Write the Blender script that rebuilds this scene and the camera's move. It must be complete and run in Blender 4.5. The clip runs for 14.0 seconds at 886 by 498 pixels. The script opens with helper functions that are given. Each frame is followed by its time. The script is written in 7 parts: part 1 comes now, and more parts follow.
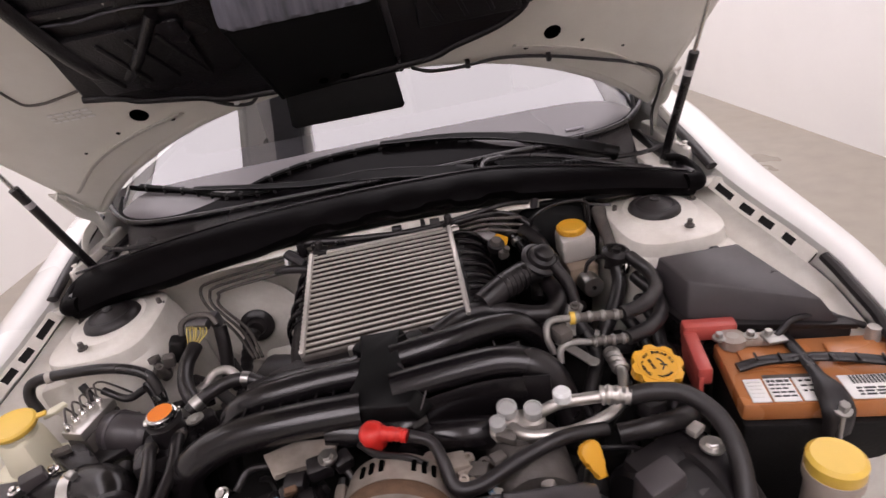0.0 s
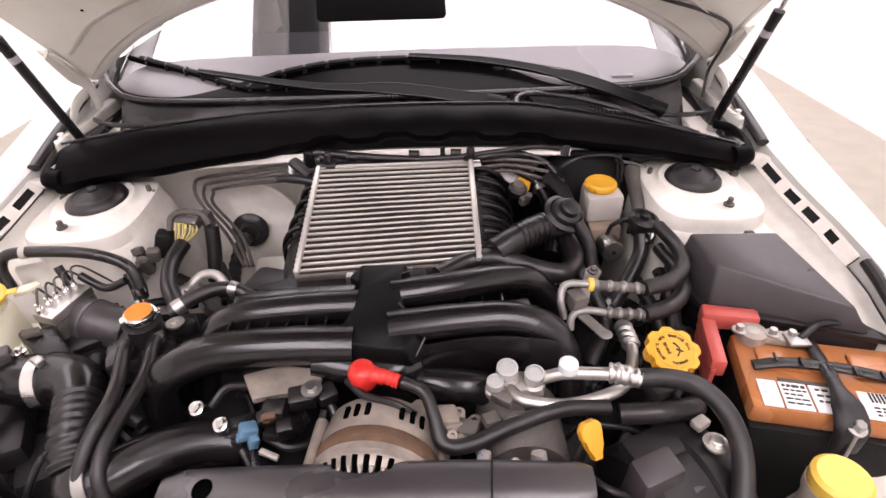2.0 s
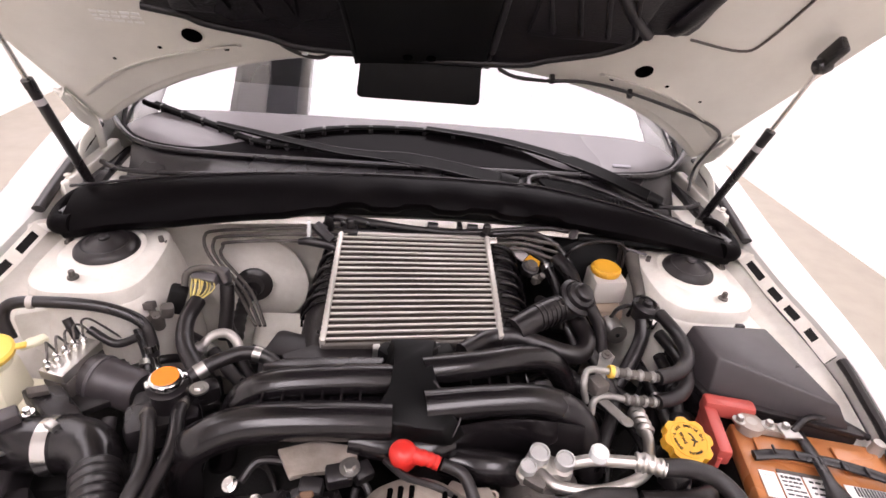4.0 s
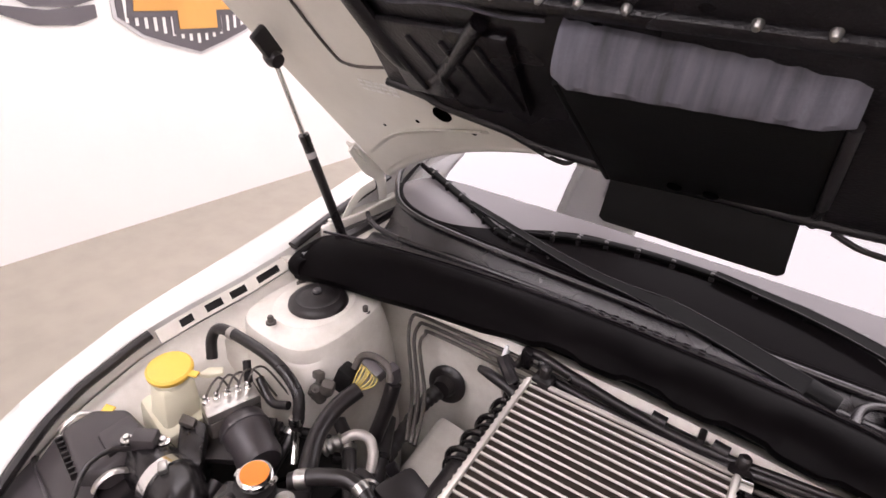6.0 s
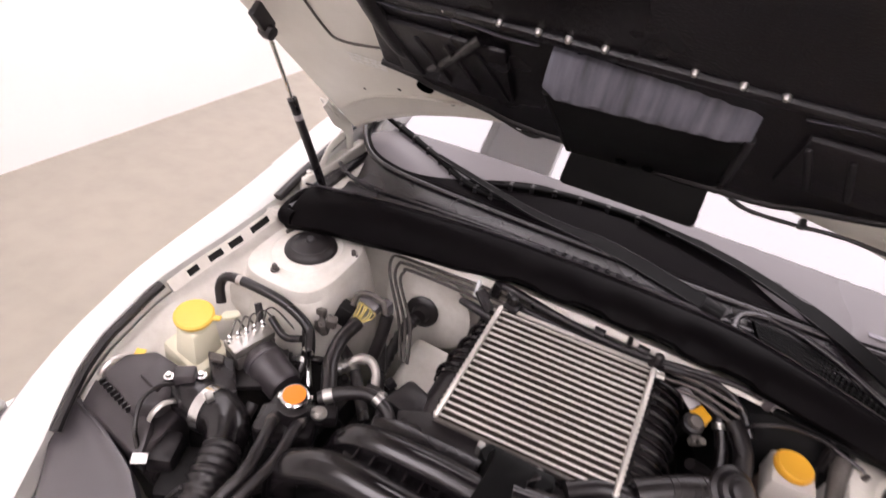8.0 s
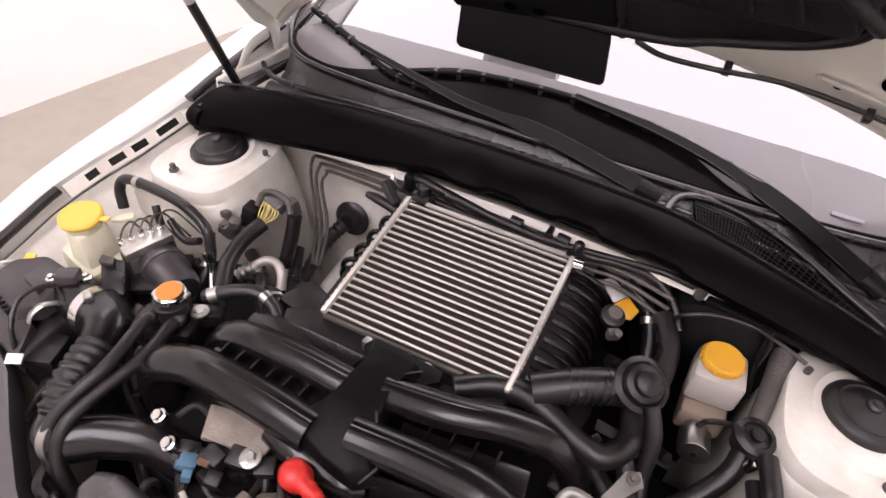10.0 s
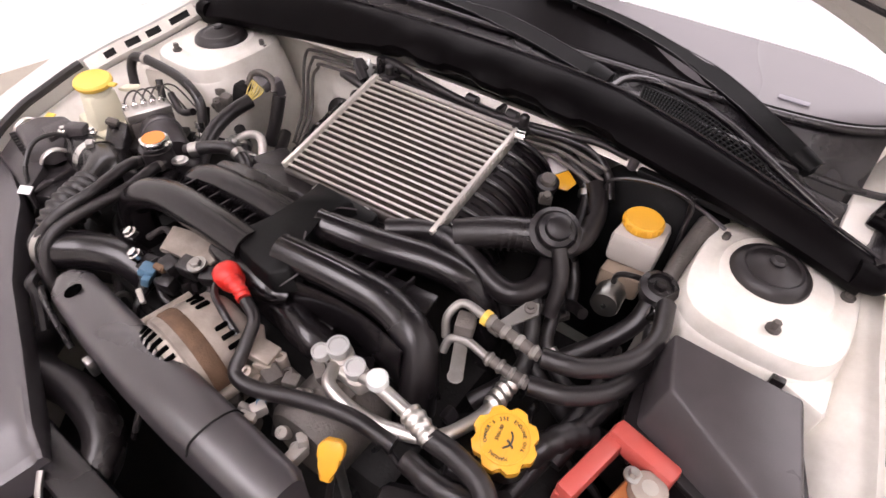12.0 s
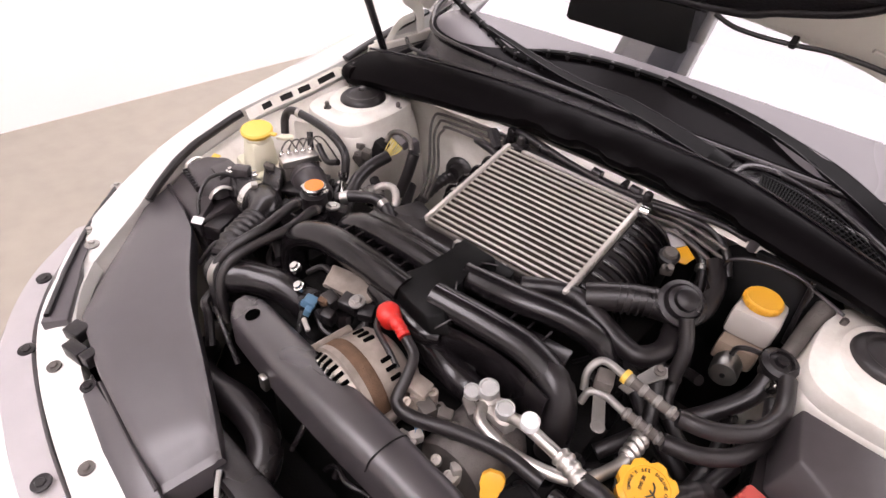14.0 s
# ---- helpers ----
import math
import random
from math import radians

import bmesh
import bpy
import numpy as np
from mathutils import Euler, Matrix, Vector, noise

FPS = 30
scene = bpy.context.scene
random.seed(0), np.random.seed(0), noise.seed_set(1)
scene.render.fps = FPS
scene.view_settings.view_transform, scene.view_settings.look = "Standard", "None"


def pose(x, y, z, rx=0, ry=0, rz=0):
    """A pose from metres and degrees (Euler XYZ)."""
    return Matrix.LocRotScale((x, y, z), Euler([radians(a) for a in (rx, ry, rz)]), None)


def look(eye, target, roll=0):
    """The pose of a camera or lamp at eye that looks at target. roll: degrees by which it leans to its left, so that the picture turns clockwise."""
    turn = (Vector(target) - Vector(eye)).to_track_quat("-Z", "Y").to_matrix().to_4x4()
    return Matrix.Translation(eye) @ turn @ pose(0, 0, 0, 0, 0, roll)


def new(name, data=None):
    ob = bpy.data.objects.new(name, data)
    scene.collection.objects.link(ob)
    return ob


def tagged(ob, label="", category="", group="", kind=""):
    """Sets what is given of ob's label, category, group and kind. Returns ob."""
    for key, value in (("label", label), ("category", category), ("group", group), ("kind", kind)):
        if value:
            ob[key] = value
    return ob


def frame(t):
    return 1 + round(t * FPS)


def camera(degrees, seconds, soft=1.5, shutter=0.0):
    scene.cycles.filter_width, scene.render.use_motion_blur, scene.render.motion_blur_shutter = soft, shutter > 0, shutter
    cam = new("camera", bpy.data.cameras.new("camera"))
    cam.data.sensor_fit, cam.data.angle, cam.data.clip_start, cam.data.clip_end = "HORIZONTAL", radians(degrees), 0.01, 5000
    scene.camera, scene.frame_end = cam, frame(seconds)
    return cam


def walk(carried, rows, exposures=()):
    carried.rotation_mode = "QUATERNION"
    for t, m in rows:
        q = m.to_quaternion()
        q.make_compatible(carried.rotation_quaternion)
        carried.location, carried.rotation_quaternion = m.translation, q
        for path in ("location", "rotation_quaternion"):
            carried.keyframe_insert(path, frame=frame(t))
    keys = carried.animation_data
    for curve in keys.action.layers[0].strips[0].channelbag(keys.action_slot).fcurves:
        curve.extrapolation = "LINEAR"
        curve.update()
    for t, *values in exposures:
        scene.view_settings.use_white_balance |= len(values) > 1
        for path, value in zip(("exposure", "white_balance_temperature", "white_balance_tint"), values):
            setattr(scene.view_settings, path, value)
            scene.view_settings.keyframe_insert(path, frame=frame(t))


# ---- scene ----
cam = camera(78.0, 14.0, shutter=0.4)
PATH = [
    (0, (0.113, 0.028, 1.347), (0.118, 1.822, 0.463), -11.4),
    (0.5, (0.045, 0.073, 1.338), (0.114, 1.855, 0.431), -10.7),
    (1, (0.077, 0.092, 1.317), (0.072, 1.789, 0.257), -8.1),
    (1.5, (0.108, 0.128, 1.311), (0.050, 1.810, 0.230), -2.1),
    (2, (0.079, 0.105, 1.335), (0.079, 1.759, 0.210), -2.0),
    (2.5, (0.060, 0.077, 1.360), (0.111, 1.779, 0.311), -1.0),
    (2.7, (0.019, 0.087, 1.377), (0.147, 1.820, 0.386), 0.2),
    (4.8, (-0.084, 0.151, 1.422), (0.017, 1.866, 0.398), 10.7),
    (5, (-0.089, 0.227, 1.448), (-0.110, 1.932, 0.403), 14.8),
    (5.5, (0.042, 0.344, 1.436), (-0.715, 1.959, 0.531), 8.8),
    (6, (0.074, 0.434, 1.426), (-0.890, 1.916, 0.490), 5.1),
    (6.5, (0.093, 0.475, 1.417), (-0.849, 1.903, 0.381), 4.7),
    (7, (0.140, 0.500, 1.425), (-0.730, 1.951, 0.359), 3.1),
    (7.5, (0.132, 0.420, 1.479), (-0.714, 1.909, 0.447), 6.0),
    (8, (0.017, 0.268, 1.551), (-0.572, 1.788, 0.393), 9.8),
    (8.5, (0.010, 0.222, 1.533), (-0.349, 1.790, 0.344), 12.5),
    (8.7, (0.001, 0.214, 1.497), (-0.260, 1.830, 0.347), 14.9),
    (10.8, (0.390, 0.480, 1.404), (-0.447, 1.681, 0.041), 0.0),
    (11, (0.408, 0.459, 1.387), (-0.412, 1.686, 0.037), 1.4),
    (11.5, (0.459, 0.388, 1.357), (-0.347, 1.622, 0.005), 2.5),
    (12, (0.476, 0.341, 1.342), (-0.329, 1.565, -0.019), 4.1),
    (12.5, (0.467, 0.291, 1.359), (-0.365, 1.538, 0.035), 4.5),
    (13, (0.420, 0.235, 1.388), (-0.468, 1.479, 0.097), 6.2),
    (13.5, (0.381, 0.195, 1.424), (-0.562, 1.403, 0.138), 6.9),
    (14, (0.391, 0.195, 1.409), (-0.593, 1.405, 0.158), 5.5),
]
EXPOSURE = [(0, -1.05), (0.5, -0.85), (1.0, -0.5), (1.5, -0.3), (2.5, -0.25), (5.0, -0.25), (6.0, -0.45), (6.5, -0.65), (7.0, -0.6), (8.0, -0.4), (8.5, -0.45), (11.0, -0.28), (11.5, -0.18), (12.0, -0.2), (13.0, -0.12), (14.0, -0.3)]
walk(cam, [(t, look(eye, target, roll)) for t, eye, target, roll in PATH], EXPOSURE)


# ---- world and light ----
world = bpy.data.worlds.new("showroom_world")
scene.world = world
world.use_nodes = True
world.node_tree.nodes["Background"].inputs[0].default_value = (0.9, 0.93, 1.0, 1)
world.node_tree.nodes["Background"].inputs[1].default_value = 0.02


# ---- materials ----
def mat(name, col, rough=0.5, metal=0.0, var=0.12, scale=40.0, bump=0.0, bscale=None, dust=0.0, dust_col=(0.32, 0.28, 0.24), coat=0.0, emit=0.0, rvar=0.12, spec=0.5, stretch=None):
    m = bpy.data.materials.new(name)
    m.use_nodes = True
    nt = m.node_tree
    b = nt.nodes["Principled BSDF"]
    tc = nt.nodes.new("ShaderNodeTexCoord")
    n1 = nt.nodes.new("ShaderNodeTexNoise")
    n1.inputs["Scale"].default_value, n1.inputs["Detail"].default_value = scale, 6
    n2 = nt.nodes.new("ShaderNodeTexNoise")
    n2.inputs["Scale"].default_value, n2.inputs["Detail"].default_value = scale * 0.13, 4
    src = tc.outputs["Object"]
    if stretch:
        mp = nt.nodes.new("ShaderNodeMapping")
        mp.inputs["Scale"].default_value = stretch
        nt.links.new(src, mp.inputs["Vector"])
        src = mp.outputs["Vector"]
    for n in (n1, n2):
        nt.links.new(src, n.inputs["Vector"])
    add = nt.nodes.new("ShaderNodeMath")
    add.operation = "ADD"
    nt.links.new(n1.outputs["Fac"], add.inputs[0])
    nt.links.new(n2.outputs["Fac"], add.inputs[1])
    ramp = nt.nodes.new("ShaderNodeMapRange")
    ramp.inputs["From Min"].default_value, ramp.inputs["From Max"].default_value = 0.7, 1.3
    nt.links.new(add.outputs[0], ramp.inputs["Value"])
    mix = nt.nodes.new("ShaderNodeMix")
    mix.data_type = "RGBA"
    nt.links.new(ramp.outputs["Result"], mix.inputs["Factor"])
    mix.inputs["A"].default_value = (*[max(0, c * (1 - var)) for c in col], 1)
    mix.inputs["B"].default_value = (*[min(1, c * (1 + var)) for c in col], 1)
    out = mix.outputs["Result"]
    if dust:
        n3 = nt.nodes.new("ShaderNodeTexNoise")
        n3.inputs["Scale"].default_value, n3.inputs["Detail"].default_value = 9.0, 8
        n3.inputs["Roughness"].default_value = 0.7
        nt.links.new(tc.outputs["Object"], n3.inputs["Vector"])
        r3 = nt.nodes.new("ShaderNodeMapRange")
        r3.inputs["From Min"].default_value, r3.inputs["From Max"].default_value = 0.42, 0.75
        r3.inputs["To Max"].default_value = dust
        nt.links.new(n3.outputs["Fac"], r3.inputs["Value"])
        m3 = nt.nodes.new("ShaderNodeMix")
        m3.data_type = "RGBA"
        nt.links.new(r3.outputs["Result"], m3.inputs["Factor"])
        nt.links.new(out, m3.inputs["A"])
        m3.inputs["B"].default_value = (*dust_col, 1)
        out = m3.outputs["Result"]
    nt.links.new(out, b.inputs["Base Color"])
    rr = nt.nodes.new("ShaderNodeMapRange")
    rr.inputs["From Min"].default_value, rr.inputs["From Max"].default_value = 0.3, 0.7
    rr.inputs["To Min"].default_value, rr.inputs["To Max"].default_value = max(0.02, rough - rvar), min(1, rough + rvar)
    nt.links.new(n2.outputs["Fac"], rr.inputs["Value"])
    nt.links.new(rr.outputs["Result"], b.inputs["Roughness"])
    b.inputs["Metallic"].default_value = metal
    b.inputs["Coat Weight"].default_value = coat
    b.inputs["Coat Roughness"].default_value = 0.08
    b.inputs["Specular IOR Level"].default_value = spec
    if emit:
        b.inputs["Emission Color"].default_value = (*col, 1)
        b.inputs["Emission Strength"].default_value = emit
    if bump:
        bn = nt.nodes.new("ShaderNodeTexNoise")
        bn.inputs["Scale"].default_value, bn.inputs["Detail"].default_value = bscale or scale * 6, 3
        nt.links.new(tc.outputs["Object"], bn.inputs["Vector"])
        bp = nt.nodes.new("ShaderNodeBump")
        bp.inputs["Strength"].default_value, bp.inputs["Distance"].default_value = bump, 0.002
        nt.links.new(bn.outputs["Fac"], bp.inputs["Height"])
        nt.links.new(bp.outputs["Normal"], b.inputs["Normal"])
    return m


PAINT = mat("white_paint", (0.80, 0.79, 0.76), 0.32, var=0.03, scale=6, coat=0.6, dust=0.10, dust_col=(0.55, 0.52, 0.46))
BAYPAINT = mat("bay_white_paint", (0.76, 0.73, 0.67), 0.42, var=0.08, scale=10, coat=0.25, dust=0.55, dust_col=(0.44, 0.39, 0.32))
HOODIN = mat("hood_inner_paint", (0.72, 0.70, 0.64), 0.45, var=0.05, scale=8, coat=0.2, dust=0.25, dust_col=(0.50, 0.46, 0.40))
PLASTIC = mat("black_plastic", (0.0105, 0.0088, 0.0098), 0.32, spec=0.45, var=0.3, scale=60, bump=0.2, bscale=900, dust=0.014)
PANELGREY = mat("grained_grey_plastic", (0.066, 0.059, 0.064), 0.32, rvar=0.05, spec=1.0, var=0.07, scale=30, bump=0.15, bscale=1200)
GLOSSBLACK = mat("satin_black_casting", (0.0082, 0.0068, 0.0078), 0.24, spec=0.50, var=0.2, scale=30, bump=0.05, bscale=300, dust=0.01, rvar=0.07)
BELTPL = mat("smooth_belt_plastic", (0.042, 0.037, 0.040), 0.32, rvar=0.06, spec=1.0, var=0.1, scale=35, bump=0.12, bscale=1100)
SHELLPL = mat("sheeny_black_plastic", (0.046, 0.040, 0.042), 0.34, spec=0.5, var=0.15, scale=40, bump=0.15, bscale=900)
RUBBER = mat("black_rubber", (0.0115, 0.0095, 0.0102), 0.36, spec=0.5, var=0.3, scale=50, bump=0.15, bscale=600, dust=0.018)
SEALRUB = mat("seal_rubber", (0.0030, 0.0024, 0.0028), 0.45, spec=0.03, var=0.25, scale=20, bump=0.1, bscale=500, dust=0.005)
COWLPL = mat("cowl_plastic", (0.015, 0.013, 0.015), 0.27, spec=0.6, var=0.2, scale=25, bump=0.15, bscale=1000, dust=0.02)
LINER = mat("hood_liner_felt", (0.0072, 0.0060, 0.0075), 0.40, rvar=0.2, spec=0.4, var=0.35, scale=25, bump=0.5, bscale=300)
HOLE = mat("hole_black", (0.0015, 0.0015, 0.0015), 0.9, spec=0.0, var=0.1)
FOAM = mat("grey_foam", (0.088, 0.087, 0.106), 0.8, var=0.75, scale=34, stretch=(1.6, 0.22, 0.22), bump=0.4, bscale=200)
ALU = mat("bare_aluminium", (0.62, 0.60, 0.57), 0.36, metal=1.0, var=0.12, scale=30, bump=0.15, bscale=250, dust=0.10)
ICALU = mat("brushed_tube_aluminium", (0.62, 0.59, 0.545), 0.38, rvar=0.03, metal=0.55, var=0.06, scale=40, bump=0.04, bscale=250)
FINALU = mat("shaded_fin_aluminium", (0.030, 0.0235, 0.0195), 0.8, metal=0.0, spec=0.1, var=0.3, scale=120, bump=0.5, bscale=700)
CAST = mat("cast_aluminium", (0.50, 0.47, 0.435), 0.48, metal=0.5, var=0.25, scale=25, bump=0.18, bscale=260, dust=0.25, dust_col=(0.25, 0.21, 0.17))
ALTCAST = mat("beige_worn_casting", (0.36, 0.315, 0.275), 0.5, metal=0.4, var=0.3, scale=40, bump=0.25, bscale=300, dust=0.35, dust_col=(0.20, 0.15, 0.11))
CASTDIRTY = mat("grimy_casting", (0.115, 0.103, 0.094), 0.6, metal=0.3, var=0.35, scale=30, bump=0.5, bscale=300, dust=0.35, dust_col=(0.06, 0.05, 0.045))
MATTBLACK = mat("matt_black_casting", (0.004, 0.004, 0.0042), 0.5, spec=0.15, var=0.3, scale=30, bump=0.15, bscale=400)
DULLPIPE = mat("dull_grey_pipe", (0.30, 0.29, 0.275), 0.45, metal=0.8, var=0.2, scale=40, bump=0.15, bscale=300, dust=0.25, dust_col=(0.12, 0.10, 0.09))
STEEL = mat("dull_steel", (0.45, 0.44, 0.42), 0.38, metal=1.0, var=0.2, scale=40, bump=0.2, bscale=300, dust=0.15)
CHROME = mat("bright_steel", (0.75, 0.74, 0.72), 0.18, metal=1.0, var=0.08, scale=30)
RUST = mat("rusty_core", (0.125, 0.072, 0.042), 0.75, metal=0.2, var=0.35, scale=60, bump=0.5, bscale=400)
YELLOW = mat("yellow_plastic", (0.72, 0.37, 0.03), 0.4, var=0.05, scale=20, bump=0.05, bscale=500)
LEMON = mat("lemon_plastic", (0.80, 0.53, 0.09), 0.4, var=0.05, scale=20)
AMBER = mat("amber_plastic", (0.66, 0.33, 0.02), 0.38, var=0.06, scale=20)
ORANGE = mat("orange_label", (0.90, 0.24, 0.025), 0.4, var=0.05, scale=20)
REDCAP = mat("red_plastic", (0.58, 0.024, 0.018), 0.35, var=0.06, scale=20)
REDCOVER = mat("faded_red_plastic", (0.50, 0.085, 0.07), 0.4, var=0.08, scale=20, dust=0.1)
BATORANGE = mat("copper_orange_plastic", (0.46, 0.175, 0.058), 0.38, var=0.10, scale=20, dust=0.15)
LABEL = mat("white_label", (0.80, 0.79, 0.77), 0.4, var=0.04, scale=20)
TANK = mat("translucent_tank", (0.72, 0.68, 0.52), 0.4, var=0.06, scale=15)
TANKW = mat("cloudy_white_tank", (0.45, 0.42, 0.385), 0.4, var=0.06, scale=15)
BOTTLE = mat("dull_bottle_plastic", (0.42, 0.36, 0.31), 0.45, var=0.08, scale=15)
FLUID = mat("brown_fluid_tank", (0.27, 0.21, 0.16), 0.4, var=0.1, scale=15)
BLUE = mat("blue_connector", (0.11, 0.21, 0.31), 0.4, var=0.08, scale=20)
TANWIRE = mat("yellow_wire", (0.62, 0.50, 0.16), 0.5, var=0.2, scale=80)
WHITECAP = mat("white_plastic_cap", (0.78, 0.80, 0.80), 0.35, var=0.03, scale=20)
CLEARCAP = mat("frosted_cap", (0.43, 0.43, 0.42), 0.3, var=0.06, scale=20)
INK = mat("black_ink", (0.02, 0.02, 0.02), 0.5, var=0.05)
GREYINK = mat("grey_ink", (0.78, 0.77, 0.74), 0.5, var=0.05)
# grime, and near-black to carry the shade deep in the bay
DARK = mat("grimy_shaded_metal", (0.007, 0.0065, 0.0065), 0.6, spec=0.25, var=0.4, scale=30, bump=0.4, bscale=200, dust=0.01)
GLASSREFL = mat("painted_glass_reflection", (0.158, 0.147, 0.154), 0.26, var=0.05, scale=4, spec=0.6, rvar=0.02)
FRIT = mat("black_glass_frit", (0.006, 0.0052, 0.0058), 0.20, var=0.05, scale=6, spec=0.07, rvar=0.01)
TYRE = mat("tyre_rubber", (0.02, 0.02, 0.02), 0.8, var=0.2)
WALLP = mat("white_wall_paint", (0.84, 0.83, 0.81), 0.6, var=0.02, scale=3, bump=0.05, bscale=200)
CEILP = mat("ceiling_paint", (0.88, 0.87, 0.88), 0.7, var=0.02, scale=3)
CEILDARK = mat("dark_beam_paint", (0.02, 0.022, 0.025), 0.6, var=0.1, scale=5)
CONC = mat("concrete", (0.330, 0.299, 0.248), 0.42, var=0.10, scale=9, bump=0.12, bscale=60, dust=0.25, dust_col=(0.32, 0.29, 0.245), rvar=0.15)
DASH = mat("dashboard_vinyl", (0.30, 0.29, 0.32), 0.7, var=0.1, scale=20, bump=0.2, bscale=500)
TRIMGREY = mat("grey_trim_plastic", (0.40, 0.38, 0.385), 0.45, var=0.06, scale=20, bump=0.1, bscale=900, dust=0.1)
GOLD = mat("gold_emblem", (0.70, 0.36, 0.10), 0.35, var=0.15, scale=3)
MURALDARK = mat("mural_dark_grey", (0.12, 0.11, 0.12), 0.5, var=0.15, scale=4)
MURALGREY = mat("mural_silver", (0.60, 0.59, 0.60), 0.4, var=0.1, scale=4)


def glow(name, col, s):
    m = bpy.data.materials.new(name)
    m.use_nodes = True
    nt = m.node_tree
    e = nt.nodes.new("ShaderNodeEmission")
    e.inputs[0].default_value, e.inputs[1].default_value = (*col, 1), s
    nt.links.new(e.outputs[0], nt.nodes["Material Output"].inputs[0])
    return m


PANEL_LIGHT = glow("ceiling_light_diffuser", (1.0, 0.895, 0.948), 6.6)
FRONT_LIGHT = glow("bright_ceiling_light_diffuser", (1.0, 0.895, 0.948), 14.5)


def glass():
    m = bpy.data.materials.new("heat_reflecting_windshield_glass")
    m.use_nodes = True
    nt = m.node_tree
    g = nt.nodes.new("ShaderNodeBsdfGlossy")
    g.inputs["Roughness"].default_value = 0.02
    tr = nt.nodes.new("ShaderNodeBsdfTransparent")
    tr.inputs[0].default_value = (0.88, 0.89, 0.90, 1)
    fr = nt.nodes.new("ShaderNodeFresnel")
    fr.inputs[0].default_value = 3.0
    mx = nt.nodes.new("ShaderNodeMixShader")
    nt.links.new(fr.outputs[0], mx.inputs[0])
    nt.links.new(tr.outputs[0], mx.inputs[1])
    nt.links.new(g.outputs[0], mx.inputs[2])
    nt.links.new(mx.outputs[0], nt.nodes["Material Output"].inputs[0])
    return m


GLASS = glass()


# ---- mesh helpers ----
def thing(name, base, label, category, group="", kind=""):
    e = new(name)
    e.empty_display_size = 0.05
    e.matrix_basis = Matrix.Translation(base)
    tagged(e, label, category, group, kind)
    return e


def part(name, bm, material, parent=None, label="", sharp=40):
    me = bpy.data.meshes.new(name)
    bmesh.ops.recalc_face_normals(bm, faces=bm.faces)
    lim = math.cos(radians(sharp))
    for f in bm.faces:
        f.smooth = True
    for e in bm.edges:
        if len(e.link_faces) == 2:
            e.smooth = e.link_faces[0].normal.dot(e.link_faces[1].normal) > lim
    bm.to_mesh(me)
    bm.free()
    me.materials.append(material)
    ob = new(name, me)
    if parent is not None:
        ob.parent = parent
        if parent.type == "EMPTY":
            ob.matrix_parent_inverse = parent.matrix_basis.inverted()
    if label:
        tagged(ob, label)
    return ob


def setting(name, bm, material, label, category):
    return tagged(part(name, bm, material), label, category, kind="structure")


def join(bm, src, m=None):
    """Adds a small bmesh to a larger one."""
    if m is not None:
        bmesh.ops.transform(src, matrix=m, verts=src.verts)
    me = bpy.data.meshes.new("tmp")
    src.to_mesh(me)
    src.free()
    bm.from_mesh(me)
    bpy.data.meshes.remove(me)
    return bm


def box(c, s, bev=0.004, rot=(0, 0, 0), seg=2, taper=1.0):
    bm = bmesh.new()
    bmesh.ops.create_cube(bm, size=1)
    for v in bm.verts:
        k = taper if v.co.z > 0 else 1.0
        v.co = Vector((v.co.x * s[0] * k, v.co.y * s[1] * k, v.co.z * s[2]))
    if bev:
        bmesh.ops.bevel(bm, geom=bm.edges[:], offset=min(bev, min(s) * 0.45), segments=seg, affect="EDGES", profile=0.5)
    bmesh.ops.transform(bm, matrix=pose(*c, *rot), verts=bm.verts)
    return bm


def boxes(*items):
    bm = bmesh.new()
    for it in items:
        join(bm, box(*it))
    return bm


def spline(pts, sub):
    P = [Vector(p) for p in pts]
    if len(P) == 2:
        return [P[0].lerp(P[1], i / sub) for i in range(sub + 1)], [i / sub for i in range(sub + 1)]
    out, ts = [], []
    n = len(P)
    for i in range(n - 1):
        p0 = P[i - 1] if i else P[0] * 2 - P[1]
        p3 = P[i + 2] if i + 2 < n else P[-1] * 2 - P[-2]
        p1, p2 = P[i], P[i + 1]
        for j in range(sub):
            t = j / sub
            out.append(0.5 * ((2 * p1) + (p2 - p0) * t + (2 * p0 - 5 * p1 + 4 * p2 - p3) * t * t + (3 * p1 - p0 - 3 * p2 + p3) * t ** 3))
            ts.append(i + t)
    out.append(P[-1])
    ts.append(n - 1)
    return out, ts


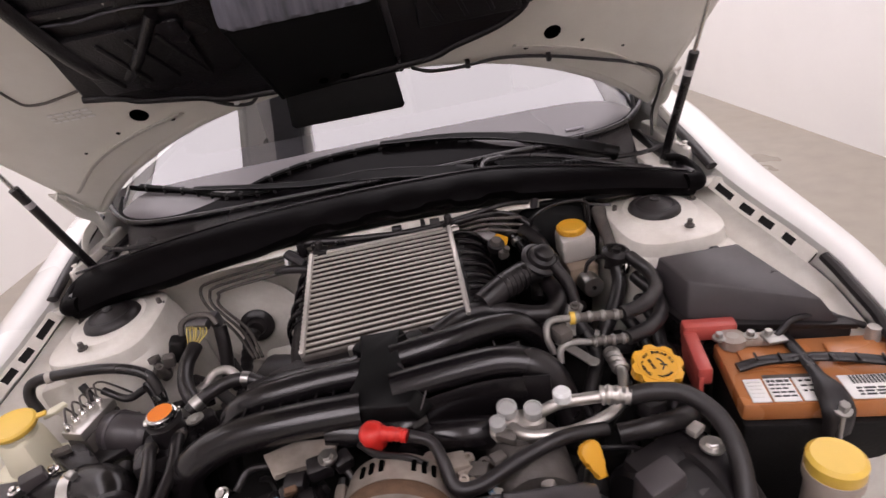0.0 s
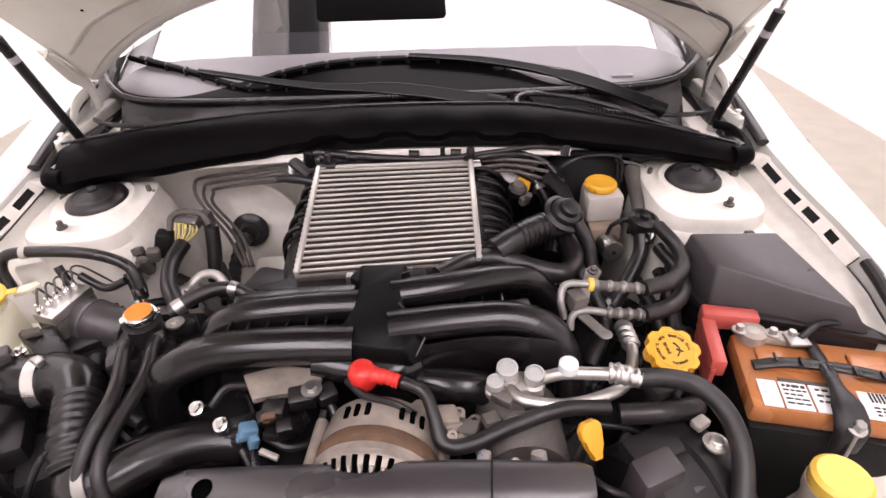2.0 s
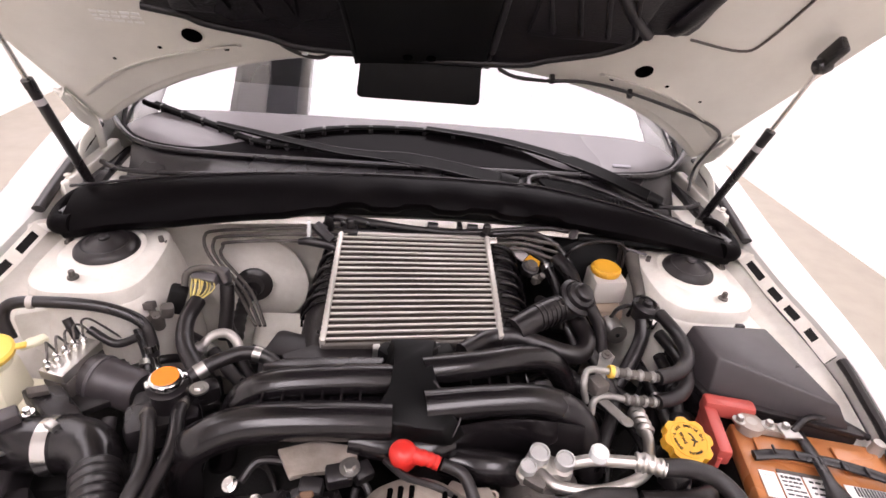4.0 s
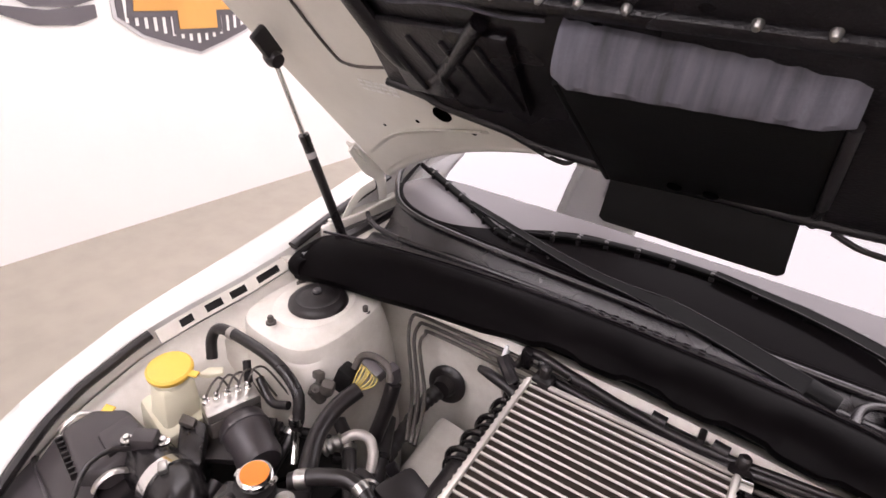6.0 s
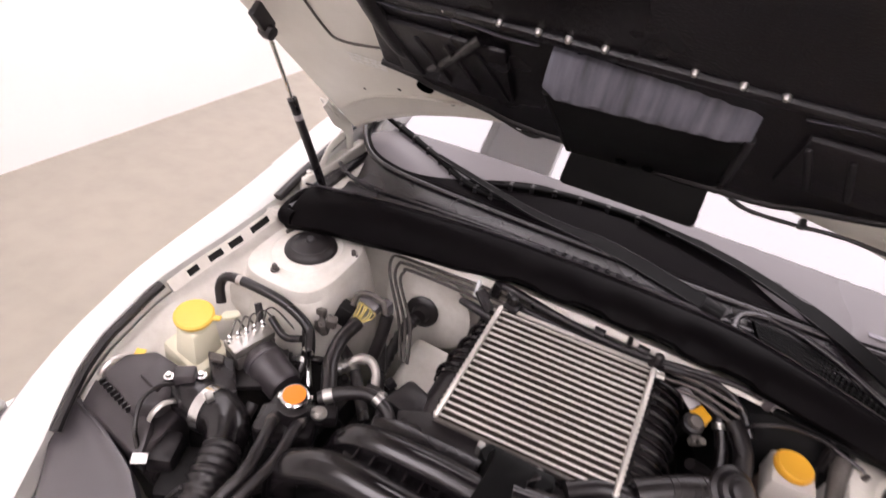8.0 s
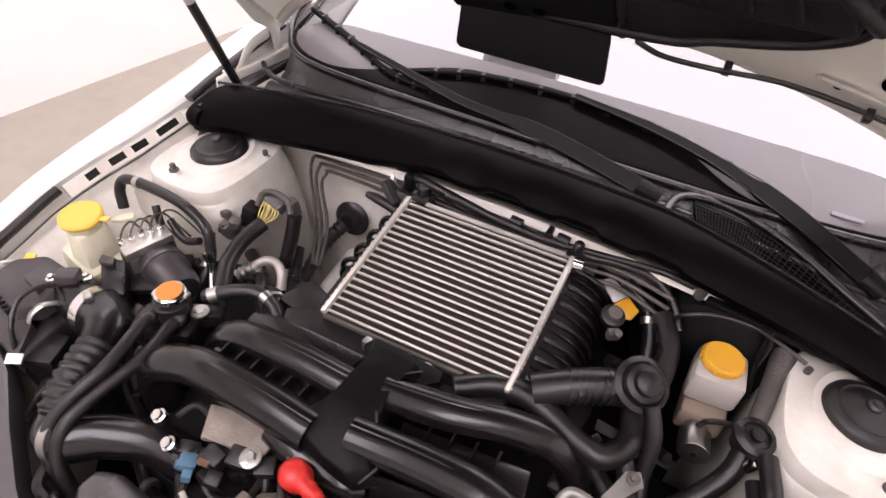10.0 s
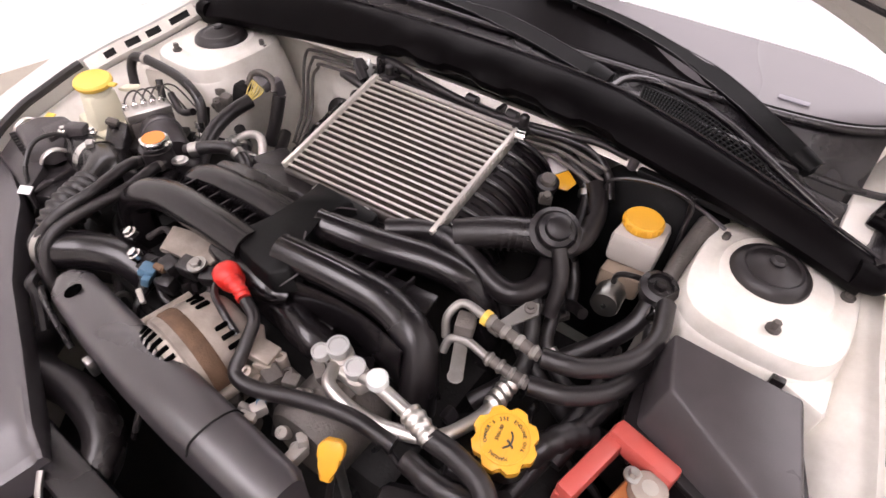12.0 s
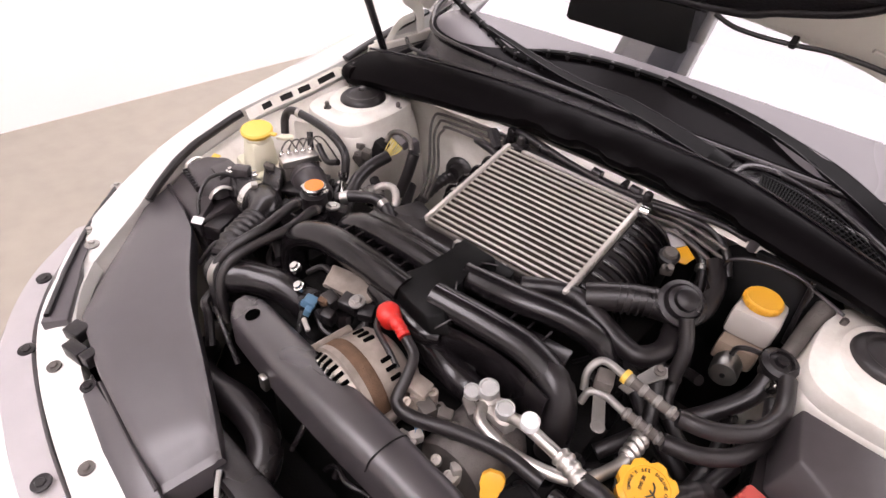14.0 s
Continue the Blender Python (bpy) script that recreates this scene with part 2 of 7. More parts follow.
def tube(pts, r, n=12, sub=8, rib=0.0, ribs=0, flat=1.0, up=None):
    """A swept round pipe; r is one radius or one for each point; rib: depth of corrugations."""
    bm = bmesh.new()
    C, ts = spline(pts, sub)
    R = r if isinstance(r, (list, tuple)) else [r] * len(pts)
    last = None
    rings = []
    for i, c in enumerate(C):
        t = (C[min(i + 1, len(C) - 1)] - C[max(i - 1, 0)]).normalized()
        if last is None:
            a = Vector(up) if up else (Vector((0, 0, 1)) if abs(t.z) < 0.9 else Vector((1, 0, 0)))
        else:
            a = last
        a = (a - t * a.dot(t)).normalized()
        last = a
        b = t.cross(a)
        if len(pts) == 2:
            rad = R[0] + (R[1] - R[0]) * ts[i]
        else:
            k = min(int(ts[i]), len(R) - 2)
            rad = R[k] + (R[k + 1] - R[k]) * (ts[i] - k)
        if ribs:
            rad += rib * math.sin(2 * math.pi * ribs * i / (len(C) - 1))
        rings.append([bm.verts.new(c + (a * math.cos(2 * math.pi * q / n) * flat + b * math.sin(2 * math.pi * q / n)) * rad) for q in range(n)])
    for u, v in zip(rings, rings[1:]):
        for q in range(n):
            bm.faces.new((u[q], u[(q + 1) % n], v[(q + 1) % n], v[q]))
    bm.faces.new(rings[0])
    bm.faces.new(list(reversed(rings[-1])))
    return bm


def lathe(profile, c, axis=(0, 0, 1), n=28, start=0.0):
    """Turns (radius, height) pairs round an axis through c."""
    bm = bmesh.new()
    m = Matrix.Translation(c) @ Vector((0, 0, 1)).rotation_difference(Vector(axis)).to_matrix().to_4x4()
    rings = []
    for r, z in profile:
        if r < 1e-5:
            rings.append([bm.verts.new(m @ Vector((0, 0, z)))])
        else:
            rings.append([bm.verts.new(m @ Vector((r * math.cos(start + 2 * math.pi * q / n), r * math.sin(start + 2 * math.pi * q / n), z))) for q in range(n)])
    for u, v in zip(rings, rings[1:]):
        for q in range(n):
            p = (q + 1) % n
            if len(u) == 1 and len(v) == 1:
                continue
            if len(u) == 1:
                bm.faces.new((u[0], v[p], v[q]))
            elif len(v) == 1:
                bm.faces.new((u[q], u[p], v[0]))
            else:
                bm.faces.new((u[q], u[p], v[p], v[q]))
    for ring in (rings[0], rings[-1]):
        if len(ring) > 2:
            bm.faces.new(ring)
    return bm


def disc_cyl(c, r, h, axis=(0, 0, 1), bev=0.003, n=28):
    """A bevelled cylinder standing on c."""
    return lathe([(0, 0), (r - bev, 0), (r, bev), (r, h - bev), (r - bev, h), (0, h)], c, axis, n)


def prism(poly, z0, z1, bev=0.004, m=None, top=None):
    """A solid between an outline at z0 and the same outline, or another, at z1."""
    bm = bmesh.new()
    lo = [bm.verts.new((p[0], p[1], p[2] if len(p) > 2 else z0)) for p in poly]
    hi = [bm.verts.new((p[0], p[1], p[2] if len(p) > 2 else z1)) for p in (top or [q[:2] for q in poly])]
    n = len(poly)
    bm.faces.new(list(reversed(lo)))
    bm.faces.new(hi)
    for i in range(n):
        bm.faces.new((lo[i], lo[(i + 1) % n], hi[(i + 1) % n], hi[i]))
    if bev:
        bmesh.ops.bevel(bm, geom=bm.edges[:], offset=bev, segments=2, affect="EDGES", profile=0.5)
    if m is not None:
        bmesh.ops.transform(bm, matrix=m, verts=bm.verts)
    return bm


def loft(lines, thick=0.0, closed=False):
    """A sheet through rows of points, given thickness downwards."""
    bm = bmesh.new()
    V = [[bm.verts.new(p) for p in row] for row in lines]
    for a, b in zip(V, V[1:]):
        for i in range(len(a) - 1):
            bm.faces.new((a[i], a[i + 1], b[i + 1], b[i]))
    if thick:
        bmesh.ops.recalc_face_normals(bm, faces=bm.faces)
        bmesh.ops.solidify(bm, geom=bm.faces[:], thickness=thick)
    return bm


def casting(c, n, spread, size, seed, material, parent):
    """A rough casting of bevelled blocks and drilled bosses."""
    rnd = random.Random(seed)
    for k in range(n):
        p = tuple(c[i] + rnd.uniform(-1, 1) * spread[i] for i in range(3))
        s = rnd.uniform(0.5, 1.0) * size
        if k % 3 == 2:
            part("boss", lathe([(0, -s), (s * 0.42, -s), (s * 0.42, s * 0.30), (s * 0.36, s * 0.38), (s * 0.20, s * 0.38), (s * 0.18, s * 0.1), (0, s * 0.1)], p, (rnd.uniform(-0.4, 0.4), rnd.uniform(-0.6, 0.1), 1), 16), material, parent)
        else:
            part("block", box(p, (s * rnd.uniform(0.6, 1.4), s * rnd.uniform(0.5, 1.1), s * rnd.uniform(0.5, 1.0)), s * 0.14, (rnd.uniform(-15, 15), rnd.uniform(-15, 15), rnd.uniform(-40, 40))), material, parent)


def bolt(c, r=0.008, axis=(0, 0, 1), h=0.006):
    bm = lathe([(0, -0.002), (r * 1.7, -0.002), (r * 1.7, 0.0015), (r * 1.05, 0.002), (0, 0.002)], c, axis, 18)
    return join(bm, lathe([(0, 0.001), (r, 0.001), (r, h - 0.001), (r * 0.85, h), (0, h)], c, axis, 6))


# ---- the showroom ----
XL, XR, YB, YF, HC = -2.80, 2.66, 6.5, -4.0, 3.3
setting("floor", box(((XL + XR) / 2, (YB + YF) / 2, -0.05), (XR - XL + 0.4, YB - YF + 0.4, 0.1), 0), CONC, "beige polished concrete showroom floor", "floor")
setting("wall_west", box((XL - 0.1, (YB + YF) / 2, HC / 2), (0.2, YB - YF + 0.4, HC), 0), WALLP, "plain white painted showroom wall", "wall")
setting("wall_east", box((XR + 0.1, (YB + YF) / 2, HC / 2), (0.2, YB - YF + 0.4, HC), 0), WALLP, "plain white painted showroom wall", "wall")
setting("wall_north", box(((XL + XR) / 2, YB + 0.1, HC / 2), (XR - XL, 0.2, HC), 0), WALLP, "plain white painted showroom wall", "wall")
setting("wall_south", box(((XL + XR) / 2, YF - 0.1, HC / 2), (XR - XL, 0.2, HC), 0), WALLP, "plain white painted showroom wall", "wall")
setting("ceiling", box(((XL + XR) / 2, (YB + YF) / 2, HC + 0.05), (XR - XL + 0.4, YB - YF + 0.4, 0.1), 0), CEILP, "pale painted showroom ceiling", "ceiling")
setting("beam", box((-0.76, 4.1, HC - 0.06), (0.17, 4.8, 0.12), 0.01), CEILDARK, "dark painted ceiling beam", "beam")
for cx, cy, sx, sy in ((-1.89, 3.6, 1.62, 4.6), (1.0, 3.6, 3.24, 4.6), (-1.0, -1.3, 0.9, 2.6), (1.0, -1.3, 0.9, 2.6)):
    t = thing("ceiling_light", (cx, cy, HC), "large white luminous panel light on the ceiling", "ceiling light", "ceiling lights")
    part("frame", boxes(((cx - sx / 2, cy, HC - 0.03), (0.04, sy + 0.04, 0.06)), ((cx + sx / 2, cy, HC - 0.03), (0.04, sy + 0.04, 0.06)), ((cx, cy - sy / 2, HC - 0.03), (sx, 0.04, 0.06)), ((cx, cy + sy / 2, HC - 0.03), (sx, 0.04, 0.06))), WALLP, t)
    part("diffuser", box((cx, cy, HC - 0.02), (sx - 0.06, sy - 0.06, 0.02), 0.003), PANEL_LIGHT if cy > 0 else FRONT_LIGHT, t)


# ---- the car's shell ----
car = thing("car", (0, 1.8, 0), "white car with its hood open and its engine bay bare", "car")


def lerp_table(tab, y):
    if y <= tab[0][0]:
        return tab[0][1:]
    for a, b in zip(tab, tab[1:]):
        if y <= b[0]:
            k = (y - a[0]) / (b[0] - a[0])
            return tuple(p + (q - p) * k for p, q in zip(a[1:], b[1:]))
    return tab[-1][1:]


# y, then x and z of the fender's inner lip, of its crown and of its widest line
FENDER = [
    (0.30, 0.590, 0.640, 0.660, 0.640, 0.715, 0.560),
    (0.36, 0.628, 0.662, 0.710, 0.662, 0.768, 0.585),
    (0.43, 0.660, 0.688, 0.752, 0.688, 0.800, 0.612),
    (0.50, 0.690, 0.715, 0.780, 0.715, 0.822, 0.640),
    (0.56, 0.718, 0.745, 0.794, 0.742, 0.832, 0.660),
    (0.61, 0.738, 0.766, 0.800, 0.764, 0.836, 0.676),
    (0.66, 0.750, 0.785, 0.804, 0.782, 0.838, 0.690),
    (0.78, 0.754, 0.822, 0.806, 0.822, 0.842, 0.720),
    (0.86, 0.738, 0.846, 0.798, 0.846, 0.842, 0.740),
    (0.95, 0.718, 0.868, 0.788, 0.870, 0.840, 0.760),
    (1.05, 0.702, 0.895, 0.776, 0.898, 0.838, 0.780),
    (1.15, 0.698, 0.918, 0.772, 0.922, 0.842, 0.800),
    (1.35, 0.712, 0.955, 0.782, 0.960, 0.862, 0.830),
    (1.60, 0.745, 0.985, 0.805, 0.985, 0.882, 0.850),
]


def fender(s):
    rows = []
    for i in range(40):
        y = 0.30 + 1.30 * i / 39
        xi, zi, xc, zc, xo, zo = lerp_table(FENDER, y)
        row = [(xi, zi - 0.05), (xi + 0.002, zi - 0.006), (xi + 0.012, zi + 0.002), ((xi + xc) / 2, (zi + zc) / 2 + 0.006), (xc, zc), (xc + (xo - xc) * 0.45, zc - (zc - zo) * 0.22), (xo - 0.008, zo + 0.04), (xo, zo), (xo, zo - 0.2), (xo - 0.02, 0.30)]
        rows.append([(s * x, y, z) for x, z in row])
    return loft(rows, 0.0015)


for s in (-1, 1):
    part("fender", fender(s), PAINT, car, "glossy white front fender")
    # channel between the fender and the apron, with its black weather strip
    strip = [(s * (lerp_table(FENDER, y)[0] - 0.012), y, lerp_table(FENDER, y)[1] - 0.008) for y in [0.52 + 0.03 * i for i in range(10)]]
    part("weather_strip", tube(strip, 0.009, 8, 4), RUBBER, car, "black rubber weather strip")
    # apron: upper ledge, then down the side
    rows = []
    for i in range(26):
        y = 0.36 + 0.86 * i / 25
        xi, zi = lerp_table(FENDER, y)[:2]
        d = 0.0 if y > 0.62 else (0.62 - y) * 0.5
        rows.append([(s * (xi - 0.004), y, zi - 0.05), (s * (xi - 0.030), y, zi - 0.052), (s * (xi - 0.055), y, zi - 0.062 - 0.01), (s * (xi - 0.085 - d), y, zi - 0.10), (s * (xi - 0.115 - d), y, zi - 0.16), (s * (xi - 0.125 - d), y, 0.35)])
    part("apron", loft(rows, 0.0015), BAYPAINT, car, "dusty white inner fender apron")
    # slotted bracket beside the strut tower, with a dark strip for the shade behind its slots
    rail = []
    for y in [0.795 + 0.270 * i / 36 for i in range(33)]:
        xi, zi = lerp_table(FENDER, y)[:2]
        rail.append(Vector((s * (xi - 0.016), y, zi - 0.003)))
    d = Vector((s * 0.62, 0, 0.78)) * -1

    def band(p, a, b, off=0.0):
        q = Vector((-s * off * 0.78, 0, off * 0.62))
        return [[tuple(v + d * a + q), tuple(v + d * b + q)] for v in p]

    m = loft(band(rail, 0.0, 0.006, 0.003), 0.0015)
    join(m, loft(band(rail, 0.020, 0.026, 0.003), 0.0015))
    for k, e in ((0, 5), (8, 11), (15, 17), (21, 24), (30, 32)):
        join(m, loft(band(rail[k:e + 1], 0.005, 0.021, 0.003), 0.0015))
    part("slot_shadow", loft(band(rail, 0.003, 0.024, 0.0), 0.0012), DARK, car)
    part("slotted_bracket", m, BAYPAINT, car, "white slotted steel bracket")
    # strut tower
    tower = lathe([(0.140, -0.45), (0.134, -0.14), (0.124, -0.070), (0.116, -0.034), (0.112, -0.030), (0.111, -0.012), (0.108, -0.004), (0.102, -0.001), (0.088, 0.0), (0.082, 0.003), (0.076, 0.009), (0.06, 0.009), (0, 0.009)], (0, 0, 0), (0, 0, 1), 64)
    for v in tower.verts:
        r = math.hypot(v.co.x, v.co.y)
        if r > 0.083:
            n = 3.6 if r > 0.1 else 2.6
            c, q = abs(v.co.x) / r, abs(v.co.y) / r
            f = (c ** n + q ** n) ** (-1 / n)
            v.co.x, v.co.y = v.co.x * (1 + (f - 1) * 0.9), v.co.y * (1 + (f - 1) * 0.9)
        if v.co.x * s < 0:
            v.co.x *= 0.82
    bmesh.ops.transform(tower, matrix=Matrix.Translation((0.548 if s > 0 else -0.556, 1.002, 0.849)) @ Vector((0, 0, 1)).rotation_difference(Vector((s * 0.03, -0.06, 1))).to_matrix().to_4x4(), verts=tower.verts)
    part("strut_tower", tower, BAYPAINT, car, "white suspension strut tower")
    part("tower_shelf", prism([(s * 0.58, 0.90), (s * 0.66, 0.87), (s * 0.665, 1.06), (s * 0.58, 1.10)], 0.66, 0.808, 0.012), BAYPAINT, car)
    for k, (dx, dy) in enumerate(((0.02, -0.092), (-0.070, 0.045), (0.088, 0.035))):
        part("stud_nut", bolt((s * 0.550 + s * dx, 1.003 + dy, 0.853 + (0.006 if dy < 0 else -0.002)), 0.0052, (s * 0.03, -0.06, 1), 0.013), CASTDIRTY, car)

# firewall, upper ledge and cowl trough
rows = []
for i in range(29):
    x = -0.78 + 1.56 * i / 28
    bow = 0.05 * (1 - (x / 0.7) ** 2)
    rows.append([(x, 1.13 + bow, 0.35), (x, 1.135 + bow, 0.66), (x, 1.125 + bow, 0.78), (x, 1.095 + bow, 0.845 + bow * 0.3), (x, 1.075 + bow, 0.875 + bow * 0.3), (x, 1.045 + bow, 0.880 + bow * 0.4), (x, 1.038 + bow, 0.868 + bow * 0.4), (x, 1.046 + bow, 0.862 + bow * 0.4)])
part("firewall", loft(rows, 0.0015), BAYPAINT, car, "dusty white painted firewall")
# black sheet added to keep the low right of the firewall dark
rows = []
for i in range(13):
    x = 0.165 + 0.40 * i / 12
    y = 1.118 + 0.05 * (1 - (x / 0.7) ** 2) + 0.003 * math.sin(3.1 * i)
    rows.append([(x, y + 0.004, 0.40), (x, y - 0.004, 0.52), (x, y + 0.002, 0.64), (x, y - 0.004, 0.74), (x, y - 0.010, 0.795 + 0.004 * math.cos(2.3 * i)), (x, y + 0.006, 0.802)])
part("firewall_darkener", loft(rows, 0.004), LINER, car, "black sheet added to darken the lower firewall")
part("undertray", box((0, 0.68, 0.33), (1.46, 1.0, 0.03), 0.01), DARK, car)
# bumper and lock carrier
FRONT = [(-0.86, 0.62), (-0.83, 0.46), (-0.76, 0.33), (-0.64, 0.215), (-0.48, 0.125), (-0.28, 0.07), (0, 0.05), (0.28, 0.07), (0.48, 0.125), (0.64, 0.215), (0.76, 0.33), (0.83, 0.46), (0.86, 0.62)]
cur, _ = spline([(x, y, 0) for x, y in FRONT], 5)
rows = []
for p in cur:
    t = Vector((0, 0.9, 0)) - p
    t = t.normalized()
    row = []
    for d, z in ((0.085, 0.628), (0.045, 0.640), (0.02, 0.636), (0.004, 0.62), (0.0, 0.58), (0.0, 0.40), (0.03, 0.22)):
        row.append((p.x + t.x * d, p.y + t.y * d, z))
    rows.append(row)
part("front_bumper", loft(rows, 0.002), PAINT, car, "white front bumper")

# cabin, so that the windshield stands on a closed body
rows = []
for y, zt, w in ((1.55, 0.98, 0.88), (2.1, 1.0, 0.885), (3.2, 1.0, 0.885), (4.0, 1.0, 0.86), (4.35, 0.95, 0.78)):
    rows.append([(-w + 0.02, y, 0.25), (-w, y, 0.6), (-w + 0.01, y, zt - 0.08), (-w + 0.09, y, zt), (-w + 0.16, y, zt)])
part("body_side", loft(rows, 0.002), PAINT, car)
part("body_side", loft([[(-x, y, z) for x, y, z in r] for r in rows], 0.002), PAINT, car)
part("tail", box((0, 4.36, 0.62), (1.5, 0.04, 0.72), 0.015), PAINT, car)
rows = [[(-0.56, 2.15, 1.42), (-0.3, 2.10, 1.455), (0, 2.08, 1.465), (0.3, 2.10, 1.455), (0.56, 2.15, 1.42)], [(-0.57, 2.8, 1.45), (-0.3, 2.8, 1.485), (0, 2.8, 1.495), (0.3, 2.8, 1.485), (0.57, 2.8, 1.45)], [(-0.55, 3.6, 1.38), (-0.3, 3.6, 1.415), (0, 3.6, 1.42), (0.3, 3.6, 1.415), (0.55, 3.6, 1.38)], [(-0.6, 4.3, 0.98), (-0.3, 4.34, 0.98), (0, 4.34, 0.98), (0.3, 4.34, 0.98), (0.6, 4.3, 0.98)]]
part("roof", loft(rows, 0.02), PAINT, car)
for s in (-1, 1):
    part("pillar", tube([(s * 0.735, 1.42, 0.975), (s * 0.665, 1.77, 1.22), (s * 0.57, 2.10, 1.42)], 0.03, 10, 6), PAINT, car, "white windshield pillar")
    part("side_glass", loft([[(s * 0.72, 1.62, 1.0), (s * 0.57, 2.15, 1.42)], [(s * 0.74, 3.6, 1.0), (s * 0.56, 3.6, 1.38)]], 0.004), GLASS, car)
    for y in (0.92, 3.52):
        w = part("wheel", lathe([(0.17, -0.1), (0.29, -0.1), (0.315, -0.08), (0.315, 0.08), (0.29, 0.1), (0.2, 0.1), (0.19, 0.06), (0.0, 0.05)], (s * 0.76, y, 0.315), (s, 0, 0), 36), TYRE, car)
        part("rim", lathe([(0, 0.062), (0.04, 0.066), (0.06, 0.05), (0.17, 0.075), (0.185, 0.09), (0.198, 0.09)], (s * 0.76, y, 0.315), (s, 0, 0), 36), ALU, w)


# windshield: a curved pane leaning back from the cowl
def ws_base(x):
    a = abs(x) / 0.68
    return Vector((x, 1.246 + 0.012 * a ** 2 + 0.180 * a ** 12, 0.958 + 0.012 * a ** 6))


def ws_top(x):
    return Vector((x * 0.80, 2.00 + 0.10 * (abs(x) / 0.72) ** 2, 1.409 + 0.02 * (abs(x) / 0.72) ** 2))


rows = []
for j in range(13):
    k = j / 12
    rows.append([tuple(ws_base(x).lerp(ws_top(x), k)) for x in [-0.69 + 1.38 * i / 60 for i in range(61)]])
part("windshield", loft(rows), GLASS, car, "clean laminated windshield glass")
def frit_depth(x):
    """Depth of the black print, widest under the resting wipers."""
    l, r = min(1.0, max(0.0, (x + 0.50) / 0.34)), min(1.0, max(0.0, (0.36 - x) / 0.22))
    return 0.004 + 0.078 * l * l * (3 - 2 * l) * r * r * (3 - 2 * r)


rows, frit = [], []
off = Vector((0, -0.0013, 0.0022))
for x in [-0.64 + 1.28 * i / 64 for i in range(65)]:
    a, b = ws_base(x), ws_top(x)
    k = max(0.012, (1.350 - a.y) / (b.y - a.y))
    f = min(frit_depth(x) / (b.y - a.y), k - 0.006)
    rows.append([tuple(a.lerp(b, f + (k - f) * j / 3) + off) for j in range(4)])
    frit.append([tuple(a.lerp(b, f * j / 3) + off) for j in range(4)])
# opaque pale band stands in for the dim reflection low on the glass
part("reflection_band", loft(rows), GLASSREFL, car, "pale grey band painted for the reflection low on the windshield")
part("frit_band", loft(frit), FRIT, car, "black printed edge of the windshield under the wipers")
edge = [tuple(ws_base(-0.69 + 1.38 * i / 40) + Vector((0, -0.004, 0.002))) for i in range(41)]
part("windshield_gasket", tube(edge, 0.005, 8, 2), SEALRUB, car, "black windshield gasket")
for s in (-1, 1):
    part("fender_strip", tube([(s * 0.696, 1.07, 0.898), (s * 0.698, 1.16, 0.922), (s * 0.704, 1.27, 0.944), (s * 0.716, 1.38, 0.960)], 0.012, 10, 5, 0, 0, 0.7), RUBBER, car, "black rubber strip along the fender")
# dashboard behind the glass
rows = []
for i in range(21):
    x = -0.70 + 1.4 * i / 20
    b = ws_base(x)
    rows.append([(x, b.y + 0.02, 0.955), (x, b.y + 0.25, 0.975), (x, b.y + 0.48, 0.985), (x, b.y + 0.60, 0.95), (x, b.y + 0.62, 0.60)])
part("dashboard", loft(rows, 0.004), DASH, car, "grey vinyl dashboard top")
part("seat_back", boxes(((-0.36, 2.75, 0.95), (0.5, 0.18, 0.75), 0.06), ((0.36, 2.75, 0.95), (0.5, 0.18, 0.75), 0.06)), DASH, car)
part("cabin_floor", box((0, 3.0, 0.32), (1.6, 2.7, 0.05), 0.01), DARK, car)

# cowl: seal band in front, plastic panel behind
def seal_front(x):
    a = abs(x) / 0.66
    return Vector((x, 1.075 - 0.055 * a ** 2.0, 0.930 - 0.060 * a ** 2.2))


def seal_top(x):
    a = abs(x) / 0.66
    k = max(0.0, x - 0.25) / 0.31
    return Vector((x, 1.142 - 0.025 * a ** 2.0 - 0.042 * k ** 1.2, 0.968 - 0.048 * a ** 2.2 - 0.020 * k))


cowl = thing("cowl_cover", (0, 1.2, 0.88), "black plastic cowl cover with a thick rubber hood seal", "cowl cover")
X = [-0.66 + 1.32 * i / 40 for i in range(41)]
rows = []
for x in [-0.64 + 1.28 * i / 128 for i in range(129)]:
    f, t = seal_front(x), seal_top(x)
    mid = min(1.0, max(0.0, (x + 0.20) / 0.06)) * min(1.0, max(0.0, (0.36 - x) / 0.06))
    wave = min(1.0, max(0.0, 0.5 + 1.4 * math.sin(2 * math.pi * (x + 0.035) / 0.128)))
    f.z += 0.002 + (0.002 + 0.009 * wave) * mid - 0.009 * min(1.0, max(0.0, (-0.20 - x) / 0.06)) * min(1.0, max(0.0, (x + 0.56) / 0.10))
    dy, dz = t.y - f.y, t.z - f.z
    rows.append([(x, f.y + 0.05, f.z - 0.035), (x, f.y + 0.014, f.z - 0.020), (x, f.y + 0.002, f.z - 0.010), (x, f.y - 0.002, f.z + 0.002), (x, f.y + dy * 0.06, f.z + dz * 0.30), (x, f.y + dy * 0.26, f.z + dz * 0.66), (x, f.y + dy * 0.55, f.z + dz * 0.95), (x, f.y + dy * 0.80, f.z + dz * 1.08), (x, t.y, t.z + 0.002), (x, t.y + 0.012, t.z - 0.004), (x, t.y + 0.020, t.z - 0.014), (x, t.y + 0.022, t.z - 0.03)])
part("hood_seal", loft(rows, 0.004), SEALRUB, cowl, "thick black rubber seal")
rows = []
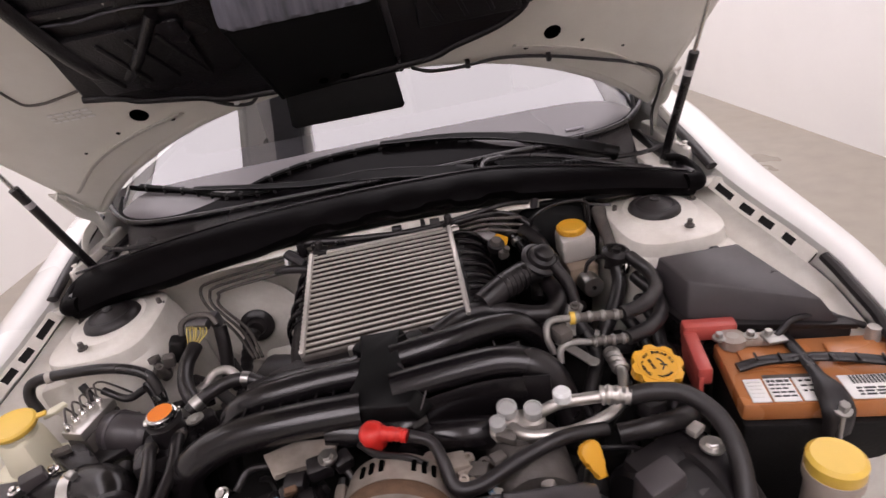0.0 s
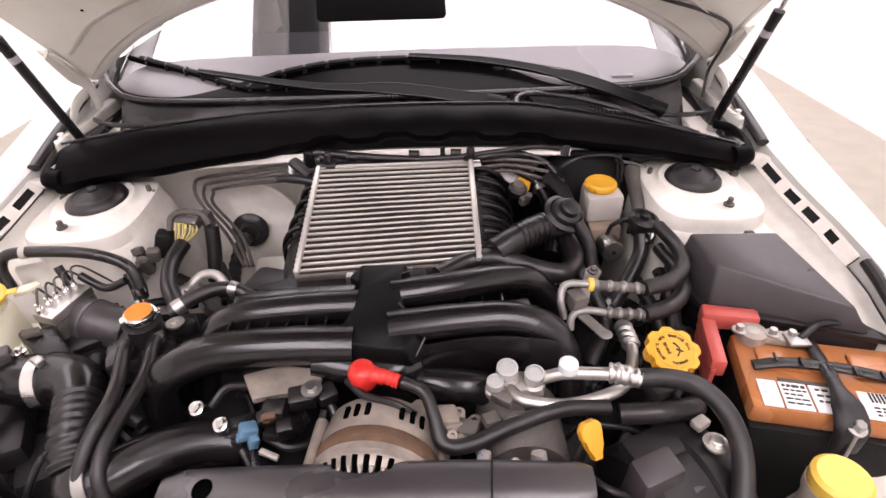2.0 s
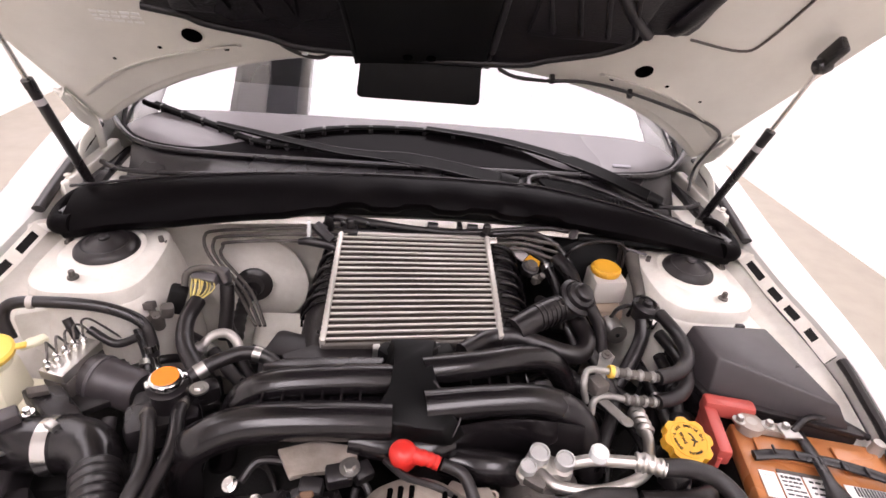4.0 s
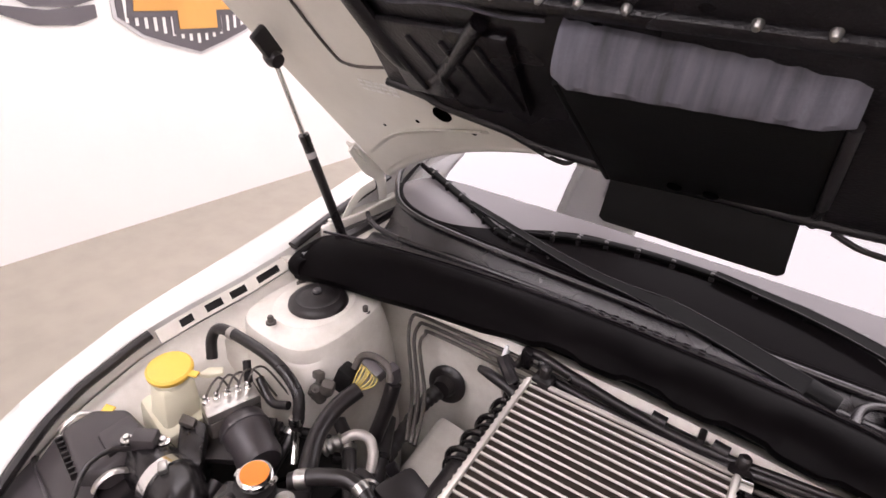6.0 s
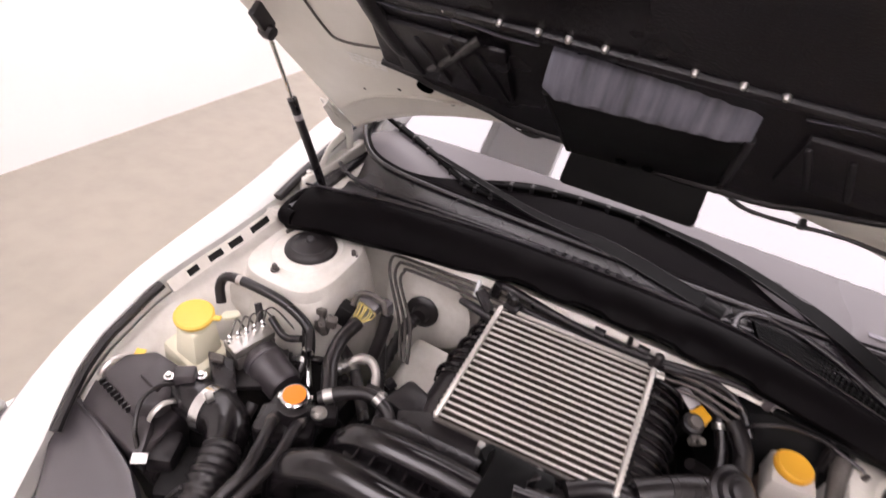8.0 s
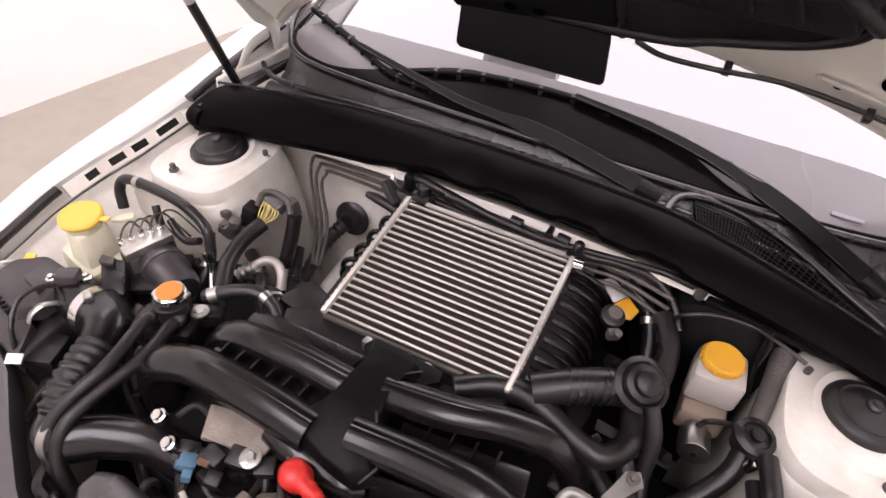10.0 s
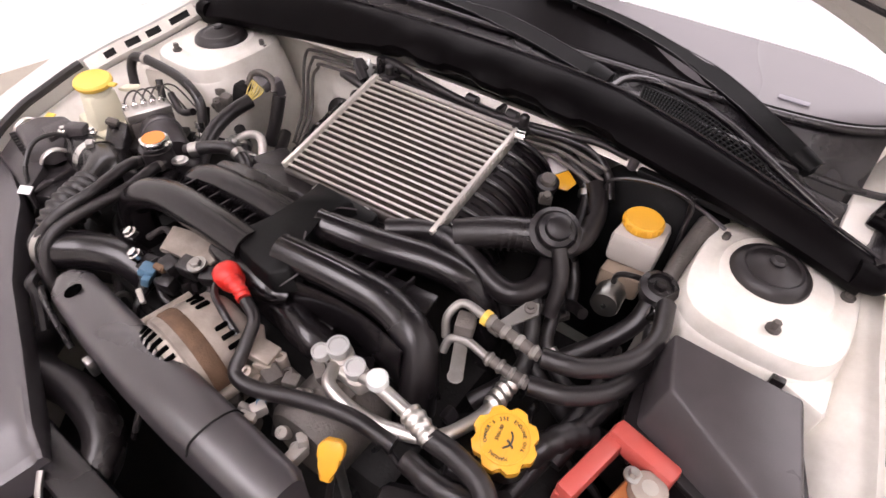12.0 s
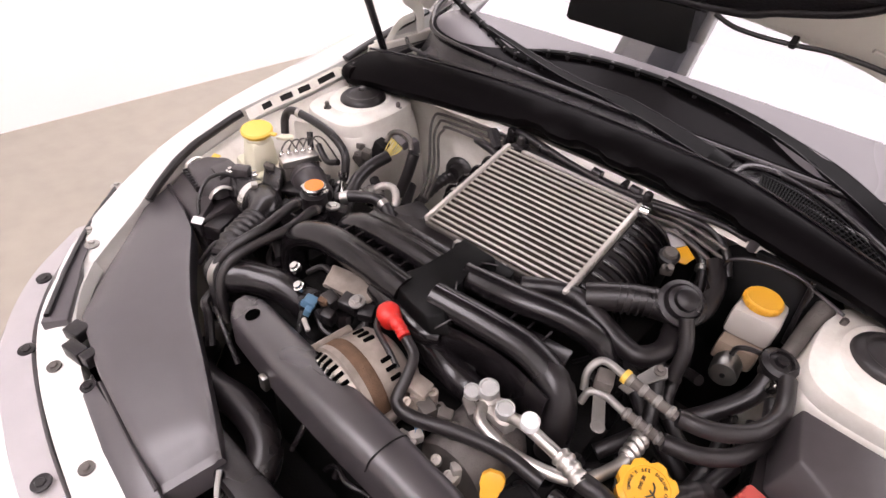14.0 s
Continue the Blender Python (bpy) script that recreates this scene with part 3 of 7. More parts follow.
for x in [v * 0.61 / 0.66 for v in X]:
    t, b = seal_top(x), ws_base(x)
    a = abs(x) / 0.66
    g = b.y - t.y
    rows.append([(x, t.y + 0.026, t.z - 0.022), (x, t.y + g * 0.40, t.z - 0.026), (x, t.y + g * 0.48, t.z - 0.018), (x, t.y + g * 0.53, t.z - 0.019), (x, t.y + g * 0.62, t.z - 0.030), (x, t.y + g * 0.76, t.z * 0.5 + b.z * 0.5 - 0.030), (x, b.y - 0.016, b.z - 0.012), (x, b.y - 0.002, b.z - 0.002)])
part("seal_lip", tube([tuple(seal_top(x) + Vector((0, 0.004, 0.004))) for x in X], 0.003, 6, 1), COWLPL, cowl)
part("panel_ridge", tube([tuple(seal_top(x).lerp(ws_base(x), 0.5) + Vector((0, 0, -0.020))) for x in X], 0.0055, 8, 1), COWLPL, cowl)
part("cowl_panel", loft(rows, 0.003), COWLPL, cowl, "dark grey moulded cowl panel")
lip = [(-0.672, 1.50, 1.030), (-0.700, 1.425, 0.988)] + [tuple(ws_base(x) + Vector((0, -0.016, 0.002))) for x in X[1:-1:2]] + [(0.700, 1.425, 0.988), (0.672, 1.50, 1.030)]
part("rear_lip", tube(lip, 0.0065, 10, 3), COWLPL, cowl)
for s in (-1, 1):
    part("seal_curl", tube([(s * 0.625, seal_front(0.62).y + 0.012, seal_front(0.62).z + 0.010), (s * 0.650, 1.042, 0.886), (s * 0.660, 1.080, 0.898), (s * 0.648, 1.115, 0.912), (s * 0.62, 1.120, 0.918)], [0.018, 0.019, 0.012, 0.009, 0.008], 14, 7), SEALRUB, cowl)
    part("end_cap", prism([(s * 0.645, 1.03), (s * 0.668, 1.05), (s * 0.672, 1.2), (s * 0.680, 1.40), (s * 0.66, 1.44), (s * 0.64, 1.2), (s * 0.63, 1.08)], 0.86, 0.905, 0.014), COWLPL, cowl, "dark plastic cowl end cap")
    part("cowl_side_panel", prism([(s * 0.598, 1.115), (s * 0.640, 1.100), (s * 0.690, 1.20), (s * 0.700, 1.42), (s * 0.640, 1.42), (s * 0.604, 1.26)], 0.84, 0.893, 0.004), BAYPAINT, car, "white painted panel beside the cowl")
    part("hinge_base", prism([(s * 0.676, 1.13), (s * 0.694, 1.14), (s * 0.700, 1.26), (s * 0.708, 1.40), (s * 0.684, 1.40), (s * 0.676, 1.26)], 0.85, 0.922, 0.006), BAYPAINT, car, "white hinge base on the fender ledge")
    part("hinge_stay", tube([(s * 0.684, 1.20, 0.915), (s * 0.690, 1.25, 0.955), (s * 0.696, 1.31, 0.965)], [0.010, 0.012, 0.012], 10, 5, 0, 0, 0.35, (1, 0, 0)), HOODIN, car)
    part("hinge_bolt", bolt((s * 0.686, 1.165, 0.922), 0.007, (0, 0, 1), 0.007), BAYPAINT, car)


# ---- hood, standing open ----
HA = radians(47)
HY, HZ = 1.330, 0.985


def hp(x, v, w=0.0):
    """A place on the hood: x across, v along it up from the hinge line, w below its inner face."""
    return Vector((x, HY - v * math.cos(HA) - w * math.sin(HA), HZ + v * math.sin(HA) - w * math.cos(HA)))


def hood_rear(x):
    return 0.275 * (1 - (min(abs(x), 0.68) / 0.68) ** 2.4)


def hood_half(v):
    return 0.680 + 0.07 * min(1, v / 0.5) if v < 0.55 else 0.750 - 0.22 * ((v - 0.55) / 0.5) ** 1.6


hood = thing("hood", hp(0, 0.0), "white car hood propped open with a black liner beneath", "hood")


def hood_sheet(w, lo, hi, inset, nv=18):
    rows = []
    for j in range(nv + 1):
        row = []
        for i in range(29):
            u = -1 + 2 * i / 28
            x0 = u * (0.68 - inset)
            v0 = hood_rear(min(0.68, abs(x0) + 0)) + lo
            v = v0 + (hi - v0) * j / nv
            x = u * (hood_half(v) - inset)
            crown = 0.02 * (1 - u * u)
            row.append(tuple(hp(x, v, w - crown)))
        rows.append(row)
    return rows


part("outer_skin", loft(hood_sheet(-0.035, 0.0, 1.05, 0.0), 0.0015), PAINT, hood, "white outer hood skin")
part("inner_panel", loft(hood_sheet(0.0, 0.008, 1.04, 0.012), 0.0015), HOODIN, hood, "cream white pressed inner hood panel")
rim = [hp(u * 0.68, hood_rear(u * 0.68), -0.018 - 0.02 * (1 - u * u)) for u in [-1 + i / 12 for i in range(25)]]
part("rear_edge", tube(rim, 0.016, 10, 2), HOODIN, hood, "rolled white rear edge of the hood")
for s in (-1, 1):
    rim = [hp(s * hood_half(v), v, -0.018) for v in [i * 1.05 / 14 for i in range(15)]]
    part("side_edge", tube(rim, 0.015, 10, 2), HOODIN, hood)
# liner and duct under the hood
LIN = [(-0.448, 0.388), (-0.390, 0.375), (-0.36, 0.358), (-0.27, 0.338), (-0.19, 0.315), (0.13, 0.314), (0.21, 0.338), (0.28, 0.362), (0.318, 0.384), (0.336, 0.404), (0.342, 0.432), (0.415, 0.428), (0.424, 0.450), (0.425, 0.52), (0.44, 0.66), (0.44, 0.88), (0.34, 1.0), (-0.34, 1.0), (-0.44, 0.88), (-0.44, 0.66), (-0.425, 0.50)]
HM = Matrix.Translation(hp(0, 0)) @ Matrix(((1, 0, 0), (0, -math.cos(HA), -math.sin(HA)), (0, math.sin(HA), -math.cos(HA)))).to_4x4()


def on_hood(c, s, bev=0.003, rot=(0, 0, 0)):
    bm = box(c, s, bev, rot)
    bmesh.ops.transform(bm, matrix=HM, verts=bm.verts)
    return bm


liner = part("liner", prism(LIN, -0.012, 0.012, 0.005, HM), LINER, hood, "matt black felt hood liner")
part("liner_ridge", on_hood((0, 0.575, 0.014), (0.82, 0.016, 0.014), 0.006), LINER, liner)
for k, (x, v) in enumerate([(-0.36, 0.560), (-0.29, 0.566), (-0.215, 0.568), (-0.165, 0.570), (-0.128, 0.571), (-0.085, 0.571), (0.014, 0.571), (0.064, 0.571), (0.106, 0.571), (0.22, 0.568), (0.30, 0.565), (0.0, 0.80), (-0.25, 0.78), (0.25, 0.78)]):
    part("clip", lathe([(0, 0.008), (0.0028, 0.007), (0.0045, 0.003), (0.0045, 0)], HM @ Vector((x, v + 0.012, 0.0128)), HM.to_3x3() @ Vector((0, 0, 1)), 12), STEEL, hood, "small bright liner clip")
for x0, x1, v0, v1 in ((-0.40, -0.21, 0.40, 0.53), (0.15, 0.33, 0.41, 0.53)):
    part("liner_pad", on_hood(((x0 + x1) / 2, (v0 + v1) / 2, 0.016), (x1 - x0, v1 - v0, 0.014), 0.006), LINER, liner)
    for k in range(4):
        part("liner_rib", on_hood((x0 + (x1 - x0) * (k + 0.5) / 4, (v0 + v1) / 2, 0.024), (0.008, (v1 - v0) * 0.8, 0.008), 0.003, (0, 0, 20)), LINER, liner)
# the duct is a deep box that leans out towards the nose of the hood
face = [(-0.122, 0.296, 0.020), (0.102, 0.296, 0.010), (0.094, 0.508, 0.032), (-0.142, 0.526, 0.056)]
bm = prism([(x * 1.02, v, 0.0) for x, v, w in face], 0, 0, 0.006, None, face)
bmesh.ops.transform(bm, matrix=HM, verts=bm.verts)
duct = part("scoop_duct", bm, MATTBLACK, hood, "black plastic air scoop duct")
for x in (0.002, -0.038):
    part("duct_hole", lathe([(0, 0.001), (0.006, 0.001), (0.0085, 0.002), (0.0085, 0.0)], HM @ Vector((x, 0.334, 0.0215 - 0.03 * x)), HM.to_3x3() @ Vector((0, -0.16, 1)), 16), HOLE, duct)
part("duct_rim", tube([HM @ Vector(q) for q in ((0.105, 0.302, 0.006), (0.105, 0.36, 0.012), (0.102, 0.44, 0.020), (0.099, 0.504, 0.026))], 0.0062, 10, 6), COWLPL, duct, "worn rounded side edge")
part("duct_rim", tube([HM @ Vector(q) for q in ((-0.124, 0.302, 0.016), (-0.132, 0.40, 0.032), (-0.143, 0.520, 0.050))], 0.0050, 10, 6), MATTBLACK, duct)
part("duct_step", on_hood((-0.010, 0.300, 0.013), (0.20, 0.012, 0.016), 0.004), MATTBLACK, duct)
rnd = random.Random(4)
rows = []
for i in range(49):
    u = i / 48
    x, dv, dw = -0.146 + 0.244 * u, 0.006 - 0.018 * u, 0.004 - 0.024 * u
    e = min(1.0, 12 * u, 12 * (1 - u))
    f = 0.0022 * math.sin(47 * u + 2 * math.sin(9 * u)) + rnd.uniform(-0.0008, 0.0008)
    rows.append([tuple(HM @ Vector((x, v + dv, max(0.006, (w + dw) * (0.8 + 0.2 * e)) + f * (v > 0.524)))) for v, w in ((0.518, 0.050), (0.521, 0.055), (0.526, 0.054), (0.533, 0.047), (0.541, 0.036), (0.549, 0.023), (0.552, 0.010))])
part("duct_foam", loft(rows, 0.003), FOAM, hood, "worn grey foam strip")
for x0, x1 in ((0.135, 0.395), (-0.395, -0.165)):
    n = [x0 + (x1 - x0) * k / 5 for k in range(6)]
    part("worn_edge", tube([HM @ Vector((x, 0.560 + 0.004 * math.sin(40 * x), 0.017)) for x in n], 0.0036, 8, 5, 0, 0, 0.5), FOAM, hood, "worn grey edge of the liner")
part("liner_bead", tube([HM @ Vector((x, v + 0.006, 0.012)) for x, v in LIN[:11]], 0.0065, 10, 5), LINER, liner)
for s in (-1, 1):
    part("liner_roll", tube([HM @ Vector((s * x, v, w)) for x, v, w in ((0.384, 0.440, 0.012), (0.388, 0.465, 0.018), (0.402, 0.52, 0.020), (0.420, 0.64, 0.018), (0.424, 0.80, 0.014))], [0.014, 0.017, 0.016, 0.015, 0.013], 12, 6, 0, 0, 0.7), LINER, liner)
    part("liner_roll", tube([HM @ Vector((s * x, v, w)) for x, v, w in ((0.345, 0.430, 0.016), (0.30, 0.475, 0.020), (0.24, 0.545, 0.018))], 0.010, 10, 6), LINER, liner)
lo = [(-0.125, 0.256, 0.050), (-0.118, 0.251, 0.053), (0.093, 0.250, 0.053), (0.099, 0.256, 0.050), (0.094, 0.308, 0.012), (-0.118, 0.308, 0.012)]
bm = prism(lo, 0, 0, 0.0015, None, [(x, v + 0.003, w + 0.004) for x, v, w in lo])
bmesh.ops.transform(bm, matrix=HM, verts=bm.verts)
part("duct_flap", bm, MATTBLACK, hood, "hanging black rubber flap")
for s in (-1, 1):
    part("hood_hole", lathe([(0.0, 0.0015), (0.013, 0.0015), (0.016, 0.003), (0.017, 0.0)], HM @ Vector((s * 0.405, 0.300, -0.012)), HM.to_3x3() @ Vector((0, 0, 1)), 20), HOLE, hood, "dark round drain hole")
    for x, v, r in ((0.47, 0.262, 0.004), (0.355, 0.272, 0.005), (0.60, 0.19, 0.004), (0.62, 0.22, 0.0065), (0.655, 0.255, 0.004), (0.56, 0.225, 0.003)):
        part("hood_hole", lathe([(0, 0.001), (r, 0.001), (r * 1.1, 0)], HM @ Vector((s * x, v, -0.006 if x > 0.5 else -0.010)), HM.to_3x3() @ Vector((0, 0, 1)), 12), HOLE, hood, "dark round drain hole")
    # raised pressing, and a dark line drawn for the shadow round the recessed window of the inner panel
    part("pressing", tube([HM @ Vector((s * x, v, w)) for x, v, w in ((0.575, 0.56, -0.0045), (0.565, 0.42, -0.0045), (0.54, 0.385, -0.0055), (0.44, 0.398, -0.0095))], 0.0024, 8, 5), CASTDIRTY, hood)
    part("pressing", tube([HM @ Vector((s * x, v, w)) for x, v, w in ((0.66, 0.10, -0.003), (0.56, 0.19, -0.006), (0.45, 0.245, -0.009), (0.33, 0.283, -0.010))], 0.012, 12, 6, 0, 0, 0.22), HOODIN, hood)
    part("hinge_bracket", join(prism([(s * 0.688, 0.11), (s * 0.712, 0.13), (s * 0.716, 0.0), (s * 0.696, -0.02)], 0.003, 0.011, 0.003, HM), tube([HM @ Vector((s * 0.700, 0.12, 0.010)), HM @ Vector((s * 0.698, 0.05, 0.012)), (s * 0.696, 1.33, 0.975), (s * 0.690, 1.335, 0.90)], [0.012, 0.018, 0.016, 0.013], 10, 6, 0, 0, 0.28, (1, 0, 0))), HOODIN, hood, "white stamped hood hinge")
    # washer line clipped along the rear edge
    part("washer_line", tube([HM @ Vector((s * x, v, w)) for x, v, w in (((0.125, 0.312, 0.016), (0.16, 0.292, 0.016), (0.22, 0.276, 0.008), (0.30, 0.272, 0.002), (0.40, 0.246, 0.0), (0.52, 0.20, 0.0), (0.60, 0.165, 0.0), (0.665, 0.125, 0.006), (0.680, 0.06, 0.010), (0.675, 0.0, 0.03), (0.665, -0.02, 0.08)) if s > 0 else ((0.165, 0.322, 0.014), (0.185, 0.302, 0.014), (0.215, 0.296, 0.008), (0.245, 0.312, 0.006), (0.26, 0.338, 0.008)))], 0.0035, 8, 5), RUBBER, hood, "thin black washer hose")
    for x, v in ((0.235, 0.274), (0.40, 0.246)) if s > 0 else ((0.215, 0.296),):
        part("hose_clip", on_hood((s * x, v, 0.002), (0.010, 0.012, 0.016), 0.002), WHITECAP if s < 0 else PLASTIC, hood)
bm = bmesh.new()
for r in range(3):
    x = -0.545
    for k in range(5):
        w = (0.010, 0.016, 0.008, 0.014, 0.012)[(k + r * 2) % 5]
        join(bm, box((x + w / 2, 0.352 - 0.010 * r, -0.0045), (w, 0.005, 0.0012), 0))
        x += w + 0.004
bmesh.ops.transform(bm, matrix=HM, verts=bm.verts)
part("sticker_print", bm, GREYINK, hood, "faded grey lines of print")

# gas struts
for s in (-1, 1):
    g = thing("gas_strut", (s * 0.633, 1.15, 0.915), "black gas strut with a bright steel rod holding the hood", "gas strut", "hood gas struts")
    a, b = Vector((s * 0.632, 1.150, 0.905)), Vector((s * 0.668, 1.030, 1.264))
    j = a.lerp(b, 0.63)
    part("cylinder", tube([a, j], 0.0092, 14, 2), PLASTIC, g)
    part("rod", tube([j, b], 0.0042, 10, 2), CHROME, g, "bright steel rod")
    part("collar", tube([j.lerp(a, 0.05), j.lerp(b, 0.02)], 0.0098, 14, 2), PLASTIC, g)
    part("label_band", tube([j.lerp(a, 0.13), j.lerp(a, 0.18)], 0.0095, 14, 2), TRIMGREY, g)
    part("ball_joint", join(lathe([(0, -0.014), (0.012, -0.012), (0.015, 0), (0.012, 0.012), (0, 0.014)], b, (s, 0, 0.3), 16), box(tuple(b + Vector((0, -0.012, 0.022))), (0.014, 0.030, 0.055), 0.004, (40, 0, 0))), PLASTIC, g)
    part("foot", join(disc_cyl((s * 0.635, 1.150, 0.885), 0.012, 0.024), box((s * 0.64, 1.15, 0.885), (0.03, 0.05, 0.012), 0.004)), STEEL, g)

# wipers
def wiper(blade, arm, w):
    t = thing("wiper", arm[-1], "black windshield wiper resting at the foot of the glass", "wiper", "windshield wipers")
    up = Vector((0, -0.5, 0.85))
    part("blade", tube([Vector(p) + up * 0.006 for p in blade], 0.0052, 8, 8, 0, 0, 1.5, up), SEALRUB, t)
    bp, _ = spline([Vector(p) + up * 0.017 for p in blade], 10)
    part("spine", tube(bp[2:-2:3], 0.0062, 8, 3, 0, 0, 0.6, up), MATTBLACK, t)
    for k in range(3, len(bp) - 3, 3):
        part("claw", box(tuple(bp[k] - up * 0.006), (0.008, 0.016, 0.018), 0.002), COWLPL, t)
    ap = [Vector(p) + up * 0.028 for p in arm]
    cp, _ = spline(ap, 8)
    n = len(cp) - 1
    side = (ap[-1] - ap[0]).cross(up).normalized()
    wide = [0.0045 + 0.0050 * min(1.0, 2.2 * k / n) if k < 0.60 * n else 0.0150 for k in range(n + 1)]
    part("arm", loft([[tuple(p - side * w - up * 0.007), tuple(p - side * w * 0.92), tuple(p + side * w * 0.92), tuple(p + side * w - up * 0.007)] for p, w in zip(cp, wide)], 0.002), MATTBLACK, t, "flat pressed black arm")
    for s in (-1, 1):
        part("arm_edge", tube([p + side * (s * w * 0.93) for p, w in zip(cp[::3], wide[::3])], 0.0009, 6, 3), COWLPL, t)
    part("pivot_cover", join(lathe([(0, -0.02), (0.012, -0.02), (0.012, 0.000), (0.008, 0.001), (0, 0.001)], ap[-1], up, 20), tube([ap[-1] * 1.06 - ap[-2] * 0.06, ap[-1].lerp(ap[-2], 0.12)], [0.012, 0.0150], 12, 3, 0, 0, 0.5, up)), MATTBLACK, t)


wiper([(-0.600, 1.362, 1.018), (-0.45, 1.315, 0.990), (-0.332, 1.276, 0.966), (-0.20, 1.272, 0.964)], [(-0.43, 1.308, 0.985), (-0.18, 1.262, 0.958), (-0.004, 1.250, 0.950), (0.205, 1.210, 0.930)], 0)
wiper([(-0.295, 1.293, 0.980), (-0.14, 1.322, 0.997), (0.06, 1.326, 0.998), (0.30, 1.298, 0.982)], [(0.02, 1.326, 0.998), (0.20, 1.305, 0.985), (0.374, 1.258, 0.957), (0.530, 1.185, 0.915)], 0)

# cowl vent with its mesh, sunk between two raised lips
V0 = [(0.280, 1.162), (0.335, 1.150), (0.39, 1.136), (0.483, 1.102), (0.556, 1.088)]
V1 = [(0.268, 1.212), (0.335, 1.216), (0.405, 1.198), (0.500, 1.138), (0.572, 1.100)]


def vent_z(x):
    return seal_top(x).z - 0.006


a0, _ = spline([(x, y, 0) for x, y in V0], 12)
a1, _ = spline([(x, y, 0) for x, y in V1], 12)
part("vent_well", loft([[(p.x, p.y - 0.003, vent_z(p.x) - 0.006), (q.x, q.y + 0.003, vent_z(q.x) - 0.006)] for p, q in zip(a0, a1)], 0.002), HOLE, cowl, "dark opening behind the mesh")
for p, q in zip(a0, a1):
    part("vent_bar", tube([(p.x, p.y, vent_z(p.x)), (q.x, q.y, vent_z(q.x))], 0.0013, 6, 2), MATTBLACK, cowl)
for k in range(6):
    row = [p.lerp(q, (k + 0.25) / 5.5) for p, q in zip(a0, a1)]
    part("vent_bar", tube([(p.x, p.y, vent_z(p.x) + 0.001) for p in row[::4]], 0.0013, 6, 3), MATTBLACK, cowl)
part("vent_lip", tube([(0.232, 1.150, vent_z(0.232)), (0.242, 1.196, vent_z(0.24) + 0.003), (0.275, 1.222, vent_z(0.275) + 0.004), (0.34, 1.230, vent_z(0.34) + 0.003), (0.42, 1.203, vent_z(0.42) + 0.003), (0.50, 1.150, vent_z(0.50) + 0.003), (0.585, 1.104, vent_z(0.585) + 0.002)], 0.0065, 10, 7), COWLPL, cowl)
for k in range(9):
    x = -0.13 + 0.022 * k
    part("vent_slot", box((x, seal_top(x).y + 0.052, seal_top(x).z - 0.021), (0.010, 0.014, 0.004), 0.001), HOLE, cowl)
part("vin_label", box((0.474, 1.270, 0.9745), (0.044, 0.007, 0.002), 0.0006, (31, 0, 0)), DASH, car, "pale strip at the foot of the windshield")

# ---- intercooler ----
ic = thing("intercooler", (0, 0.94, 0.80), "silver aluminium intercooler with horizontal tubes and black end tanks", "intercooler")
A, B, C, D = Vector((-0.147, 1.030, 0.896)), Vector((0.138, 1.049, 0.889)), Vector((0.139, 0.825, 0.823)), Vector((-0.159, 0.812, 0.816))
nrm = (B - A).cross(D - A).normalized()
if nrm.z < 0:
    nrm = -nrm


def icp(u, v, w=0.0):
    return A.lerp(B, u).lerp(D.lerp(C, u), v) + nrm * w


def slab(p, q, r, s, h, bev=0.002):
    bm = bmesh.new()
    lo, hi = [bm.verts.new(v - nrm * h) for v in (p, q, r, s)], [bm.verts.new(v) for v in (p, q, r, s)]
    bm.faces.new(list(reversed(lo)))
    bm.faces.new(hi)
    for i in range(4):
        bm.faces.new((lo[i], lo[(i + 1) % 4], hi[(i + 1) % 4], hi[i]))
    if bev:
        bmesh.ops.bevel(bm, geom=bm.edges[:], offset=bev, segments=2, affect="EDGES", profile=0.5)
    return bm


# shallow core, coloured dark for the shade of deep gaps between tubes
part("core", slab(icp(0.015, 0.0, -0.0035), icp(0.985, 0.0, -0.0035), icp(0.985, 1.0, -0.0035), icp(0.015, 1.0, -0.0035), 0.06, 0), FINALU, ic, "fin core, coloured dark for the shade between the tubes")
NT = 19
for i in range(NT):
    v = (i + 0.5) / NT
    part("cooling_tube", slab(icp(0.018, v - 0.0076, 0.001), icp(0.982, v - 0.0076, 0.001), icp(0.982, v + 0.0076, 0.001), icp(0.018, v + 0.0076, 0.001), 0.03, 0.0012), ICALU, ic)
for u0, u1 in ((-0.008, 0.020), (0.978, 1.006)):
    part("header_plate", slab(icp(u0, -0.01, 0.007), icp(u1, -0.01, 0.007), icp(u1, 1.01, 0.007), icp(u0, 1.01, 0.007), 0.055, 0.003), ICALU, ic, "bright crimped header plate")
    for k in range(22):
        v = (k + 0.5) / 22
        uo = u0 if u0 < 0.5 else u1
        part("crimp_tab", slab(icp(uo - 0.006, v - 0.010, 0.004), icp(uo + 0.006, v - 0.010, 0.004), icp(uo + 0.006, v + 0.010, 0.004), icp(uo - 0.006, v + 0.010, 0.004), 0.014, 0.001), ICALU, ic)
part("front_bar", slab(icp(0.0, 1.0, -0.002), icp(1.0, 1.0, -0.002), icp(1.0, 1.022, -0.006), icp(0.0, 1.022, -0.006), 0.05, 0.002), CASTDIRTY, ic)
part("rear_bar", slab(icp(0.0, -0.035, 0.0), icp(1.0, -0.035, 0.0), icp(1.0, 0.0, 0.001), icp(0.0, 0.0, 0.001), 0.05, 0.002), ICALU, ic)
part("inlet_stub", tube([icp(1.0, 0.03, -0.002), icp(1.05, 0.02, -0.004)], 0.012, 14, 3), CHROME, ic)


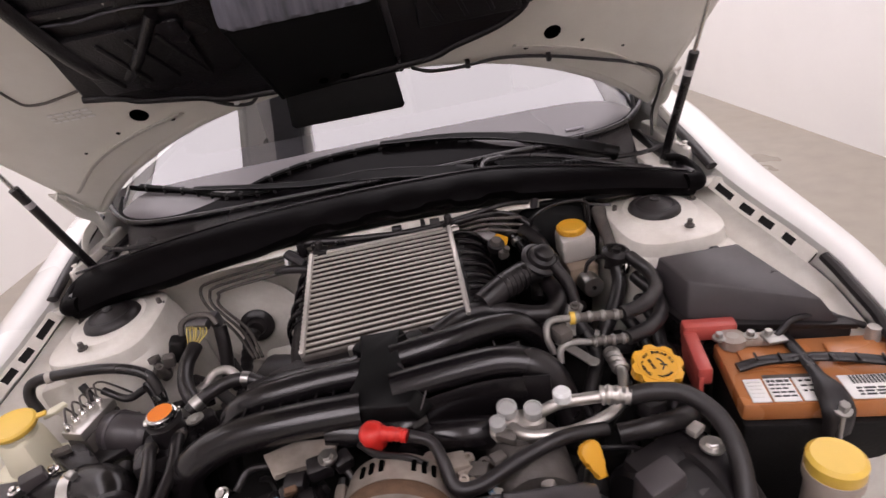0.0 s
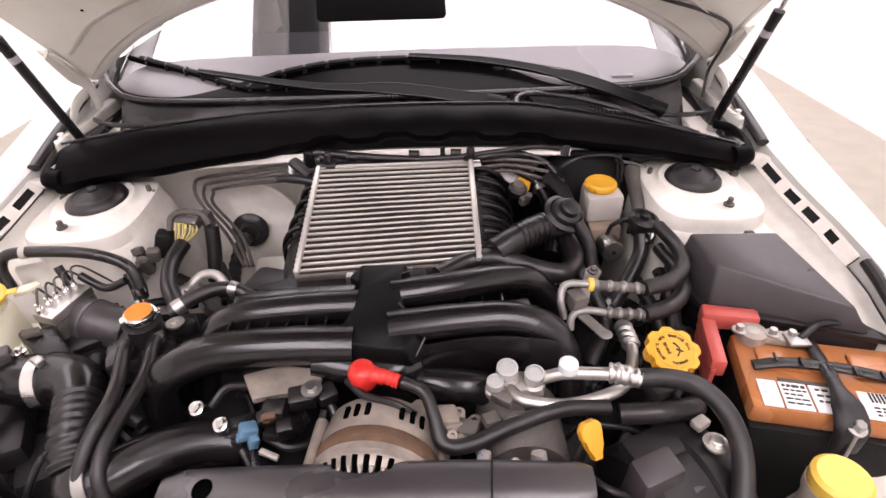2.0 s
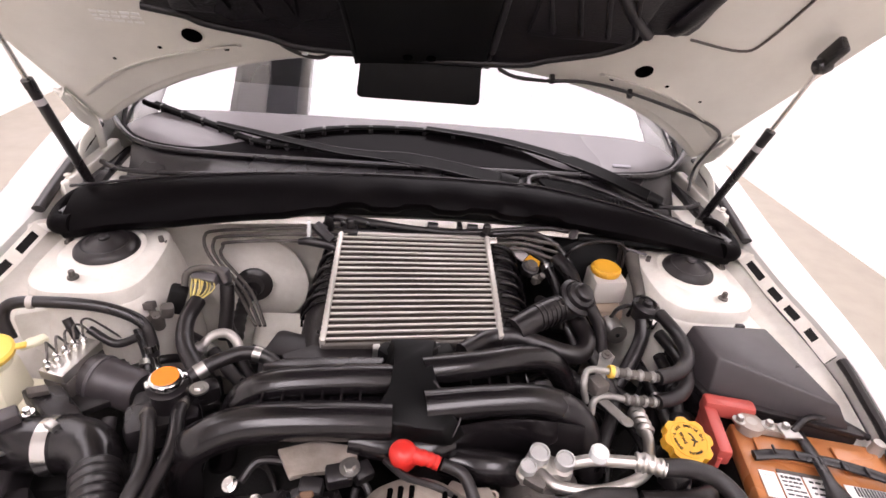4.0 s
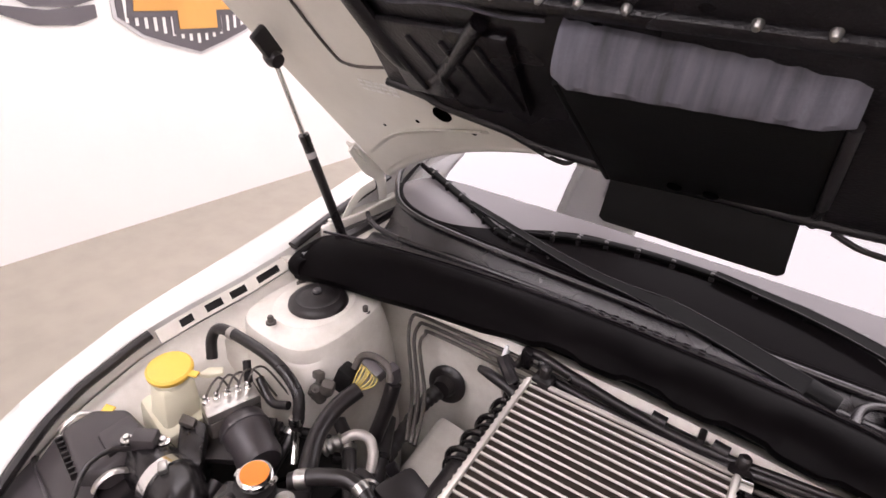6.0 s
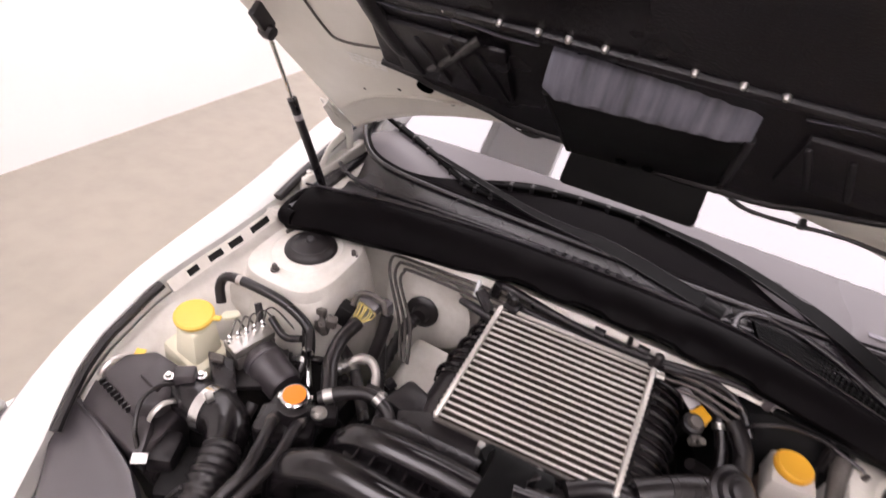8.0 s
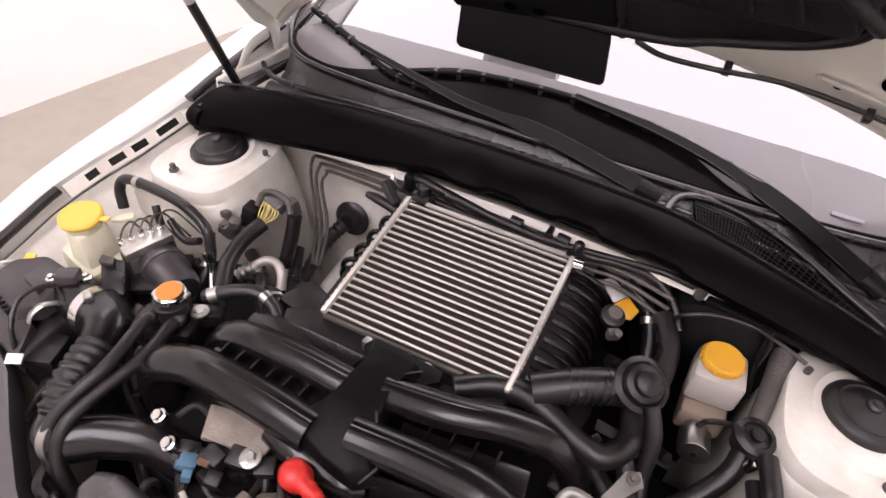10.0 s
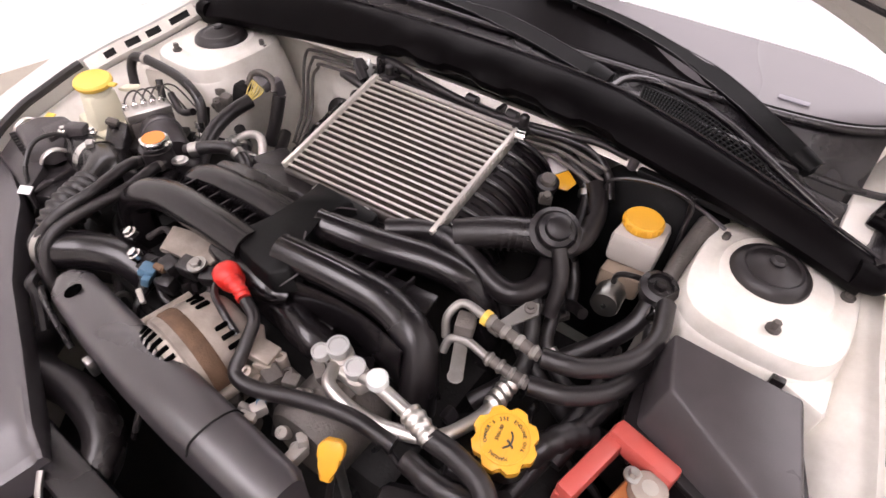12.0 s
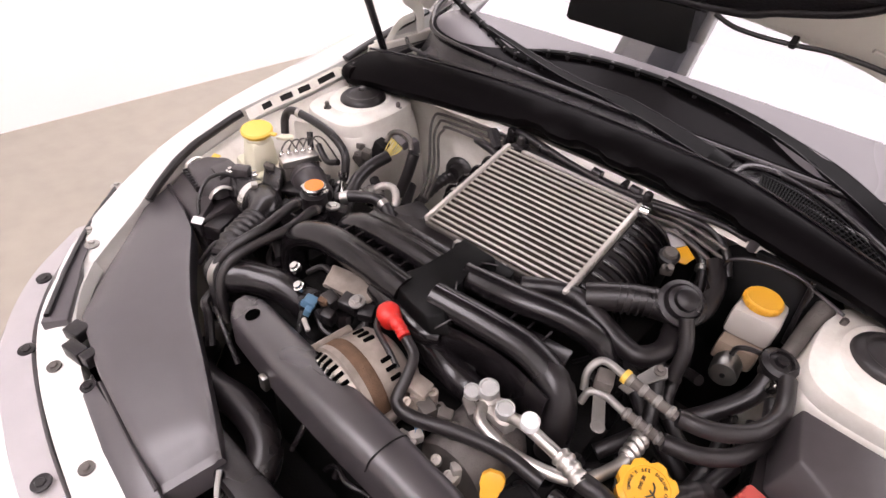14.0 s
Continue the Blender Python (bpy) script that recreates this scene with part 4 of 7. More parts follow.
def tank(side):
    u0, u1 = (-0.005, -0.16) if side < 0 else (1.003, 1.25)
    rows = []
    for j in range(25):
        v = j / 24
        k1 = 1.0 if side > 0 else 0.55 + 0.45 * min(1, v * 1.6)
        rows.append([tuple(icp(u0 + (u1 - u0) * k1 * math.sin(math.pi / 2 * k / 8), v, -0.017 - 0.085 * (1 - math.cos(math.pi / 2 * k / 8)))) for k in range(9)])
    return loft(rows, 0.003)


for side in (-1, 1):
    tk = part("end_tank", tank(side), PLASTIC, ic, "black ribbed plastic end tank")
    for j in range(7 if side > 0 else 5):
        v = 0.07 + 0.135 * j if side > 0 else 0.06 + 0.13 * j
        k1 = 1.0 if side > 0 else 0.55 + 0.45 * min(1, v * 1.6)
        u0, u1 = (-0.005, -0.175) if side < 0 else (1.003, 1.265)
        pts = [icp(u0 + (u1 - u0) * k1 * math.sin(math.pi / 2 * (0.08 + 0.9 * k / 6)), v, -0.004 - 0.085 * (1 - math.cos(math.pi / 2 * (0.08 + 0.9 * k / 6)))) for k in range(7)]
        part("tank_rib", tube([p + nrm * 0.003 for p in pts], 0.0046, 10, 3), GLOSSBLACK, tk)
        part("tank_rib", tube([p + (D - A).normalized() * 0.0105 - nrm * 0.006 for p in pts], 0.0024, 8, 3), GLOSSBLACK, tk)
part("mount_ear", tube([icp(-0.10, -0.02, 0.0), icp(-0.16, -0.04, 0.010), icp(-0.05, 0.06, -0.004)], 0.010, 8, 4), PLASTIC, ic)
part("mount_arm", tube([(-0.222, 1.022, 0.880), (-0.200, 1.016, 0.884), (-0.160, 1.012, 0.878), (-0.150, 1.010, 0.860)], [0.006, 0.0085, 0.009, 0.010], 10, 5), PLASTIC, ic, "black mounting arm")
for u in (0.30, 0.52, 0.62):
    part("front_lug", box(tuple(icp(u, 1.075, -0.004)), (0.012, 0.014, 0.022), 0.003), STEEL, ic)
for u in (0.06, 1.0):
    part("mount_pin", join(disc_cyl(tuple(icp(u, -0.07, -0.005)), 0.008, 0.022), box(tuple(icp(u, -0.06, -0.006)), (0.03, 0.03, 0.012), 0.004)), RUBBER, ic)

# bypass valve beside the intercooler, with its hoses
bv = thing("bypass_valve", (0.29, 0.9, 0.80), "round black air bypass valve with a capped diaphragm", "bypass valve")
part("diaphragm", lathe([(0, -0.035), (0.020, -0.035), (0.022, -0.018), (0.036, -0.010), (0.037, -0.002), (0.030, 0.002), (0.027, 0.000), (0.025, 0.008), (0.018, 0.011), (0.017, 0.020), (0.013, 0.023), (0, 0.023)], (0.289, 0.903, 0.858), (0.30, -0.40, 0.85), 32), PLASTIC, bv)
part("inlet_boot", tube([(0.165, 0.845, 0.822), (0.20, 0.865, 0.832), (0.235, 0.885, 0.838), (0.275, 0.905, 0.835)], [0.023, 0.023, 0.023, 0.025], 20, 8), RUBBER, bv, "corrugated black boot")
for k in range(6):
    q = Vector((0.205, 0.868, 0.833)).lerp(Vector((0.250, 0.8925, 0.8375)), k / 5)
    part("boot_ring", tube([q - Vector((0.0016, 0.0008, 0)), q + Vector((0.0016, 0.0008, 0))], 0.0252, 22, 2), RUBBER, bv)
part("outlet_hose", tube([(0.285, 0.905, 0.84), (0.300, 0.930, 0.815), (0.312, 0.965, 0.815), (0.308, 1.01, 0.835), (0.285, 1.05, 0.85)], 0.0155, 14, 7), RUBBER, bv)
part("spigot", tube([(0.305, 0.885, 0.85), (0.325, 0.865, 0.815), (0.33, 0.84, 0.77)], 0.011, 12, 6), RUBBER, bv)
hs = thing("breather_hose", (0.22, 0.82, 0.79), "thick black rubber breather hose", "hose", "engine bay hoses")
part("hose", tube([(0.07, 0.802, 0.808), (0.118, 0.834, 0.812), (0.160, 0.838, 0.814), (0.205, 0.830, 0.806), (0.250, 0.818, 0.798), (0.280, 0.820, 0.796), (0.300, 0.855, 0.800), (0.292, 0.905, 0.81)], 0.0165, 14, 8), RUBBER, hs)
part("clamp", tube([(0.140, 0.838, 0.8135), (0.155, 0.8385, 0.8138)], 0.0175, 14, 2), PLASTIC, hs)
tg = thing("yellow_tag_cap", (0.2, 1.03, 0.83), "small grey cap beside a yellow plastic tag", "cap")
TGM = Matrix.Translation((0.222, 1.052, 0.846)) @ Vector((0, 0, 1)).rotation_difference(Vector((0.15, -0.45, 0.88)).normalized()).to_matrix().to_4x4() @ Matrix.Rotation(radians(-28), 4, "Z")
part("tag", prism([(0.000, -0.014), (0.022, -0.020), (0.034, -0.008), (0.030, 0.012), (0.004, 0.013)], -0.002, 0.002, 0.0012, TGM), AMBER, tg, "flat yellow plastic tag")
part("plate", prism([(-0.040, -0.004), (-0.001, -0.012), (0.003, 0.013), (-0.034, 0.014)], -0.003, 0.001, 0.001, TGM), TRIMGREY, tg, "dull tan plate")
part("cap", lathe([(0.0, 0.014), (0.010, 0.014), (0.0115, 0.012), (0.0125, 0.006), (0.0125, 0.0), (0, 0)], (0.222, 1.008, 0.850), (0.12, -0.3, 0.95), 22), CASTDIRTY, tg, "dull brown cap")
part("collar", lathe([(0, -0.012), (0.016, -0.012), (0.0175, -0.004), (0.0175, 0.003), (0.014, 0.005), (0, 0.005)], (0.222, 1.008, 0.850), (0.12, -0.3, 0.95), 22), PLASTIC, tg)
part("fitting", join(box((0.232, 0.985, 0.838), (0.020, 0.014, 0.018), 0.004, (10, 0, 30)), disc_cyl((0.236, 0.978, 0.846), 0.006, 0.012, (0.2, -0.4, 0.9), 0.001)), CASTDIRTY, tg, "grimy brown fitting")
part("stand", tube([(0.220, 1.020, 0.838), (0.212, 1.040, 0.79), (0.20, 1.06, 0.68)], 0.012, 10, 4), DARK, tg)

# ---- intake manifold ----
man = thing("intake_manifold", (0, 0.7, 0.72), "glossy black intake manifold with four curved runners", "intake manifold")


def runner(pts, r, flat):
    rn = part("runner", tube(pts, r, 24, 9, 0, 0, flat), GLOSSBLACK, man)
    part("casting_seam", tube([Vector(q) + Vector((0, 0, r * flat * 0.97)) for q in pts[:3]], 0.0016, 6, 5), GLOSSBLACK, rn)
    return rn


runner([(-0.045, 0.650, 0.812), (-0.14, 0.652, 0.812), (-0.245, 0.650, 0.804), (-0.312, 0.636, 0.774), (-0.330, 0.632, 0.70), (-0.326, 0.636, 0.62)], 0.0285, 0.90)
runner([(-0.045, 0.722, 0.824), (-0.12, 0.722, 0.822), (-0.215, 0.718, 0.814), (-0.262, 0.712, 0.79), (-0.285, 0.70, 0.73), (-0.30, 0.69, 0.65)], 0.0245, 0.80)
runner([(0.0, 0.668, 0.824), (0.10, 0.680, 0.824), (0.175, 0.684, 0.820), (0.232, 0.672, 0.796), (0.254, 0.645, 0.73), (0.258, 0.625, 0.64)], 0.0255, 0.86)
runner([(0.0, 0.738, 0.826), (0.09, 0.758, 0.822), (0.17, 0.788, 0.812), (0.225, 0.802, 0.790), (0.26, 0.80, 0.73), (0.27, 0.79, 0.64)], 0.0245, 0.86)
# plenum: a waisted ridge across the runners with four flared corners
WAIST = [(-0.062, 0.792), (0.036, 0.790), (0.018, 0.762), (0.012, 0.728), (0.020, 0.700), (0.060, 0.640), (0.036, 0.618), (-0.010, 0.622), (-0.058, 0.630), (-0.094, 0.650), (-0.058, 0.690), (-0.050, 0.730), (-0.054, 0.765)]
part("plenum", prism([(x, y, 0.800) for x, y in WAIST], 0, 0, 0.004, None, [(-0.012 + (x + 0.012) * (0.72 if abs(x) > 0.03 else 0.92), 0.705 + (y - 0.705) * 0.94, 0.838 + 0.06 * (y - 0.62) - 0.010 * (y < 0.66)) for x, y in WAIST]), MATTBLACK, man, "matt black plenum cover")
# paler lines stand in for highlights on the plenum's sharp edges
for q in (((0.014, 0.700, 0.842), (0.030, 0.678, 0.836), (0.050, 0.648, 0.822)), ((0.050, 0.648, 0.822), (0.040, 0.630, 0.812), (0.030, 0.622, 0.802)), ((0.014, 0.760, 0.846), (0.022, 0.772, 0.842), (0.030, 0.784, 0.836))):
    part("edge_highlight", tube(q, 0.0013, 6, 4), SHELLPL, man, "thin paler line drawn as the edge's highlight")
part("front_bulge", tube([(-0.100, 0.640, 0.792), (-0.05, 0.632, 0.788), (0.01, 0.630, 0.784), (0.040, 0.640, 0.782)], [0.022, 0.024, 0.022, 0.016], 18, 7, 0, 0, 0.9), GLOSSBLACK, man, "rounded glossy casting nose")
part("plenum_flange", prism([(-0.056, 0.775), (0.040, 0.775), (0.055, 0.79), (0.050, 0.81), (-0.06, 0.81), (-0.07, 0.79)], 0.79, 0.824, 0.006), MATTBLACK, man)
part("throttle_neck", tube([(-0.02, 0.64, 0.78), (-0.015, 0.645, 0.755), (0.03, 0.648, 0.735), (0.10, 0.655, 0.722)], [0.034, 0.034, 0.035, 0.034], 20, 8), GLOSSBLACK, man)
# wall below the near right-hand runner, with its cast marks
rows = []
for k in range(15):
    x = 0.045 + 0.185 * k / 14
    y = 0.640 + 0.014 * math.sin(math.pi * k / 14)
    rows.append([(x, y + 0.004, 0.812), (x, y, 0.800), (x, y - 0.001, 0.775), (x, y + 0.004, 0.745), (x, y + 0.012, 0.715)])
part("side_wall", loft(rows, 0.003), GLOSSBLACK, man)
for x, w in ((0.094, 0.003), (0.101, 0.005), (0.109, 0.004), (0.134, 0.008), (0.145, 0.006)):
    part("cast_mark", box((x, 0.6405 + 0.014 * math.sin(math.pi * (x - 0.045) / 0.185) * 0.9, 0.786), (w, 0.002, 0.006), 0.0006), CASTDIRTY, man)
part("web", box((-0.15, 0.688, 0.797), (0.20, 0.044, 0.012), 0.003), GLOSSBLACK, man)
part("shelf", prism([(-0.235, 0.735), (-0.06, 0.742), (-0.055, 0.775), (-0.20, 0.770), (-0.24, 0.755)], 0.800, 0.822, 0.005), GLOSSBLACK, man, "flat step behind the runner")
part("web", box((0.125, 0.716, 0.797), (0.17, 0.045, 0.012), 0.003, (0, 0, 8)), GLOSSBLACK, man)
for x in (-0.225, -0.198, -0.171, -0.144, -0.117, -0.090, 0.075, 0.105, 0.135, 0.165):
    part("rib", box((x, 0.688 if x < 0 else 0.706 + x * 0.13, 0.812 if x < 0 else 0.803), (0.0035, 0.044, 0.020), 0.001), GLOSSBLACK, man)
part("mount_plate", prism([(-0.20, 0.76), (-0.06, 0.77), (-0.05, 0.83), (-0.13, 0.85), (-0.22, 0.80)], 0.785, 0.800, 0.003), PLASTIC, man)
part("side_plate", prism([(0.04, 0.785), (0.14, 0.815), (0.14, 0.835), (0.03, 0.82)], 0.785, 0.802, 0.003), PLASTIC, man)

# block colour holds the shade that falls under the manifold
eng = thing("engine_block", (0, 0.65, 0.345), "grimy engine block, coloured near-black for the shade under the manifold", "engine")
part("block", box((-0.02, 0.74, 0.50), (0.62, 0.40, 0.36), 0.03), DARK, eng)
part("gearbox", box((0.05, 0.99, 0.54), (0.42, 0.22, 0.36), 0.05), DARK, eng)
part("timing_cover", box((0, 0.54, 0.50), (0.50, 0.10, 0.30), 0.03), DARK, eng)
part("front_pipe", tube([(0.02, 0.64, 0.752), (0.07, 0.622, 0.758), (0.12, 0.620, 0.752), (0.17, 0.64, 0.72)], 0.024, 18, 6), GLOSSBLACK, eng)

# ---- right-hand side: brakes, fuse box, battery ----
mc = thing("brake_fluid_reservoir", (0.378, 1.0, 0.74), "cloudy brake fluid reservoir with a ribbed yellow cap", "reservoir")
cap = part("cap", lathe([(0, 0.0), (0.0265, 0.0), (0.0285, 0.003), (0.0285, 0.012), (0.0260, 0.015), (0.0235, 0.0138), (0, 0.0138)], (0.376, 1.008, 0.846), (0.02, -0.03, 1), 36), YELLOW, mc, "ribbed yellow cap")
for k in range(24):
    a = 2 * math.pi * k / 24
    part("grip_rib", box((0.376 + 0.0285 * math.cos(a), 1.008 + 0.0285 * math.sin(a), 0.8535), (0.0022, 0.0026, 0.009), 0.0008, (0, 0, math.degrees(a))), YELLOW, cap)
part("tank", prism([(0.345, 0.968), (0.416, 0.975), (0.413, 1.045), (0.348, 1.042)], 0.792, 0.846, 0.010), TANKW, mc, "cloudy white tank")
part("fluid_chamber", prism([(0.350, 0.948), (0.412, 0.954), (0.410, 1.040), (0.352, 1.036)], 0.752, 0.792, 0.007), FLUID, mc, "brownish lower chamber")
part("master_cylinder", lathe([(0, 0), (0.019, 0), (0.021, 0.003), (0.021, 0.035), (0.016, 0.038), (0.016, 0.16), (0, 0.16)], (0.383, 0.903, 0.772), (-0.08, 1, -0.10), 24), STEEL, mc, "dull steel master cylinder")
part("centre_dot", disc_cyl((0.383, 0.9025, 0.772), 0.004, 0.002, (0.08, -1, 0.1), 0.0005), DARK, mc)
part("sensor_wire", tube([(0.378, 0.938, 0.785), (0.382, 0.930, 0.812), (0.402, 0.935, 0.818), (0.425, 0.955, 0.80), (0.43, 0.97, 0.77)], 0.0042, 8, 6), RUBBER, mc)
bb = thing("brake_booster", (0.38, 1.10, 0.62), "black pressed steel brake booster drum", "brake booster")
part("drum", lathe([(0, 0), (0.05, 0), (0.08, 0.012), (0.118, 0.035), (0.122, 0.05), (0.122, 0.075), (0.10, 0.09), (0, 0.09)], (0.375, 1.045, 0.765), (0, 1, 0.05), 40), MATTBLACK, bb)
part("vacuum_pipe", tube([(0.30, 1.045, 0.85), (0.31, 1.03, 0.885), (0.36, 1.045, 0.895), (0.42, 1.05, 0.885), (0.425, 1.04, 0.84)], 0.0030, 8, 6), RUBBER, bb)
# added black panel blacks out the ledge that the seal leaves bare
part("ledge_cover", prism([(0.33, 1.070), (0.50, 1.050), (0.50, 1.12), (0.34, 1.13)], 0.880, 0.892, 0.004), MATTBLACK, bb, "black panel added to hide the pale ledge above the booster")
part("bracket_wire", tube([(0.42, 1.06, 0.89), (0.425, 1.055, 0.83), (0.43, 1.02, 0.79)], 0.004, 8, 5), PLASTIC, bb)

for s in (-1, 1):
    st = thing("strut_mount", (s * 0.55, 0.996, 0.848), "black rubber strut top mount", "strut mount", "strut mounts")
    mc0, big = (0.546 if s > 0 else -0.558, 1.008, 0.854), 1.0 if s > 0 else 1.08
    part("dome", lathe([(r * big, h) for r, h in [(0.048, 0), (0.0505, 0.004), (0.049, 0.010), (0.044, 0.0155), (0.037, 0.018), (0.034, 0.0165), (0.028, 0.018), (0.024, 0.0215), (0.015, 0.024), (0.013, 0.0255), (0, 0.026)]], mc0, (s * 0.03, -0.06, 1), 40), RUBBER, st)
    part("centre_cap", lathe([(0.010, 0.025), (0.010, 0.029), (0.007, 0.032), (0, 0.032)], mc0, (s * 0.03, -0.06, 1), 18), PLASTIC, st)

# hoses of the air conditioning and heater, beside the strut tower
ac = thing("refrigerant_lines", (0.33, 0.74, 0.78), "two refrigerant lines with crimped silver fittings and black hose", "refrigerant lines")
for yellow, pts in ((True, [(0.252, 0.702, 0.80), (0.246, 0.712, 0.826), (0.256, 0.730, 0.840), (0.290, 0.728, 0.840), (0.330, 0.724, 0.836), (0.368, 0.724, 0.832)]), (False, [(0.258, 0.688, 0.79), (0.262, 0.698, 0.808), (0.282, 0.704, 0.812), (0.310, 0.702, 0.808), (0.340, 0.702, 0.803), (0.368, 0.704, 0.80)])):
    part("metal_pipe", tube(pts[:5], 0.0056, 12, 7), DULLPIPE, ac)
    a, e = Vector(pts[-3]), Vector(pts[-1])
    part("sleeve", tube([a, e], 0.0074, 14, 2), CASTDIRTY, ac, "dull crimped sleeve")
    for k in (0.10, 0.36, 0.62, 0.88):
        part("crimp_ring", tube([a.lerp(e, k - 0.05), a.lerp(e, k), a.lerp(e, k + 0.05)], [0.0080, 0.0098, 0.0080], 14, 3), DULLPIPE, ac)
    part("rubber_hose", tube([e, e + Vector((0.045, 0.018, -0.002)), e + Vector((0.082, 0.062, -0.008)), e + Vector((0.098, 0.125, -0.015)), e + Vector((0.088, 0.185, -0.012))], 0.0120, 14, 8), RUBBER, ac)
    if yellow:
        part("yellow_ring", tube([(0.2875, 0.7284, 0.8402), (0.2945, 0.7278, 0.8396)], 0.0102, 16, 2), LEMON, ac, "yellow ring")
part("clamp_block", box((0.270, 0.716, 0.822), (0.024, 0.028, 0.024), 0.004, (0, 0, 20)), CASTDIRTY, ac)
part("lever_bracket", join(join(prism([(0.258, 0.716), (0.274, 0.722), (0.305, 0.662), (0.291, 0.652)], 0.806, 0.8085, 0.0008), disc_cyl((0.298, 0.656, 0.8075), 0.0095, 0.003, (0, 0, 1), 0.0008)), box((0.268, 0.716, 0.815), (0.012, 0.016, 0.02), 0.003)), DULLPIPE, ac, "dull steel bracket tab")
plate = [(0.282, 0.752, 0.786), (0.300, 0.748, 0.788), (0.306, 0.768, 0.797), (0.330, 0.796, 0.808), (0.322, 0.812, 0.811), (0.306, 0.806, 0.808), (0.298, 0.786, 0.800)]
part("pad_bracket", prism(plate, 0, 0, 0.001, None, [(x, y, z + 0.003) for x, y, z in plate]), DULLPIPE, ac, "bare steel plate")
part("pad_bolt", bolt((0.316, 0.800, 0.812), 0.005, (0, -0.3, 1), 0.006), CASTDIRTY, ac)
vp = thing("valve_pipe", (0.44, 0.95, 0.76), "grimy steel valve and pipe beside the strut tower", "pipe")
part("upper_pipe", tube([(0.440, 0.950, 0.80), (0.442, 0.985, 0.826), (0.446, 1.03, 0.842), (0.452, 1.066, 0.852)], [0.012, 0.012, 0.013, 0.016], 14, 7), CASTDIRTY, vp)
part("valve", lathe([(0, -0.03), (0.018, -0.03), (0.020, -0.01), (0.026, -0.006), (0.026, 0.004), (0.018, 0.008), (0.016, 0.004), (0.009, 0.005), (0.008, 0.012), (0, 0.012)], (0.437, 0.930, 0.822), (0.1, -0.2, 1), 24), PLASTIC, vp)
part("clamp", box((0.448, 0.905, 0.800), (0.020, 0.014, 0.022), 0.003, (0, 20, 30)), CHROME, vp)
part("lower_hose", tube([(0.436, 0.93, 0.80), (0.430, 0.90, 0.77), (0.40, 0.86, 0.74), (0.36, 0.82, 0.71)], 0.014, 12, 7), RUBBER, vp)
for k, pts in enumerate((
    [(0.33, 0.86, 0.76), (0.345, 0.82, 0.73), (0.40, 0.80, 0.70), (0.44, 0.84, 0.70)],
    [(0.30, 0.84, 0.79), (0.325, 0.80, 0.76), (0.335, 0.76, 0.73), (0.30, 0.70, 0.70)],
    [(0.36, 0.90, 0.74), (0.33, 0.92, 0.72), (0.28, 0.90, 0.70), (0.25, 0.86, 0.69)],
    [(0.42, 0.88, 0.73), (0.43, 0.80, 0.72), (0.42, 0.70, 0.72), (0.40, 0.60, 0.70)],
    [(0.45, 0.86, 0.76), (0.455, 0.80, 0.745), (0.44, 0.74, 0.735), (0.43, 0.68, 0.72)],
    [(0.24, 0.97, 0.80), (0.28, 0.99, 0.77), (0.31, 0.98, 0.73), (0.33, 0.94, 0.70)],
    [(0.22, 1.08, 0.86), (0.27, 1.06, 0.83), (0.29, 1.0, 0.79), (0.28, 0.94, 0.75)],
    [(0.46, 0.84, 0.70), (0.42, 0.76, 0.66), (0.36, 0.70, 0.64), (0.30, 0.68, 0.60)],
    [(0.20, 0.86, 0.74), (0.27, 0.84, 0.73), (0.34, 0.80, 0.70), (0.42, 0.78, 0.66)],
)):
    w = thing("rubber_hose", pts[0], "thin black hose low in the engine bay", "hose", "engine bay hoses")
    part("hose", tube(pts, (0.010, 0.012, 0.009, 0.012, 0.011, 0.010, 0.012, 0.016, 0.014)[k], 12, 7), RUBBER, w)
    part("clamp", tube([Vector(pts[1]).lerp(Vector(pts[2]), 0.05), Vector(pts[1]).lerp(Vector(pts[2]), 0.18)], 0.0165 if k > 6 else 0.0135, 12, 2), (STEEL, PLASTIC, PLASTIC)[k % 3], w)

fb = thing("fuse_box", (0.56, 0.78, 0.70), "black plastic fuse box with a faceted lid", "fuse box")
lid = prism([(0.468, 0.853, 0.772), (0.636, 0.858, 0.772), (0.688, 0.672, 0.772), (0.488, 0.752, 0.772)], 0, 0, 0.004, None, [(0.480, 0.844, 0.847), (0.624, 0.848, 0.840), (0.664, 0.690, 0.812), (0.503, 0.780, 0.828)])
part("lid", lid, SHELLPL, fb, "dark grey faceted lid")
part("base", prism([(0.462, 0.860), (0.645, 0.865), (0.702, 0.664), (0.480, 0.745)], 0.640, 0.766, 0.006), PLASTIC, fb)
part("lip", prism([(0.459, 0.863), (0.648, 0.868), (0.706, 0.660), (0.477, 0.742)], 0.764, 0.774, 0.002), PLASTIC, fb)
part("latch", box((0.490, 0.732, 0.752), (0.028, 0.014, 0.030), 0.003, (0, 0, -18)), PLASTIC, fb)
part("latch", box((0.630, 0.866, 0.770), (0.030, 0.012, 0.026), 0.003), PLASTIC, fb)
part("cable_boot", tube([(0.475, 0.745, 0.70), (0.445, 0.735, 0.725), (0.42, 0.70, 0.735), (0.40, 0.66, 0.72)], [0.020, 0.018, 0.016, 0.016], 14, 8, 0.0015, 8), RUBBER, fb)
part("clip", box((0.600, 0.878, 0.812), (0.016, 0.010, 0.022), 0.002), PLASTIC, car)

BR = -13.0
bat = thing("battery", (0.615, 0.610, 0.57), "orange topped car battery with white label and black strap", "battery")
BM = pose(0.608, 0.610, -0.020, 0, 0, BR)
RM = pose(0.584, 0.602, -0.020, 0, 0, BR)


